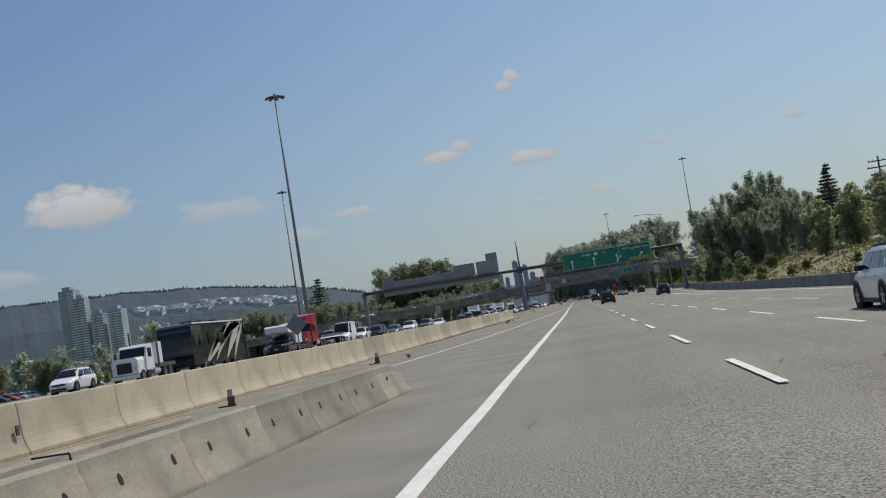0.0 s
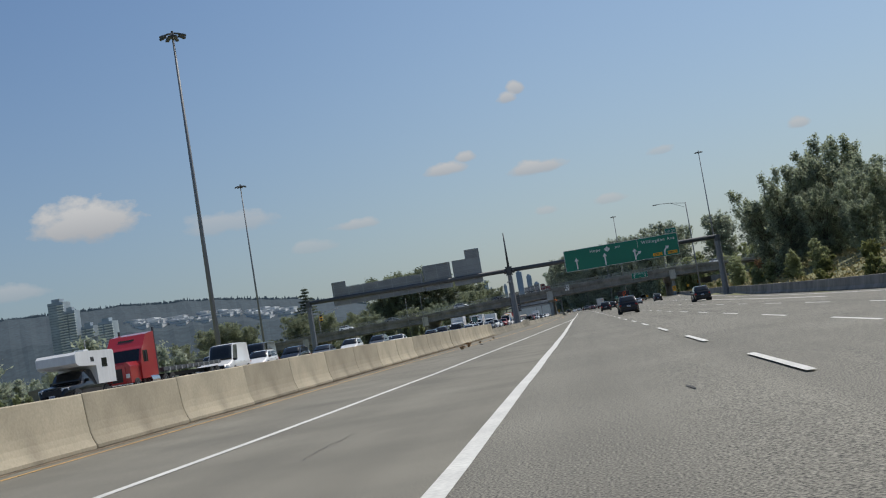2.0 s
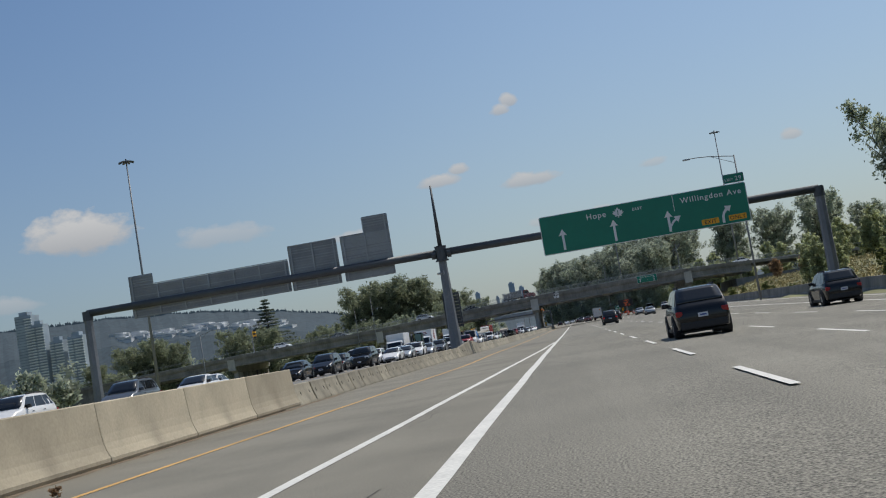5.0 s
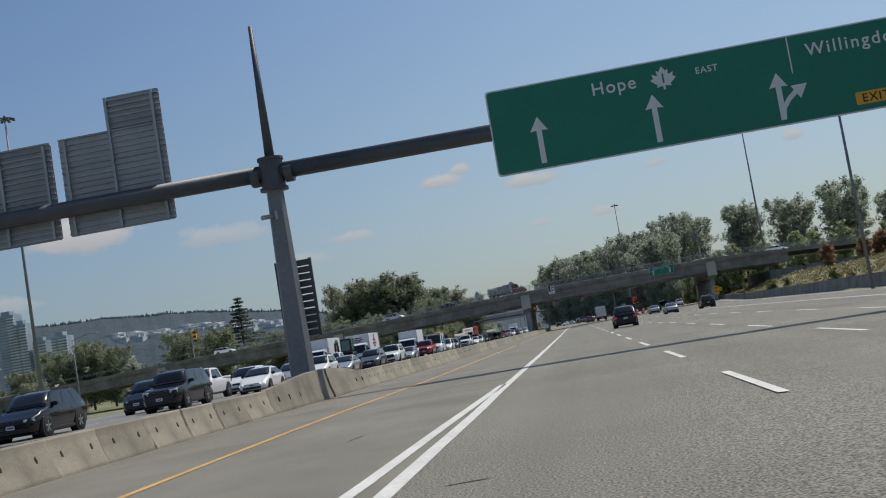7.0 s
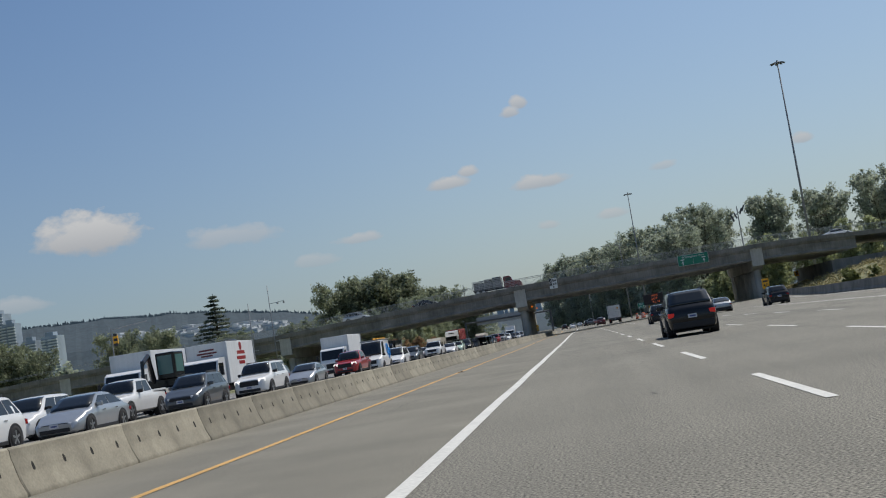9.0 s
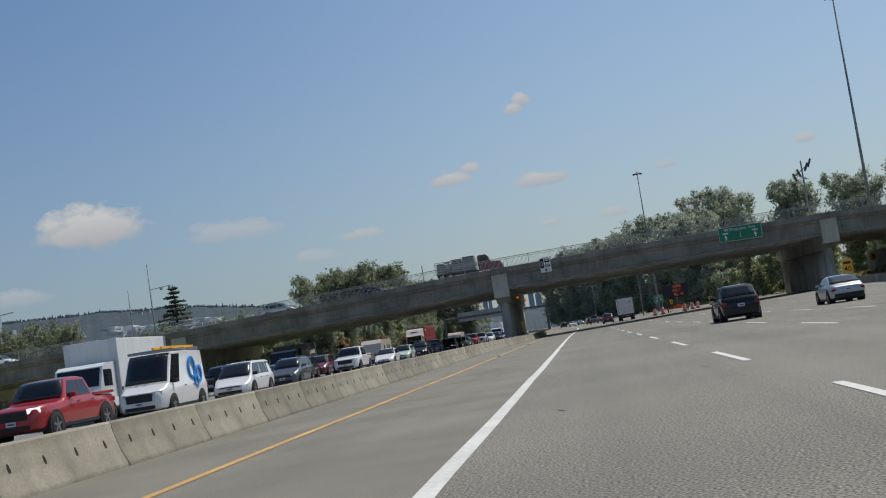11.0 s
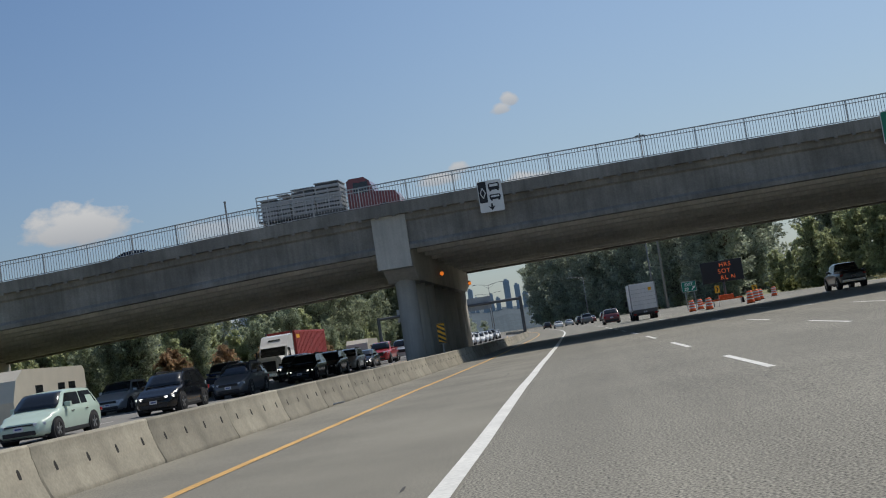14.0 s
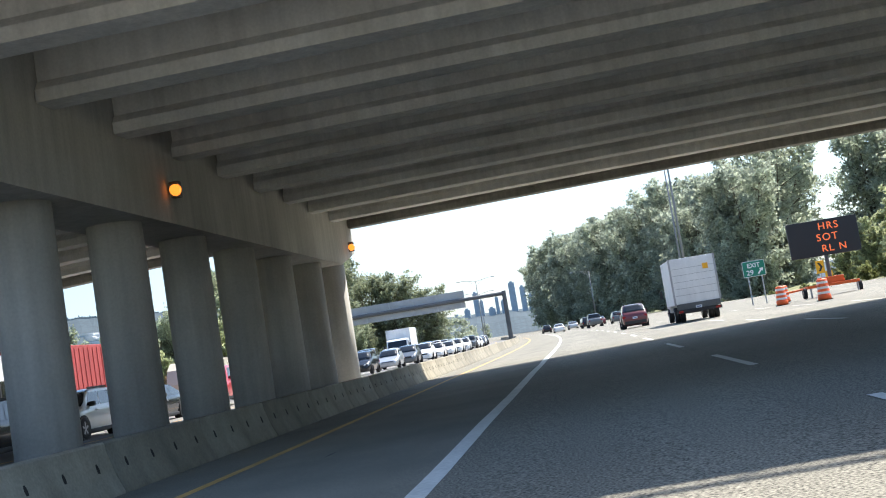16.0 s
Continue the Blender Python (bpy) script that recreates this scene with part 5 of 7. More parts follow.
def make_camper(paint):
    """a pickup that carries a white slide-in camper over its bed and cab"""
    ob = make_car("pickup", paint, "dark pickup truck carrying a white slide-in camper", "truck_camper", lite=1)
    bm = bmesh.new()
    outline = [(-3.0, 1.0), (-3.05, 2.75), (-2.9, 2.85), (1.7, 2.85), (1.95, 2.7), (1.95, 2.25), (1.6, 2.08), (-0.55, 2.02), (-0.6, 1.0)]
    loft(bm, [[(x, y, z) for y, z in outline] for x in (-1.12, 1.12)])
    bmesh.ops.recalc_face_normals(bm, faces=bm.faces[:])
    part("camper_body", bm, M["box_white"], ob, "white slide-in camper")
    for sx in (-1, 1):
        part("camper_window", bbox(sx * 1.125 - 0.01, sx * 1.125 + 0.01, -2.0, -1.3, 1.9, 2.4, 0.004), M["glass"], ob)
        part("camper_vent", bbox(sx * 1.125 - 0.01, sx * 1.125 + 0.01, -0.3, 0.1, 2.25, 2.5, 0.004), M["trim"], ob)
    part("roof_vent", bbox(-0.3, 0.3, -1.6, -1.0, 2.85, 3.0, 0.04), M["box_white"], ob)
    return ob


def make_coach():
    """a big motor home in dark paint with pale swooshes"""
    ob = thing("motor_home", "large black motor home with pale swooshes on its side", "motor home", "vehicles on the highway")
    bm = bmesh.new()
    outline = [(-6.6, 0.55), (-6.6, 3.4), (-6.45, 3.55), (5.9, 3.55), (6.25, 3.4), (6.4, 2.6), (6.45, 1.3), (6.3, 0.5)]
    loft(bm, [[(x * w, y, z) for y, z in outline] for x, w in ((-1.27, 0.97), (-1.27, 1.0), (1.27, 1.0), (1.27, 0.97))])
    bmesh.ops.recalc_face_normals(bm, faces=bm.faces[:])
    part("body", bm, PAINT["black"], ob)
    bm = bmesh.new()
    quad_panel(bm, (1.2, 6.45, 1.45), (-1.2, 6.45, 1.45), (-1.2, 6.3, 3.2), (1.2, 6.3, 3.2), 0.06)
    part("windscreen", bm, M["glass"], ob)
    part("roof_edge", bbox(-1.29, 1.29, -6.5, 5.9, 3.5, 3.6, 0.02), M["box_white"], ob)
    # swooshes: foot y, top y, bulge, width
    for y0, y1, bulge, w in ((3.2, -5.2, 0.9, 0.5), (1.4, -6.2, 1.5, 0.34), (-1.2, -6.4, 0.6, 0.42), (3.6, -2.6, 0.1, 0.22), (-3.2, -6.5, 0.3, 0.36)):
        for sx in (-1, 1):
            bm = bmesh.new()
            prev = None
            for i in range(15):
                u = i / 14
                yy = y0 + (y1 - y0) * u
                zz = 0.62 + 2.8 * u ** 0.9 + bulge * math.sin(math.pi * u) * 0.4
                th = 0.03 + w * math.sin(math.pi * min(1.0, u * 0.9 + 0.05))
                lo, hi = max(0.6, zz - th), min(3.42, zz + th)
                if hi <= lo:
                    continue
                cur = [bm.verts.new((sx * 1.274, yy, lo)), bm.verts.new((sx * 1.274, yy, hi))]
                if prev:
                    bm.faces.new((prev[0], prev[1], cur[1], cur[0]))
                prev = cur
            part("swoosh", bm, PAINT["tan"], ob, "pale painted swoosh")
    for sx in (-1, 1):
        for y0, y1 in ((3.6, 4.6), (1.6, 2.6), (-1.2, 0.2)):
            part("side_window", bbox(sx * 1.27 - 0.01, sx * 1.27 + 0.01, y0, y1, 1.9, 2.7), M["glass"], ob)
        for y in (3.9, -3.4):
            add_wheel(ob, sx * 1.1, y, 0.5, 0.28)
        part("mirror", bbox(sx * 1.5 - 0.08, sx * 1.5 + 0.08, 6.4, 6.55, 1.9, 2.5, 0.03), M["trim"], ob)
    for y in (-3.0, 0.4, 2.6):
        part("roof_unit", bbox(-0.5, 0.5, y, y + 1.0, 3.55, 3.82, 0.08), M["trim"], ob)
    return ob


def make_trailer_home():
    ob = thing("travel_trailer", "cream travel trailer with small windows", "trailer", "vehicles on the highway")
    bm = bmesh.new()
    outline = [(-3.6, 0.7), (-3.6, 2.7), (-3.4, 2.9), (2.6, 2.95), (3.3, 2.5), (3.7, 1.6), (3.6, 0.7)]
    loft(bm, [[(x, y, z) for y, z in outline] for x in (-1.2, 1.2)])
    bmesh.ops.recalc_face_normals(bm, faces=bm.faces[:])
    part("shell", bm, PAINT["tan"], ob)
    for sx in (-1, 1):
        for y in (-2.4, -1.3, 0.9):
            part("window", bbox(sx * 1.2 - 0.01, sx * 1.2 + 0.01, y, y + 0.7, 1.6, 2.2), M["glass"], ob)
        part("stripe", bbox(sx * 1.203 - 0.004, sx * 1.203 + 0.004, -3.5, 3.3, 1.2, 1.3), M["bark"], ob)
        for y in (-0.6, 0.35):
            add_wheel(ob, sx * 1.05, y, 0.36, 0.22)
    part("front_window", bbox(-0.7, 0.7, 3.1, 3.35, 1.75, 2.25), M["glass"], ob)
    return ob


# one of each, then copies: kind, paint -> model
MODELS = {}
NAMES = {"black": "glossy black", "navy": "dark blue", "white": "white", "silver": "silver", "grey": "dark grey", "red": "bright red", "maroon": "dark red", "mint": "pale mint green", "blue": "blue", "tan": "beige"}
WORDS = {"sedan": "sedan", "hatch": "hatchback", "suv": "sport utility vehicle", "big_suv": "large sport utility vehicle", "pickup": "crew-cab pickup", "minivan": "minivan", "van": "high-roof cargo van"}


def park(kind, paint, x, y, oncoming=True, note="queuing in traffic on the highway", name=None, turn=0.0, lit=(), z=None, lite=False):
    """stand a vehicle on the road with its middle at x (from the road's own line), y"""
    key = (kind, paint, tuple(lit), lite)
    zz = road_z(x, y) if z is None else z
    head = math.degrees(math.atan2(-(bend(y + 2) - bend(y - 2)), 4))
    m = pose(x + bend(y), y, zz, 0, 0, head + (180 if oncoming else 0) + turn)
    if key in MODELS:
        ob = copy_thing(MODELS[key], m)
    else:
        label = f"{NAMES.get(paint, paint)} {WORDS.get(kind, kind)} {note}"
        if kind in KINDS:
            ob = make_car(kind, paint, label, name or ("pickup_truck" if kind == "pickup" else "cargo_van" if kind == "van" else "car"), lit=lit, rack=kind in ("suv", "big_suv"), lite=lite)
        elif kind == "van_marked":
            ob = make_car("van", "white", "white high-roof van with blue swirl and ladder rack", "cargo_van", rack=False)
            for sx in (-1, 1):
                for (cy, cz), rad in (((-0.9, 1.75), 0.42), ((-1.7, 1.45), 0.34), ((-1.2, 1.15), 0.25)):
                    bm = bmesh.new()
                    n = 18
                    loft(bm, [[(sx * (1.028 if cz < 1.3 else 0.985) + sx * dx, cy + rr * math.cos(2 * math.pi * i / n), cz + rr * 1.1 * math.sin(2 * math.pi * i / n)) for i in range(n)] for dx, rr in ((-0.06, rad), (0.02, rad), (0.02, rad - 0.1), (-0.06, rad - 0.1))], caps=False)
                    part("swirl", bm, PAINT["swirl"], ob, "blue painted swirl")
            for yy in (-2.0, -0.4, 1.0):
                part("rack_bar", bbox(-0.95, 0.95, yy, yy + 0.06, 2.5, 2.62, 0.01), M["galv"], ob)
            for xx in (-0.6, -0.25):
                part("ladder_rail", bbox(xx, xx + 0.06, -2.5, 1.3, 2.62, 2.72), M["sign_yellow"], ob, "yellow ladder")
        elif kind == "box_truck":
            ob = make_box_truck("white box truck with a plain cargo box in the traffic", M["box_white"], "white")
        elif kind == "box_truck_marked":
            ob = make_box_truck("white box truck with a red badge in the traffic", M["box_white"], "white", 7.2, 3.4, mark=PAINT["red"])
        elif kind == "box_truck_dark":
            ob = make_box_truck("dark dump truck with a black box in the traffic", PAINT["black"], "black", 7.0, 2.9, name="dump_truck")
        elif kind == "semi_dark_box":
            ob = make_semi("white semi truck hauling a black box trailer", "white", "dark")
        elif kind == "semi_container":
            ob = make_semi("white semi truck hauling a rust red container", "white", "container")
        elif kind == "semi_flat":
            ob = make_semi(f"{NAMES[paint]} semi truck hauling an empty flat deck", paint, "flat")
        elif kind == "work_truck":
            ob = make_semi("white long-nosed work truck with a short dark deck", "white", "short", "work_truck")
        elif kind == "camper":
            ob = make_camper(paint)
        elif kind == "coach":
            ob = make_coach()
        elif kind == "travel_trailer":
            ob = make_trailer_home()
        if kind in ("work_truck", "travel_trailer"):
            m = m @ Matrix.Scale(0.84, 4)
        ob.matrix_basis = m
        MODELS[key] = ob
    return ob


# oncoming queue: kind, paint, lane (0 is nearest the median), y of the middle
QUEUE = [
    ("work_truck", "white", 0, 73.0), ("coach", "black", 0, 85.2), ("camper", "black", 0, 106.5), ("semi_flat", "red", 0, 114.6), ("van", "white", 0, 131), ("suv", "white", 0, 138.5), ("suv", "black", 0, 146.5),
    ("suv", "white", 2, 78), ("pickup", "black", 1, 96), ("suv", "maroon", 1, 116), ("van", "grey", 1, 148), ("suv", "silver", 1, 158), ("pickup", "white", 1, 138),
    ("sedan", "grey", 0, 155), ("suv", "white", 0, 164), ("suv", "grey", 0, 174), ("sedan", "white", 0, 182), ("sedan", "black", 0, 198.4), ("suv", "black", 0, 205.2),
    ("sedan", "white", 1, 192), ("suv", "black", 1, 224), ("big_suv", "black", 0, 218.4), ("pickup", "white", 1, 231.5), ("sedan", "white", 0, 231.3), ("sedan", "silver", 0, 238), ("suv", "white", 0, 244.7),
    ("suv", "white", 1, 240), ("sedan", "silver", 0, 252.3), ("suv", "grey", 0, 264.3), ("big_suv", "white", 0, 275), ("sedan", "silver", 0, 285.3), ("pickup", "red", 0, 299.5),
    ("suv", "white", 1, 256), ("pickup", "white", 1, 265), ("box_truck_marked", "white", 1, 279), ("box_truck", "white", 2, 277), ("suv", "grey", 1, 290), ("box_truck", "grey", 1, 313),
    ("van_marked", "white", 0, 309.5), ("minivan", "white", 0, 320.6), ("suv", "grey", 0, 330.2), ("suv", "black", 1, 347.0), ("suv", "maroon", 1, 353.3), ("pickup", "white", 0, 348.0), ("sedan", "white", 1, 363.5), ("sedan", "white", 0, 363.0), ("hatch", "mint", 0, 372.0),
    ("suv", "black", 0, 383.3), ("suv", "grey", 0, 393.2), ("suv", "black", 0, 407.6), ("suv", "black", 0, 414.5), ("suv", "white", 0, 420.9), ("sedan", "black", 0, 427.5), ("pickup", "red", 0, 436),
    ("sedan", "navy", 1, 339.5), ("box_truck_dark", "maroon", 2, 359), ("travel_trailer", "tan", 1, 378), ("suv", "black", 1, 394), ("pickup", "navy", 1, 403), ("big_suv", "black", 1, 419.5),
    ("travel_trailer", "tan", 1, 444), ("semi_container", "white", 2, 429), ("suv", "silver", 2, 396), ("box_truck", "white", 1, 500), ("pickup", "black", 2, 340),
]
for kind, paint, lane, y in QUEUE:
    lit = ("head",) if (int(y) % 4 == 3 and kind in KINDS) else ()
    park(kind, paint, west(y) - 3.7 * lane, y, lit=lit, lite=1 if lane > 0 else 0)
rnd = random.Random(7)
for lane in (0, 1):
    y = 445.0 if lane == 0 else 452
    while y < 680:
        if not (lane == 1 and 492 < y < 508):
            park(rnd.choice(["suv", "sedan", "pickup", "suv", "hatch"]), rnd.choice(["white", "silver", "black", "grey", "white", "navy"]), west(y) - 3.7 * lane, y, lite=2)
        y += rnd.uniform(7.5, 11)
# cars standing in a lot beyond the oncoming lanes
for k in range(26):
    y, x = 176 + 7.5 * (k % 13) + rnd.uniform(-1, 1), -98 - 13 * (k // 13) - 0.22 * (7.5 * (k % 13))
    ob = park(rnd.choice(["suv", "sedan", "hatch", "suv"]), rnd.choice(["white", "silver", "grey", "black", "white", "red"]), x, y, note="standing in a lot beside the highway", turn=rnd.choice([90, 95, 88]), z=land_z(x, y), lite=2)
# vehicles going the camera's way
AHEAD = "driving ahead on the open highway"
park("suv", "black", 3.75, 258.0, False, AHEAD, lit=("tail",))
park("suv", "black", 6.7, 320.0, False, AHEAD)
park("suv", "black", 12.6, 176.0, False, AHEAD)
park("suv", "black", 3.75, 157.0, False, AHEAD)
park("sedan", "silver", 13.1, 327.0, False, AHEAD)
park("suv", "maroon", 3.7, 467, False, AHEAD)
park("box_truck", "white", 6.2, 451, False)
park("suv", "black", 17.4, 321, False, AHEAD)
park("sedan", "silver", 13.6, 368, False, AHEAD)
park("suv", "white", 25.5, 452, False, AHEAD)
park("pickup", "grey", 19.5, 424, False, AHEAD)
park("pickup", "white", 5.0, 13.4, False, AHEAD)
park("suv", "white", 8.4, 31.2, False, AHEAD)
for k, p, x, y in (("pickup", "grey", 4.4, 545), ("suv", "black", 4.4, 562), ("sedan", "white", 0.5, 575), ("suv", "grey", 8.2, 552), ("sedan", "silver", 4.4, 600), ("suv", "black", 0.5, 620), ("sedan", "maroon", 8.2, 585), ("suv", "silver", 8.2, 618)):
    park(k, p, x, y, False, AHEAD, lite=2)


# ---- masts, lamps and poles ----
def make_mast(x, y, h, z0, label="tall steel high-mast light with a ring of floodlights"):
    ob = thing("light_mast", label, "light mast", "high-mast lights", at=pose(x, y, z0))
    H = h - z0
    part("pole", tubes(((0, 0, 0), (0, 0, H), 0.32, 0.12), n=12), M["mast"], ob, smooth=True)
    part("base_flange", tubes(((0, 0, 0), (0, 0, 0.3), 0.5), n=12), M["mast"], ob)
    part("head_ring", tubes(((0, 0, H - 0.5), (0, 0, H - 0.3), 0.55), n=14), M["steel_dark"], ob)
    part("head_cap", tubes(((0, 0, H - 0.3), (0, 0, H + 0.3), 0.25, 0.12), n=10), M["steel_dark"], ob)
    for k in range(8):
        a = 2 * math.pi * k / 8
        c, s = math.cos(a), math.sin(a)
        m = Matrix.Translation((1.15 * c, 1.15 * s, H - 0.35)) @ Matrix.Rotation(a, 4, "Z") @ Matrix.Rotation(radians(18), 4, "Y")
        part("floodlight", bbox(-0.42, 0.42, -0.2, 0.2, -0.1, 0.12, 0.04, m), M["steel_dark"], ob)
        part("arm", tubes(((0.4 * c, 0.4 * s, H - 0.4), (0.8 * c, 0.8 * s, H - 0.38), 0.04), n=6), M["steel_dark"], ob)
    return ob


make_mast(-41.1, 170.2, 39.4, -1.4)
make_mast(-81.8, 330.6, 46.4, -1.4)
make_mast(49.05, 464.3, 50.0, 1.5)
make_mast(20.9, 617.8, 43.5, 0.0)


def make_lamp(x, y, h, z0, arm=(-6.0, 0.0), label="slim steel street lamp with one long arm", double=False):
    ob = thing("street_lamp", label, "street lamp", "street lamps", at=pose(x, y, z0))
    H = h - z0
    part("pole", tubes(((0, 0, 0), (0, 0, H), 0.13, 0.07), n=10), M["mast"], ob, smooth=True)
    for s in ((1, -1) if double else (1,)):
        ax, ay = arm[0] * s, arm[1] * s
        pts = [(ax * u, ay * u, H - 0.15 + 0.55 * math.sin(u * 1.7)) for u in (0, 0.25, 0.5, 0.75, 1.0)]
        part("arm", tubes(*[(a, b, 0.045) for a, b in zip(pts, pts[1:])], ((0, 0, H - 0.9), pts[2], 0.03)), M["mast"], ob)
        e = pts[-1]
        part("lantern", bbox(e[0] - 0.4, e[0] + 0.4, e[1] - 0.15, e[1] + 0.15, e[2] - 0.12, e[2] + 0.04, 0.04), M["galv"], ob)
    return ob


make_lamp(19.3, 243.8, 16.1, 0.0, (-5.1, 0.0))
make_lamp(11.3, 520.0, 20.0, 0.0, (-3.0, 0.0))
make_lamp(2.0, 640.0, 12.0, 0.0, (-4.0, 0.0))
make_lamp(-21.5, 620.0, 13.0, 0.0, (3.6, 0.0), "street lamp with two long arms on the median", True)
make_lamp(-27.0, 690.0, 13.0, 0.0, (3.6, 0.0), "street lamp with two long arms on the median", True)
make_lamp(-62.0, 300.0, 9.0, -2.0, (3.0, 0.0))
make_lamp(-70.0, 200.0, 8.0, -2.2, (3.0, 0.0))
# weather and camera poles
for x, y, h, z0 in ((-48.2, 386.0, 14.6, -0.2), (-54.0, 394.0, 12.8, -1.0)):
    ob = thing("camera_pole", "tall thin pole carrying traffic cameras on a side arm", "pole", at=pose(x, y, z0))
    part("pole", tubes(((0, 0, 0), (0, 0, h - z0), 0.11, 0.05), n=10), M["mast"], ob, smooth=True)
    part("arm", tubes(((0, 0, h - z0 - 2.9), (2.4, 0, h - z0 - 2.7), 0.04), n=6), M["mast"], ob)
    for dx in (1.3, 2.3):
        part("camera_body", bbox(dx - 0.12, dx + 0.12, -0.2, 0.2, h - z0 - 3.1, h - z0 - 2.8, 0.03), M["galv"], ob)
    part("small_lamp", bbox(0.2, 0.7, -0.1, 0.1, 6.0, 6.15, 0.03), M["galv"], ob)
ob = thing("antenna_pole", "steel pole with angled panel antennas on the overpass", "pole", at=pose(25.6, 397.0, deck_z(25.6) + 0.0))
part("pole", tubes(((0, 0, -0.3), (0, 0, 6.4), 0.1, 0.08)), M["mast"], ob)
for k, (dx, dz) in enumerate(((-0.9, 4.6), (-0.4, 5.0), (0.5, 5.6), (0.9, 6.0))):
    m = Matrix.Translation((dx, 0, dz)) @ Matrix.Rotation(radians(25 if dx > 0 else -20), 4, "Y")
    part("panel", bbox(-0.12, 0.12, -0.1, 0.1, -0.5, 0.5, 0.03, m), M["steel_dark"], ob)
part("cross_arm", tubes(((-0.95, 0, 4.7), (0.95, 0, 6.0), 0.05)), M["steel_dark"], ob)
for x in (-19.0, 60.0):
    ob = thing("sign_post", "short thin steel post behind the overpass railing", "post", "overpass posts", at=pose(x, 396.0, deck_z(x) - 0.3))
    part("pole", tubes(((0, 0, 0), (0, 0, 2.2), 0.05)), M["mast"], ob)
    part("cap", tubes(((0, 0, 2.2), (0, 0, 2.28), 0.07)), M["mast"], ob)
sig = thing("traffic_signal", "yellow traffic signal head on a mast arm", "traffic signal", at=pose(-86.5, 415.0, -2.0))
part("pole", tubes(((0, 0, 0), (0, 0, 16.0), 0.16, 0.1)), M["mast"], sig)
part("arm", tubes(((0, 0, 15.6), (7, 0, 16.2), 0.08)), M["mast"], sig)
part("signal_head", bbox(0.35, 1.25, -0.4, 0.0, 12.9, 14.5, 0.1), M["sign_yellow"], sig, "yellow signal housing")
for dz in (12.5, 13.4, 14.3):
    part("lens_hood", bbox(0.6, 1.3, -0.75, -0.5, dz, dz + 0.5, 0.05), M["sign_black"], sig)

pole = thing("utility_pole", "dark wooden utility pole with three crossarms on the bank", "pole", at=pose(39.9, 150.0, 0.5))
part("pole", tubes(((0, 0, -0.4), (0, 0, 12.6), 0.16, 0.11)), M["bark"], pole)
for z, w in ((12.0, 1.3), (11.2, 1.5), (10.3, 1.2)):
    part("crossarm", bbox(-w, w, -0.07, 0.07, z - 0.07, z + 0.07), M["bark"], pole)
    for k in (-0.9, -0.5, 0.5, 0.9):
        part("insulator", tubes(((k * w, 0, z + 0.07), (k * w, 0, z + 0.27), 0.05, 0.03), n=6), M["galv"], pole)

# ---- beyond the overpass: second gantry, message board, exit sign, barrels ----
g2y = 515.0
gb = bend(g2y)
g2 = thing("sign_gantry", "steel gantry beyond the overpass with sign backs", "gantry")
part("post", tubes(((-6.9 + gb, g2y, 0), (-6.9 + gb, g2y, 6.1), 0.28, 0.24), n=12), M["steel_dark"], g2)
part("post", tubes(((-29.5 + gb, g2y, -0.4), (-29.5 + gb, g2y, 6.1), 0.28, 0.24), n=12), M["steel_dark"], g2)
part("beam", tubes(((-29.5 + gb, g2y, 5.8), (-6.9 + gb, g2y, 5.8), 0.22), n=12), M["steel_dark"], g2)
ob = thing("overhead_sign", "grey back of a wide overhead sign", "sign", "sign backs")
part("sheet", bbox(-26.5 + gb, -11.5 + gb, g2y + 0.3, g2y + 0.34, 4.9, 6.9, 0.005), M["sign_back"], ob)
for k in range(6):
    part("stringer", bbox(-26 + gb + 2.8 * k, -25.9 + gb + 2.8 * k, g2y + 0.22, g2y + 0.297, 4.95, 6.85), M["galv"], ob)

vms = thing("message_board", "trailer-mounted dark message board with amber text", "sign", at=pose(13.75, 453.6, road_z(13.75, 453.6)))
part("board", bbox(-2.05, 2.05, 0, 0.22, 2.38, 4.52, 0.04), M["sign_black"], vms)
part("mast_tube", tubes(((0, 0.25, 0.6), (0, 0.25, 3.0), 0.12)), M["steel_dark"], vms)
part("trailer_bed", bbox(-1.5, 1.5, -0.4, 0.8, 0.55, 0.72, 0.02), M["orange"], vms)
part("battery_box", bbox(-0.7, 0.7, -0.2, 0.6, 0.72, 1.1, 0.03), M["orange"], vms)
part("drawbar", tubes(((-1.5, 0.2, 0.6), (-2.9, 0.2, 0.5), 0.06)), M["orange"], vms)
for sx in (-1, 1):
    add_wheel(vms, sx * 1.6, 0.3, 0.33, 0.2)
    part("jack", tubes(((sx * 1.35, -0.35, 0), (sx * 1.35, -0.35, 0.6), 0.05)), M["galv"], vms)
for i, (txt, dx) in enumerate((("HRS", 0.35), ("SOT", 0.2), ("RL N", 0.5))):
    words("amber_text", txt, 0.6, M["led"], vms, dx, -0.006, 3.92 - 0.66 * i, align="CENTER", bold=0.0, gap=1.2)
ob = thing("exit_sign", "small green exit sign on two posts", "sign", at=pose(11.9, 470, 0))
bm = bmesh.new()
plate(bm, panel_outline(-0.82, 0.82, 2.38, 3.55, 0.08), 0.012, 0.03)
part("panel", bm, M["sign_white"], ob)
bm = bmesh.new()
plate(bm, panel_outline(-0.78, 0.78, 2.42, 3.51, 0.07), 0.0, 0.012)
part("face", bm, M["sign_green"], ob)
words("lettering", "EXIT", 0.46, M["sign_white"], ob, 0, -0.006, 3.06, align="CENTER", bold=0.008)
words("lettering", "29", 0.52, M["sign_white"], ob, -0.58, -0.006, 2.52, bold=0.008)
bm = bmesh.new()
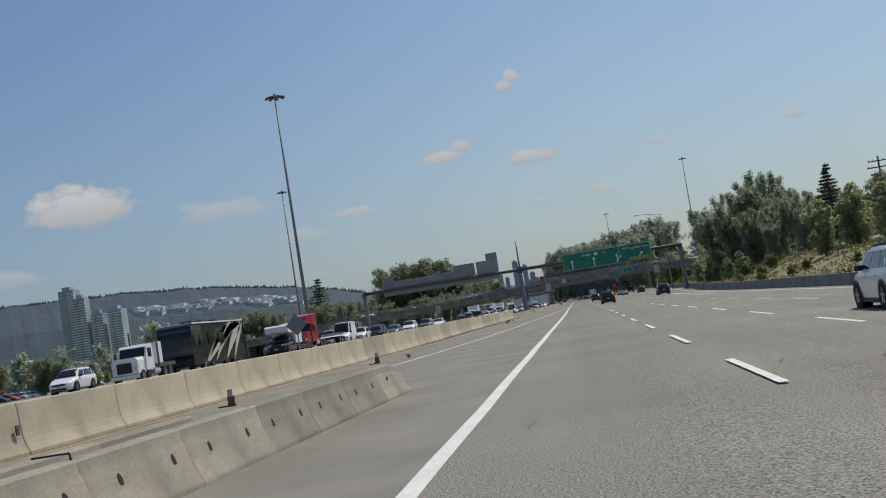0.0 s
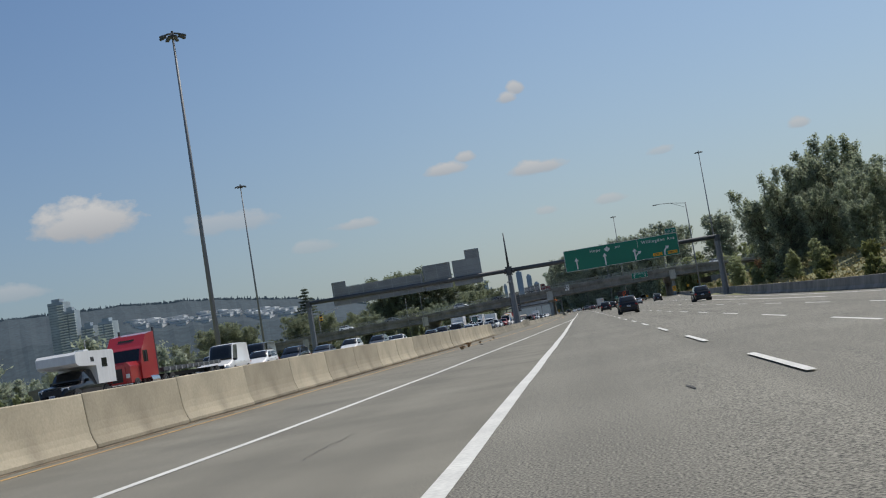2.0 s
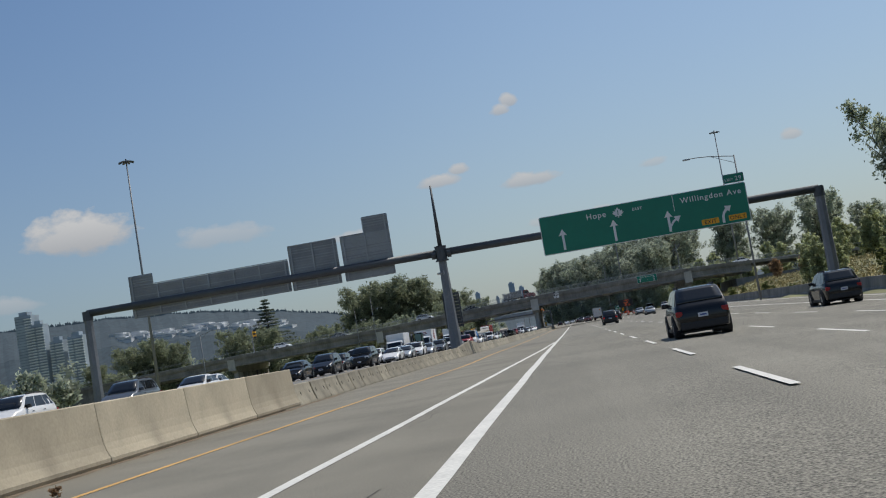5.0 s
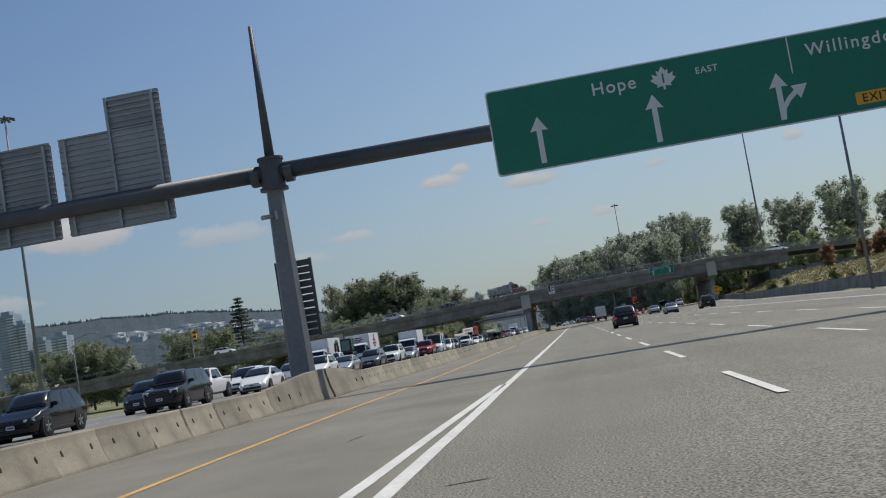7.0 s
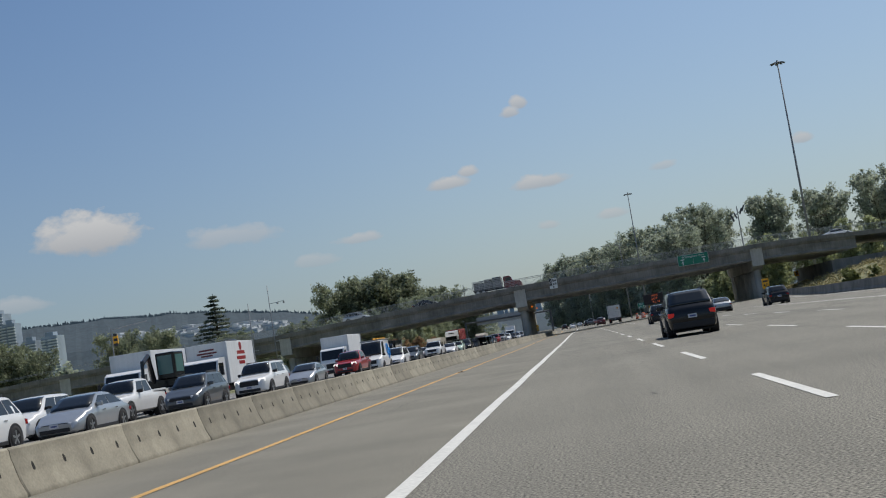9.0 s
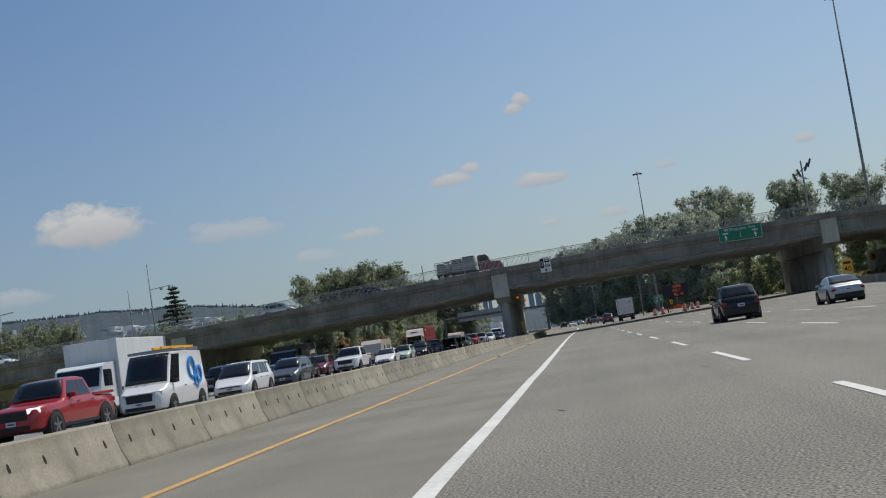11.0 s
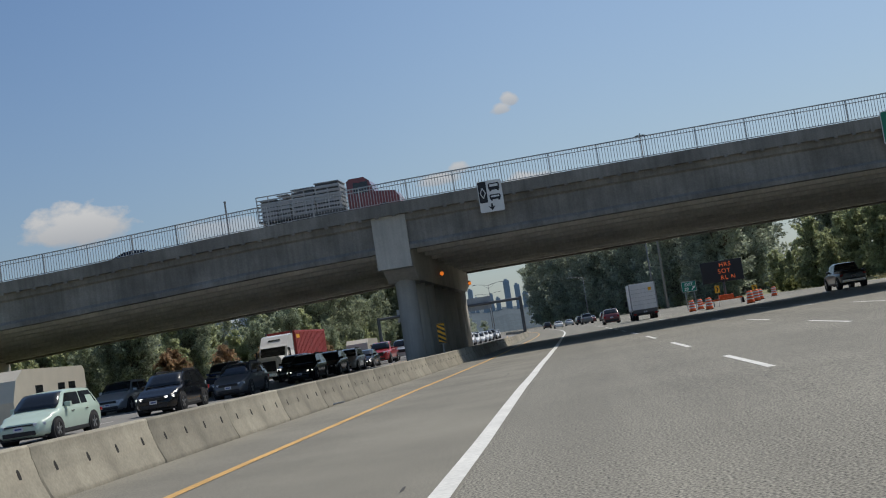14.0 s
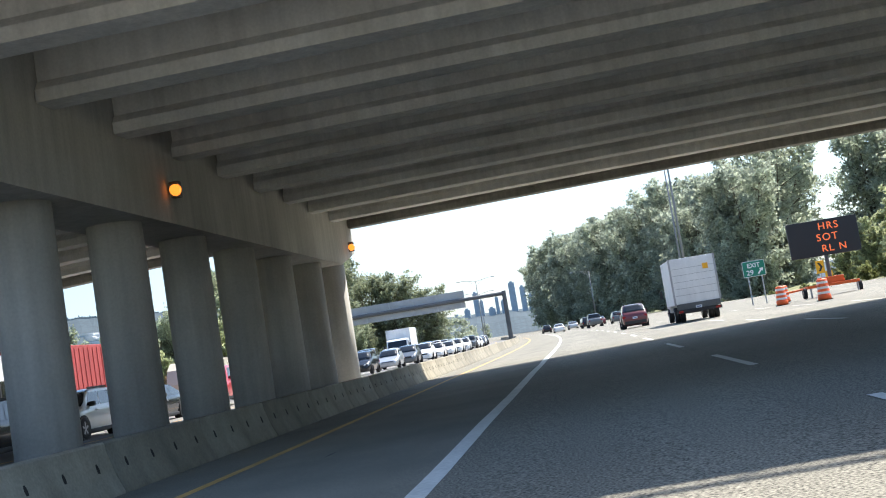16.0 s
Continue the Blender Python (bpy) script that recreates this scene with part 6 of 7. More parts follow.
plate(bm, [(0.2, 2.55), (0.3, 2.5), (0.52, 2.78), (0.6, 2.7), (0.68, 2.98), (0.36, 2.92), (0.44, 2.84)], -0.006)
part("arrow", bm, M["sign_white"], ob)
for sx in (-0.5, 0.5):
    part("post", tubes(((sx, 0.07, -0.1), (sx, 0.07, 3.4), 0.05)), M["galv"], ob)


def make_barrel():
    ob = thing("traffic_barrel", "orange traffic barrel with white reflective bands", "traffic barrel", "traffic barrels")
    rr = [(0.32, 0.0), (0.315, 0.25), (0.295, 0.27), (0.29, 0.5), (0.275, 0.52), (0.27, 0.75), (0.255, 0.77), (0.25, 1.0), (0.17, 1.06)]
    bm = bmesh.new()
    loft(bm, [[(r * math.cos(2 * math.pi * i / 18), r * math.sin(2 * math.pi * i / 18), z) for i in range(18)] for r, z in rr])
    part("shell", bm, M["orange"], ob, smooth=True)
    part("rubber_base", tubes(((0, 0, 0), (0, 0, 0.06), 0.38), n=18), M["rubber"], ob)
    for z, r in ((0.33, 0.3), (0.57, 0.28), (0.82, 0.26)):
        bm = bmesh.new()
        loft(bm, [[(rad * math.cos(2 * math.pi * i / 18), rad * math.sin(2 * math.pi * i / 18), zz) for i in range(18)] for rad, zz in ((r, z), (r - 0.006, z + 0.11))], caps=False)
        part("band", bm, M["sign_white"], ob)
    return ob


b0 = make_barrel()
spots = [(9.6, 447.0), (10.4, 440.0), (13.2, 434.5), (15.2, 444.0), (11.4, 456.5), (16.8, 452.0), (20.5, 466.0)]
for i, (x, y) in enumerate(spots):
    if i == 0:
        b0.matrix_basis = pose(x, y, road_z(x, y))
    else:
        copy_thing(b0, pose(x, y, road_z(x, y), 0, 0, 40 * i))


def chevron_sign(x, y, z, name="curve_sign"):
    ob = thing(name, "yellow curve warning sign on a thin post", "sign", "curve signs", at=pose(x, y, land_z(x, y) if z is None else z))
    part("post", tubes(((0, 0.05, -0.2), (0, 0.05, 2.6), 0.035)), M["galv"], ob)
    part("board", bbox(-0.38, 0.38, 0, 0.02, 1.7, 2.6, 0.01), M["sign_yellow"], ob)
    bm = bmesh.new()
    plate(bm, [(-0.2, 1.85), (0.0, 1.85), (0.22, 2.15), (0.0, 2.45), (-0.2, 2.45), (0.02, 2.15)], -0.006)
    part("chevron", bm, M["sign_black"], ob)
    return ob


for x, y in ((35.0, 520.0), (24.5, 505.0), (38.5, 480.0), (36.0, 415.0)):
    chevron_sign(x, y, None)
slim = chevron_sign(12.6, 450.5, road_z(12.6, 450.5))
slim.matrix_basis = slim.matrix_basis @ Matrix.Diagonal((0.62, 0.62, 0.8, 1))

# the red truck with caged load on the overpass, and cars up there
bt = thing("stake_truck", "red truck with a caged bed of grey crates on the overpass", "truck", at=pose(-14.0, 398.6, deck_z(-14.0) - 0.29, 0, 0, -91.5) @ Matrix.Scale(0.9, 4))
part("chassis", bbox(-0.5, 0.5, -4.0, 4.6, 0.6, 0.85), M["trim"], bt)
bm = bmesh.new()
outline = [(1.6, 0.7), (1.6, 2.55), (1.8, 2.7), (2.7, 2.7), (3.0, 2.45), (3.25, 1.75), (4.5, 1.6), (4.75, 1.2), (4.75, 0.6), (1.6, 0.6)]
loft(bm, [[(x, y, z) for y, z in outline] for x in (-1.05, 1.05)])
bmesh.ops.recalc_face_normals(bm, faces=bm.faces[:])
part("cab", bm, PAINT["maroon"], bt)
for sx in (-1, 1):
    part("side_window", bbox(sx * 1.05 - 0.01, sx * 1.05 + 0.01, 2.0, 2.9, 1.75, 2.4), M["glass"], bt)
    for y in (3.8, -2.2, -3.3):
        add_wheel(bt, sx * 0.95, y, 0.48, 0.28)
    for k in range(8):
        y = -4.1 + 0.75 * k
        part("stake", bbox(sx * 1.2 - 0.03, sx * 1.2 + 0.03, y, y + 0.06, 1.0, 2.5), M["galv"], bt)
    for z in (1.12, 1.34, 1.56, 1.78, 2.0, 2.22, 2.45):
        part("slat", bbox(sx * 1.235 - 0.01, sx * 1.235 + 0.01, -4.1, 1.2, z, z + 0.07), M["galv"], bt)
part("bed", bbox(-1.2, 1.2, -4.1, 1.25, 0.9, 1.02), M["steel_dark"], bt)
for y0, y1, h in ((-3.9, -2.9, 2.2), (-2.8, -2.1, 2.4), (-1.9, -0.5, 2.6), (-0.4, 1.1, 2.75)):
    for z in [1.05 + 0.28 * i for i in range(int((h - 1.0) / 0.28))]:
        part("crate_board", bbox(-1.0, 1.0, y0, y1, z, z + 0.17, 0.01), M["cargo"], bt)
        part("crate_gap", bbox(-0.96, 0.96, y0 + 0.04, y1 - 0.04, z + 0.17, z + 0.28), M["steel_dark"], bt)
    part("crate_lid", bbox(-1.02, 1.02, y0 - 0.02, y1 + 0.02, h, h + 0.06), M["cargo"], bt)
part("windscreen", bbox(-0.95, 0.95, 3.0, 3.03, 1.8, 2.42, 0.0, Matrix.Translation((0, 3.0, 2.1)) @ Matrix.Rotation(radians(18), 4, "X") @ Matrix.Translation((0, -2.95, -2.1))), M["glass"], bt)
for k, p, x in (("sedan", "black", -26.0), ("suv", "silver", -38.0), ("sedan", "grey", -60.0), ("suv", "white", -75.0), ("sedan", "white", 41.0)):
    ob = park(k, p, x, 402.0, False, "on the overpass deck")
    ob.matrix_basis = pose(x, 401.5, deck_z(x) - 0.28, 0, 0, -90)

# back of a diamond warning sign behind the median wall
dsign = thing("warning_sign", "grey metal back of a diamond warning sign on a post", "sign", at=pose(-13.6, 52.9, -0.1))
part("plate", bbox(-0.37, 0.37, -0.004, 0.004, -0.37, 0.37, 0.0, Matrix.Translation((0, 0, 2.3)) @ Matrix.Rotation(math.pi / 4, 4, "Y")), M["mast"], dsign)
part("post", bbox(-0.03, 0.03, 0.005, 0.055, -0.1, 2.6), M["galv"], dsign)

# small excavator on a trailer between the box trucks
yx = 270.6
ex = thing("excavator", "small excavator with a glazed cab riding on a trailer", "excavator", at=pose(west(yx) - 3.7 + bend(yx), yx, road_z(-20, yx), 0, 0, 180))
part("trailer_deck", bbox(-1.1, 1.1, -2.6, 2.4, 0.55, 0.72, 0.02), M["steel_dark"], ex)
for sx in (-1, 1):
    for yy in (-0.6, 0.4):
        add_wheel(ex, sx * 0.95, yy, 0.36, 0.22)
    part("track", bbox(sx * 0.75 - 0.2, sx * 0.75 + 0.2, -1.2, 1.2, 0.72, 1.25, 0.16), M["rubber"], ex)
part("turret", bbox(-0.85, 0.85, -1.3, 0.6, 1.25, 1.75, 0.08), PAINT["black"], ex)
part("cab_frame", bbox(-0.85, 0.15, -0.5, 0.9, 1.7, 3.05, 0.06), PAINT["black"], ex)
part("cab_window", bbox(-0.86, -0.852, -0.3, 0.75, 2.0, 2.9), M["cab_glass"], ex, "greenish cab glass")
part("cab_window", bbox(-0.72, 0.05, 0.902, 0.91, 1.95, 2.9), M["cab_glass"], ex, "greenish cab glass")
part("boom", tubes(((0.5, 0.5, 1.6), (0.45, 1.1, 3.0), 0.14, 0.12), ((0.45, 1.1, 3.0), (0.42, 2.0, 2.6), 0.12, 0.1), n=8), PAINT["black"], ex)
part("dipper", tubes(((0.42, 2.0, 2.75), (0.42, 2.2, 1.35), 0.1, 0.08), n=8), PAINT["black"], ex)
part("ram", tubes(((0.5, 0.9, 1.7), (0.45, 1.3, 2.8), 0.05, 0.04), n=8), M["chrome"], ex)
part("bucket", bbox(0.2, 0.64, 1.95, 2.4, 0.9, 1.4, 0.08), M["steel_dark"], ex)

# advisory speed sign before the overpass
sp = thing("speed_sign", "amber advisory speed sign with black numbers on a post", "sign", at=pose(26.0, 385.0, land_z(26.0, 385.0)))
part("plate", bbox(-0.5, 0.5, -0.01, 0.01, 2.1, 3.6, 0.008), M["sign_yellow"], sp)
part("writing_bar", bbox(-0.36, 0.36, -0.016, -0.011, 3.1, 3.35), M["sign_black"], sp)
part("post", bbox(-0.05, 0.05, 0.012, 0.1, -0.3, 3.5), M["galv"], sp)
words("lettering", "40", 0.75, M["sign_black"], sp, 0, -0.016, 2.35, "black number", align="CENTER", bold=0.005)


# ---- plants ----
def leaf_mesh(name, centres, radii, count, size, material, seed, flat=0.75):
    """many small leaves in loose clumps"""
    rs = np.random.RandomState(seed)
    c = np.repeat(np.array(centres), count, axis=0)
    r = np.repeat(np.array(radii), count)[:, None]
    p = c + rs.normal(size=c.shape) * r * 0.52 * np.array([1, 1, flat])
    a = rs.normal(size=c.shape)
    a /= np.linalg.norm(a, axis=1)[:, None]
    b = np.cross(a, rs.normal(size=c.shape))
    b /= np.linalg.norm(b, axis=1)[:, None]
    s = size * rs.uniform(0.55, 1.35, (len(c), 1))
    v = np.stack([p - a * s + b * s * 0.5, p - a * s * 0.3 - b * s * 0.62, p + a * s], axis=1).reshape(-1, 3)
    n = len(p)
    me = bpy.data.meshes.new(name)
    me.vertices.add(3 * n)
    me.vertices.foreach_set("co", v.astype(np.float32).ravel())
    me.loops.add(3 * n)
    me.loops.foreach_set("vertex_index", np.arange(3 * n, dtype=np.int32))
    me.polygons.add(n)
    me.polygons.foreach_set("loop_start", np.arange(0, 3 * n, 3, dtype=np.int32))
    me.update()
    me.validate()
    me.materials.append(material)
    return me


def make_tree(name, label, h, spread, leaf, seed, limbs=60, per=24, size=0.2, low=0.1, tops=3, lean=0.45, rise=0.75, taper=0.5):
    """broad-leaved tree: trunk, leaning leaders, limbs that carry leaf clumps and thin out to ragged tips"""
    rs = random.Random(seed)
    ob = thing(name, label, "tree" if h > 4 else "shrub", "roadside trees" if h > 4 else "roadside shrubs")
    bm = bmesh.new()
    tube(bm, (0, 0, -0.4), (0.1, 0, h * 0.4), 0.018 * h + 0.03, 0.011 * h, 8)
    centres, radii = [], []
    leaders = []
    for k in range(tops):
        a = 2 * math.pi * (k + rs.uniform(-0.3, 0.3)) / tops
        d = spread * lean * rs.uniform(0.5, 1.15) * (0.2 if k == 0 and taper > 0.3 else 1.0)
        leaders.append((d * math.cos(a), d * math.sin(a), h * ((1.0 if k == 0 else rs.uniform(0.7, 0.96)) if taper > 0.3 else rs.uniform(0.86, 1.0))))
        tube(bm, (0.05, 0, h * 0.22), leaders[-1], 0.008 * h, 0.015, 5)
    for k in range(limbs):
        lx, ly, lz = leaders[k % tops]
        u = (k + rs.random()) / limbs
        z0 = h * low + (lz * 0.97 - h * low) * u
        f = max(0.0, (z0 / h - 0.22) / (lz / h - 0.22))
        ox, oy = lx * f, ly * f
        full = spread * (0.62 + 0.38 * math.sin(math.pi * min(1.0, u * 0.9 + 0.12))) * (1 - u) ** taper * (1 - lean * 0.35)
        ln = full * rs.uniform(0.5, 1.15) + 0.05 * spread
        a = rs.uniform(0, 2 * math.pi)
        up = rs.uniform(0.35, 1.1) * rise * (0.5 + 0.6 * u)
        tip = (ox + ln * math.cos(a), oy + ln * math.sin(a), min(z0 + ln * up, h * 1.02))
        tube(bm, (ox, oy, z0), tip, 0.004 * h, 0.01, 4)
        for q in (0.25, 0.5, 0.75, 0.93, 1.06):
            j = 0.07 * ln
            centres.append((ox + (tip[0] - ox) * q + rs.uniform(-j, j), oy + (tip[1] - oy) * q + rs.uniform(-j, j), z0 + (tip[2] - z0) * q + rs.uniform(-j, j)))
            radii.append((0.11 * spread + 0.2 * ln * (1.1 - q)) * rs.uniform(0.75, 1.2))
    for lx, ly, lz in leaders:
        for q in (0.86, 0.92, 0.97, 1.01):
            centres.append((lx * q, ly * q, lz * q))
            radii.append(spread * (0.09 + 0.9 * (1.02 - q)))
    part("trunk", bm, M["bark"], ob)
    o = new("crown", leaf_mesh("crown", centres, radii, per, size, LEAF[leaf], seed, 0.9))
    o.parent = ob
    return ob


def make_conifer(name, label, h, spread, seed, leaf="needle"):
    rs = random.Random(seed)
    ob = thing(name, label, "tree", "roadside trees")
    centres, radii = [], []
    bm = tubes(((0, 0, -0.4), (0, 0, h), 0.02 * h, 0.03))
    z = h * 0.12
    while z < h * 0.985:
        u = 1 - (z - h * 0.1) / (h * 0.9)
        n = 7 if u > 0.3 else 5
        for k in range(n):
            a = rs.uniform(0, 2 * math.pi)
            ln = spread * u * rs.uniform(0.45, 1.2) + 0.15
            tip = (ln * math.cos(a), ln * math.sin(a), z + 0.05 * ln)
            tube(bm, (0, 0, z), tip, 0.04, 0.012, 4)
            for q in (0.3, 0.55, 0.78, 0.96):
                centres.append((tip[0] * q, tip[1] * q, z + (tip[2] - z) * q - 0.1 * ln * q))
                radii.append(0.05 * spread + 0.09 * ln * (1.15 - q))
        z += h * 0.042
    part("trunk", bm, M["bark"], ob)
    o = new("needles", leaf_mesh("needles", centres, radii, 16, 0.0145 * h, LEAF[leaf], seed, 0.35))
    o.parent = ob
    return ob


def plant(ob, x, y, scale=1.0, turn=0.0, first=False, z=None):
    m = pose(x, y, land_z(x, y) if z is None else z, 0, 0, turn) @ Matrix.Scale(scale, 4)
    if first:
        ob.matrix_basis = m
        return ob
    c = copy_thing(ob, pose(0, 0, 0))
    c.matrix_basis = m
    return c


rt = random.Random(11)
POP = [make_tree("poplar", "dense grey-green poplar with a ragged crown", 12.2, 3.7, "poplar", 20 + i, 170, 26, 0.15, 0.03, 10, 0.85, 1.7, 0.62) for i in range(3)]
MAP = [make_tree("maple", "broad dark green maple on the bank", 20.0, 7.5, "maple", 30 + i, 135, 22, 0.32, 0.08, 8, 0.75, 0.55, 0.22) for i in range(3)]
DRK = [make_tree("cottonwood", "tall grey-green cottonwood in a row", 26.0, 8.0, "dark", 40 + i, 150, 24, 0.38, 0.04, 8, 0.75, 0.7, 0.25) for i in range(3)]
BRT = [make_tree("young_tree", "bright green young tree at the roadside", 9.0, 3.0, "bright", 50 + i, 80, 18, 0.24, 0.03, 5, 0.6, 0.8, 0.32) for i in range(3)]
SHR = [make_tree("shrub", "weedy green shrub on the verge", 2.4, 1.5, "weeds", 60 + i, 36, 14, 0.14, 0.05, 4, 0.6, 0.8) for i in range(2)]
RST = make_tree("shrub", "rust-coloured shrub on the verge", 3.8, 2.0, "rust", 70, 50, 14, 0.18, 0.06, 4, 0.5, 0.9)
CON = make_conifer("spruce", "dark pointed spruce standing apart", 20.0, 6.8, 80)
done = set()


def put(ob, x, y, s=1.0, z=None):
    t = rt.uniform(0, 360)
    f = ob.name not in done
    done.add(ob.name)
    return plant(ob, x, y, s, t, f, z)


# poplars by the outer barrier
for x, y, s in ((24.5, 198, 1.1), (25.9, 191, 1.06), (28.2, 188, 1.03), (30.0, 185, 1.17), (32.5, 183, 0.92), (27.2, 204, 0.85), (29.5, 198, 0.95), (33.0, 192, 0.95), (27.2, 178, 0.72), (29.6, 173, 0.72), (31.8, 176, 0.85), (28.8, 166, 0.66), (31.5, 164, 0.72), (27.0, 160, 0.5), (30.0, 152, 0.55)):
    put(POP[rt.randrange(3)], x, y, s)
for x, y, s in ((26.5, 126, 0.66), (28.5, 120, 0.7), (30, 112, 0.6), (31, 130, 0.72), (34, 122, 0.7), (37, 106, 0.6), (42, 92, 0.6), (21.8, 186, 0.34), (21.5, 194, 0.3), (22.5, 160, 0.4), (22.2, 172, 0.36), (23.0, 222, 0.5), (24.5, 236, 0.55), (26.5, 250, 0.6)):
    put(BRT[rt.randrange(3)], x, y, s)
for x, y, s in ((48, 225, 0.55), (40, 150, 0.42), (46, 130, 0.45), (56, 150, 0.55), (60, 185, 0.6)):
    put(MAP[rt.randrange(3)], x, y, s)
put(CON, 31.6, 142, 0.53)
put(CON, 40.5, 146, 0.45)
put(CON, 53.0, 240, 0.8)
for i in range(30):
    y = rt.uniform(60, 360)
    put(SHR[rt.randrange(2)], right_edge(y) + rt.uniform(2.5, 8.0), y, rt.uniform(0.3, 0.8))
# right bank before the overpass
for x, y, s in ((45, 318, 0.75), (48, 330, 0.95), (51, 345, 0.9), (52, 322, 1.0), (57, 338, 0.95), (50, 300, 0.8)):
    put(BRT[rt.randrange(3)], x, y, s)
for x, y in ((45, 338), (46, 352), (40, 352)):
    put(RST, x, y, 1.0)
for x, y, s in ((74, 340, 0.7), (84, 330, 0.75), (95, 350, 0.85), (110, 380, 1.1)):
    put(MAP[rt.randrange(3)], x, y, s, 2.0)
# wall of trees on the right beyond the overpass
for i in range(24):
    y = 632 + 15.5 * i
    x = right_edge(y) + bend(y) + 11 + rt.uniform(-3, 6)
    if (x + 1) / (y - 384) < 0.165:
        put(DRK[rt.randrange(3)], x, y, rt.uniform(0.85, 1.1) * (1.2 if y < 720 else 1.42 if y < 800 else 1.55), 0.0)
for i in range(13):
    y = 700 + 17 * i
    x = right_edge(y) + bend(y) + 24 + rt.uniform(-4, 6)
    if (x + 1) / (y - 384) < 0.165:
        put(DRK[rt.randrange(3)], x, y, rt.uniform(1.15, 1.4), 0.0)
for x, y, s in ((47, 662, 1.5), (55, 690, 1.42), (38, 640, 1.15), (79, 692, 1.62), (101, 690, 1.58), (124, 692, 1.7), (140, 670, 1.3)):
    put(DRK[rt.randrange(3)], x, y, s, 0.0)
for x, y, s in ((41, 486, 1.35), (47, 500, 1.5), (33.5, 505, 1.15), (55, 500, 1.4), (43, 520, 1.4), (64, 495, 1.5), (74, 488, 1.5), (86, 480, 1.5), (52, 472, 1.2), (62, 468, 1.3)):
    put(BRT[rt.randrange(3)], x, y, s, None)
for i in range(8):
    y = 540 + 13 * i
    put(MAP[rt.randrange(3)], -43 + bend(y) - rt.uniform(0, 6), y, rt.uniform(0.75, 0.95))
for i in range(20):
    y = rt.uniform(480, 560)
    put(BRT[rt.randrange(3)], right_edge(y) + bend(y) + rt.uniform(3, 14), y, rt.uniform(0.55, 1.2), None)
for i in range(10):
    y = rt.uniform(440, 600)
    put(SHR[rt.randrange(2)], right_edge(y) + bend(y) + rt.uniform(1.0, 6.0), y, rt.uniform(0.5, 1.1))
# left verge beyond the oncoming lanes
for i in range(84):
    y = rt.uniform(432, 640)
    put(BRT[rt.randrange(3)] if rt.random() < 0.62 else POP[rt.randrange(3)], -39 + bend(y) - rt.uniform(0, 22), y, rt.uniform(0.6, 1.15))
for i in range(12):
    y = rt.uniform(434, 520)
    put(RST, -37 + bend(y) - rt.uniform(0, 5), y, rt.uniform(0.7, 1.25))
for i in range(26):
    y = 620 + 16 * i
    put(MAP[rt.randrange(3)], -48 + bend(y) - rt.uniform(0, 20), y, rt.uniform(0.5, 0.85))
for x, y, s in ((-137, 850, 2.3), (-121, 850, 2.42), (-105, 850, 2.3), (-88, 850, 1.95), (-75, 850, 1.7), (-62, 850, 1.3), (-142, 860, 1.7), (-126, 870, 2.1), (-111, 860, 2.3), (-150, 800, 1.2), (-165, 830, 1.1)):
    put(MAP[rt.randrange(3)], x, y, s, -1.0)
tall_spruce = put(CON, -156.8, 691, 2.0, -1.0)
tall_spruce.matrix_basis = tall_spruce.matrix_basis @ Matrix.Diagonal((1.35, 1.35, 1, 1))
for i in range(22):
    y = rt.uniform(140, 420)
    put((BRT + MAP)[rt.randrange(6)], -rt.uniform(82, 140) - 0.06 * y, y, rt.uniform(0.3, 0.5), -1.2)
# row behind the overpass ramp
for x, s in ((-172, 0.62), (-163, 0.5), (-152, 0.75), (-139, 0.9), (-133, 0.98), (-126, 0.85), (-116, 0.5), (-108, 0.93), (-101, 0.7), (-95, 0.9), (-87, 0.6), (-80, 0.72), (-72, 0.55), (-65, 0.72), (-58, 0.6)):
    put(MAP[rt.randrange(3)], x, 462 + rt.uniform(-3, 8), s * 0.92, -1.0)
# the far woods, joined
rw = np.random.RandomState(9)
cs, cr = [], []
for i in range(420):
    if i < 220:
        x, y = -rw.uniform(110, 420), rw.uniform(180, 900)
    elif i < 340:
        x, y = -rw.uniform(250, 900), rw.uniform(500, 1500)
    else:
        x, y = -rw.uniform(60, 240), rw.uniform(700, 1300)
    hgt = rw.uniform(6, 15) * (1.0 if i < 220 else 1.25)
    for k in range(13):
        u = rw.rand()
        a = rw.uniform(0, 6.28)
        rr = hgt * 0.28 * math.sin(math.pi * min(1, u * 0.85 + 0.15)) * rw.rand() ** 0.5
        cs.append((x + rr * math.cos(a), y + rr * math.sin(a), -2 + hgt * (0.1 + 0.9 * u)))
        cr.append(hgt * rw.uniform(0.1, 0.19))
woods = new("distant_woods", leaf_mesh("distant_woods", cs, cr, 40, 0.8, LEAF["dark"], 12))
tagged(woods, "hazy dark green woods across the valley floor", "trees", kind="stuff")

# rough grass tufts on the verges
rs = np.random.RandomState(5)
cs = []
for i in range(1500):
    y = rs.uniform(30, 470)
    x = right_edge(y) + rs.uniform(0.8, 16)
    cs.append((x, y, land_z(x, y) + 0.15))
tuft = new("verge_grass", leaf_mesh("verge_grass", cs, [0.7] * len(cs), 34, 0.16, M["dry_grass"], 6, 0.5))
tagged(tuft, "dry yellow grass tufts on the verge", "grass", kind="stuff")

# ---- far distance ----
RIDGE_Y = 4150.0
# azimuth to the left and height of the skyline, in degrees
SKYLINE = [(-40, 0.9), (-20, 0.9), (0, 1.0), (6, 1.2), (9, 1.5), (10.5, 1.9), (12.0, 2.36), (13.9, 2.72), (16.1, 3.08), (18, 3.36), (19.5, 3.46), (22, 3.66), (24, 3.7), (27.6, 3.78), (33, 3.6), (40, 3.2)]


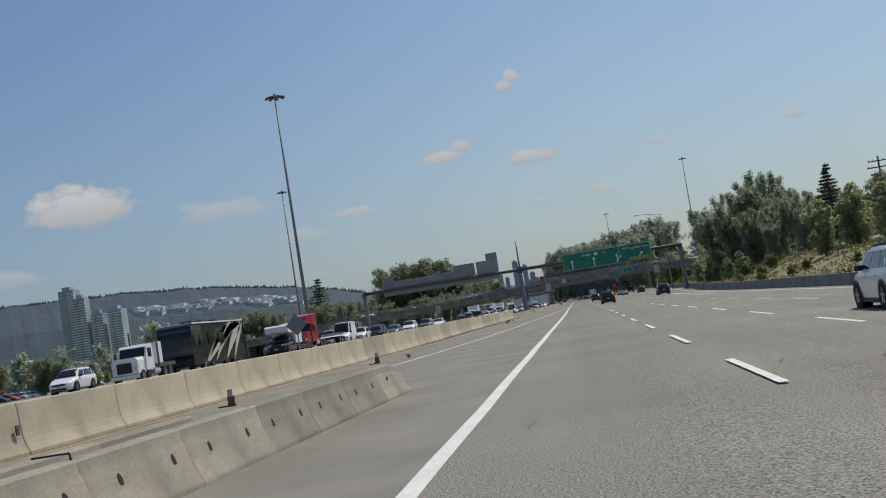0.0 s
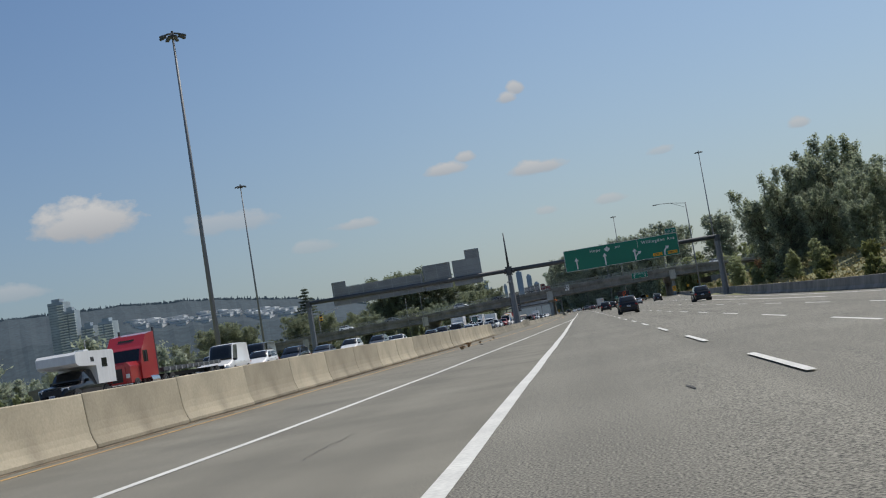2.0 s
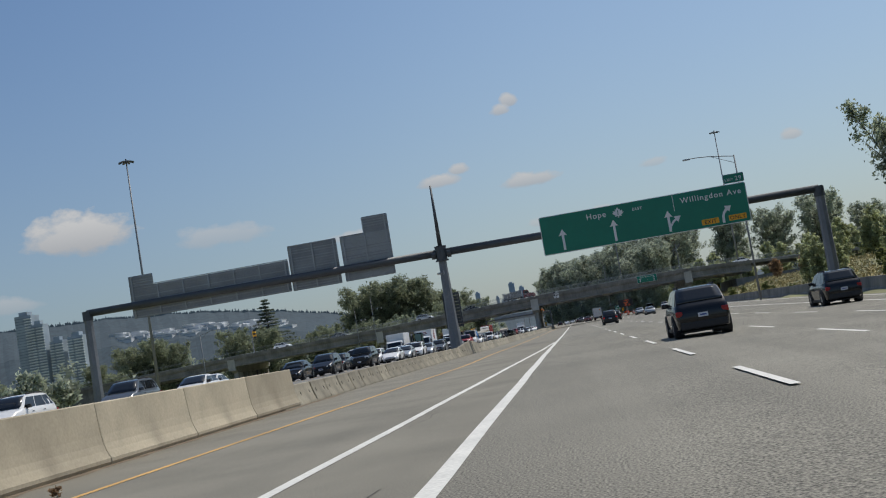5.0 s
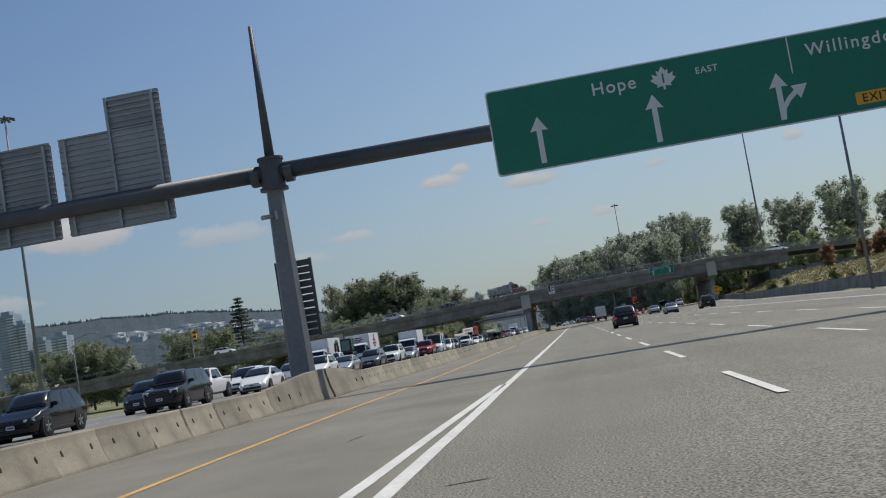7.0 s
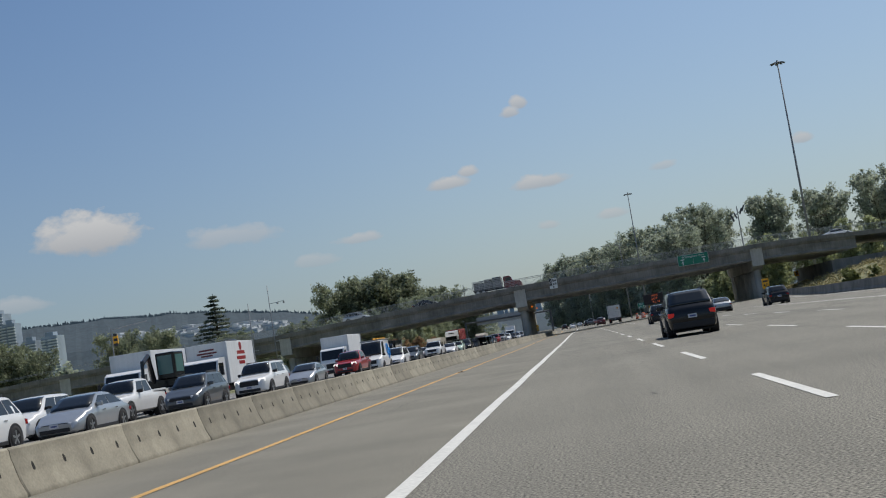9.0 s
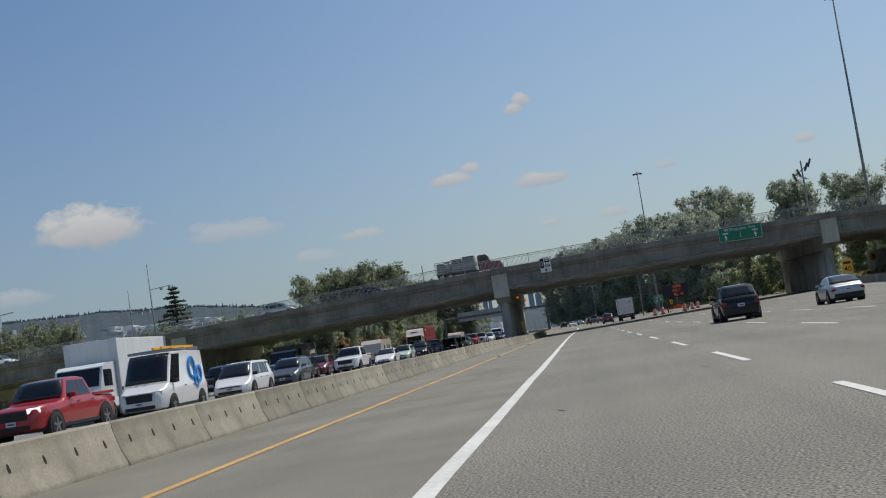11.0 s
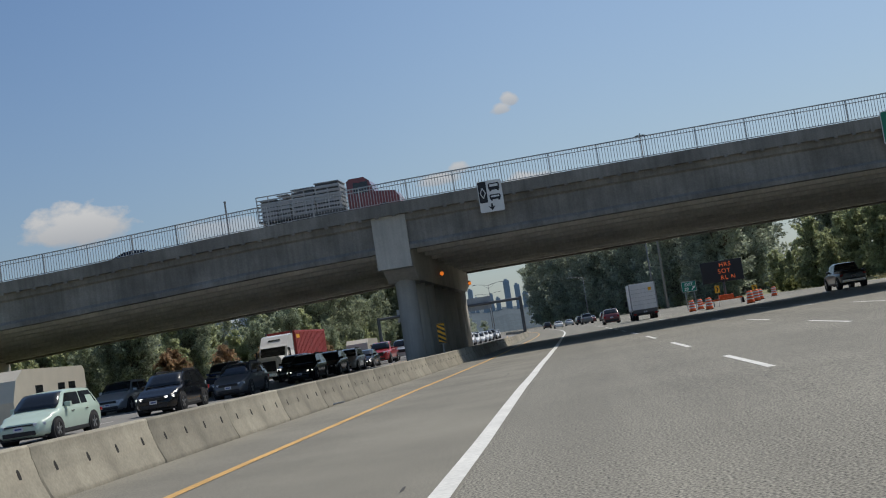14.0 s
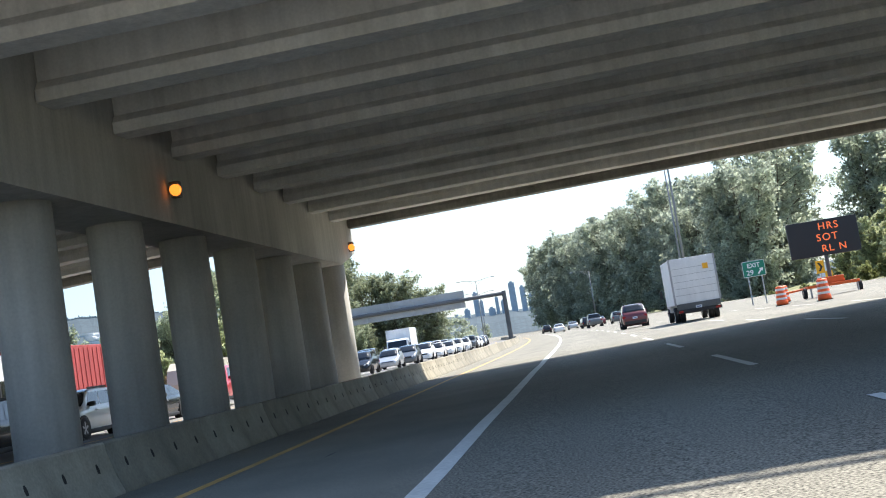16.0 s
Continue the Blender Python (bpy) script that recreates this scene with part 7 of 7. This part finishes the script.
def skyline(az, f=1.0):
    """a point of the ridge at that azimuth, f of the way up"""
    x = -math.tan(radians(az)) * RIDGE_Y
    z = math.tan(radians(lerp_table(SKYLINE, az))) * math.hypot(x, RIDGE_Y)
    return x, z * f


ridge = bmesh.new()
n = 260
rows = [[], [], [], []]
for i in range(n + 1):
    az = 34 - 62 * i / n
    x, hgt = skyline(az)
    hgt += 5.0 * noise.noise((x * 0.012, 0, 3)) + 3.5 * noise.noise((x * 0.06, 1, 3)) + 2.6 * noise.noise((x * 0.3, 2, 3))
    for r, (dy, f) in zip(rows, ((0, 1.0), (-180, 0.84), (-540, 0.56), (-900, 0.0))):
        r.append(ridge.verts.new((x * (1 + dy / RIDGE_Y), RIDGE_Y + dy, hgt * f + (9 * noise.noise((x * 0.02, f, 7)) if 0 < f < 1 else 0) - (8 if f == 0 else 0))))
for a, b in zip(rows, rows[1:]):
    for i in range(n):
        ridge.faces.new((a[i], b[i], b[i + 1], a[i + 1]))
# the ridge and its treetops glow faintly blue in place of haze
tagged(part("hill_ridge", ridge, M["far_wood_haze"]), "hazy blue wooded ridge on the horizon", "hill", kind="structure")
rs2 = random.Random(3)
bm = bmesh.new()
for i in range(1500):
    az = rs2.uniform(9.5, 33)
    x, z = skyline(az)
    hh = rs2.uniform(0, 7) + 10 * max(0.0, noise.noise((x * 0.012, 5, 1))) + 6 * (rs2.random() < 0.06)
    tube(bm, (x, RIDGE_Y - 5, z - 8), (x, RIDGE_Y - 5, z + hh), 5.0, 1.0, 5)
tagged(part("ridge_trees", bm, M["far_wood_haze"]), "pointed treetops along the far ridge", "trees", kind="stuff")
for i in range(70):
    az = rs2.uniform(14.2, 22.2)
    f = rs2.uniform(0.6, 0.74)
    yb = RIDGE_Y - 540 + 360 * (f - 0.56) / 0.28
    x = -math.tan(radians(az)) * yb
    z = skyline(az, f)[1] + 5
    wd = rs2.uniform(14, 52)
    ob = thing("hillside_building", "pale low building on the far hillside", "building", "hillside buildings")
    part("wall", bbox(x, x + wd, yb, yb + 60, z - 14, z + 3), M["far_roof"], ob)
    part("roof", bbox(x - 1, x + wd + 1, yb - 2, yb + 62, z + 3, z + 4.5), M["far_roof"], ob)
    part("window_band", bbox(x + 1, x + wd - 1, yb - 0.4, yb - 0.02, z - 3, z - 0.5), M["tower_glass_haze"], ob)


def make_tower(x0, x1, y, z1, label, floors, glassy=False):
    wall_m, pale_m = (M["far_tower_haze"], M["far_tower_haze"]) if y > 2000 else (M["tower_glass_haze"], M["tower_pale"])
    ob = thing("apartment_tower", label, "building", "far towers")
    dpt = (x1 - x0)
    part("wall", bbox(x0, x1, y, y + dpt, -6, z1), wall_m, ob)
    for k in range(floors if floors > 9 else 2):
        z = 8 + (z1 - 10) * k / floors
        for a, b in ((0.45, 1.02), (-0.02, 0.3)) if not glassy else ((0.6, 1.02),):
            part("balcony", bbox(x0 + (x1 - x0) * a, x0 + (x1 - x0) * b, y - 2.2, y - 0.02, z, z + 1.5), pale_m, ob)
        part("window_band", bbox(x0 + 0.5, x1 - 0.5, y - 0.3, y - 0.01, z + 1.7, z + 2.4), M["tower_band"] if y < 2000 else wall_m, ob)
    part("roof_box", bbox(x0 + (x1 - x0) * 0.2, x0 + (x1 - x0) * 0.7, y + 4, y + dpt - 4, z1, z1 + 5), wall_m, ob)
    return ob


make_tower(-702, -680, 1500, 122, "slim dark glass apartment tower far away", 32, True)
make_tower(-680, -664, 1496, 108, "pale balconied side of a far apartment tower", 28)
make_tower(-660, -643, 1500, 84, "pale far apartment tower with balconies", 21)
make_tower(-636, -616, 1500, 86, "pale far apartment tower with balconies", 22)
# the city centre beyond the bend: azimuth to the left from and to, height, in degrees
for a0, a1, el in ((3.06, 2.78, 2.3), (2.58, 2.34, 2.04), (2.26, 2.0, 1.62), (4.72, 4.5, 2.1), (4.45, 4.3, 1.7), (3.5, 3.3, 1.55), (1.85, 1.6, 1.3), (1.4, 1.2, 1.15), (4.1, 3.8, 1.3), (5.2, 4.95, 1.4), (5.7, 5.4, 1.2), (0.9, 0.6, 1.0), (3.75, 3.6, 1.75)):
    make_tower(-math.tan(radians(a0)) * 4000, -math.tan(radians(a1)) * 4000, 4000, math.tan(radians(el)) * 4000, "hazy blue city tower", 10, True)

# weeds and litter along the foot of the median wall
WEED = make_tree("weed", "small dry weed at the foot of the median wall", 0.26, 0.26, "rust", 91, 12, 5, 0.035, 0.02, 4, 0.8, 0.7, 0.5)
for x, y, s in ((-7.3, 108.0, 0.7), (-7.32, 108.35, 0.6), (-7.4, 112.3, 1.0), (-7.3, 119.0, 0.5), (-7.5, 46.5, 0.6), (-7.35, 131.0, 0.5)):
    put(WEED, x + bend(y), y, s, 0.0)
for x, y, tn in ((-6.7, 113.0, 20), (-6.9, 122.0, 70), (-4.9, 255.0, 30), (-4.75, 318.0, 65), (-4.6, 344.0, 25)):
    lit_ = thing("litter_scrap", "scrap of dark debris lying on the road", "litter", "road litter", at=pose(x + bend(y), y, 0.012, 0, 0, tn))
    bm = bmesh.new()
    box(bm, -0.1, 0.1, -0.02, 0.02, -0.01, 0.012)
    box(bm, 0.01, 0.06, -0.03, 0.035, 0.0, 0.02)
    part("scrap", bm, M["trim"], lit_)
# a bent length of pipe on the shoulder
stick = thing("pipe_piece", "bent grey length of pipe lying on the shoulder", "pipe", at=pose(-7.33, 362.76, road_z(-6.0, 362.76) + 0.03))
part("pipe", tubes(((-0.3, -0.15, 0), (0.02, 0.02, 0.01), 0.022), ((0.02, 0.02, 0.01), (0.32, 0.1, 0.03), 0.02), n=6), M["galv"], stick)
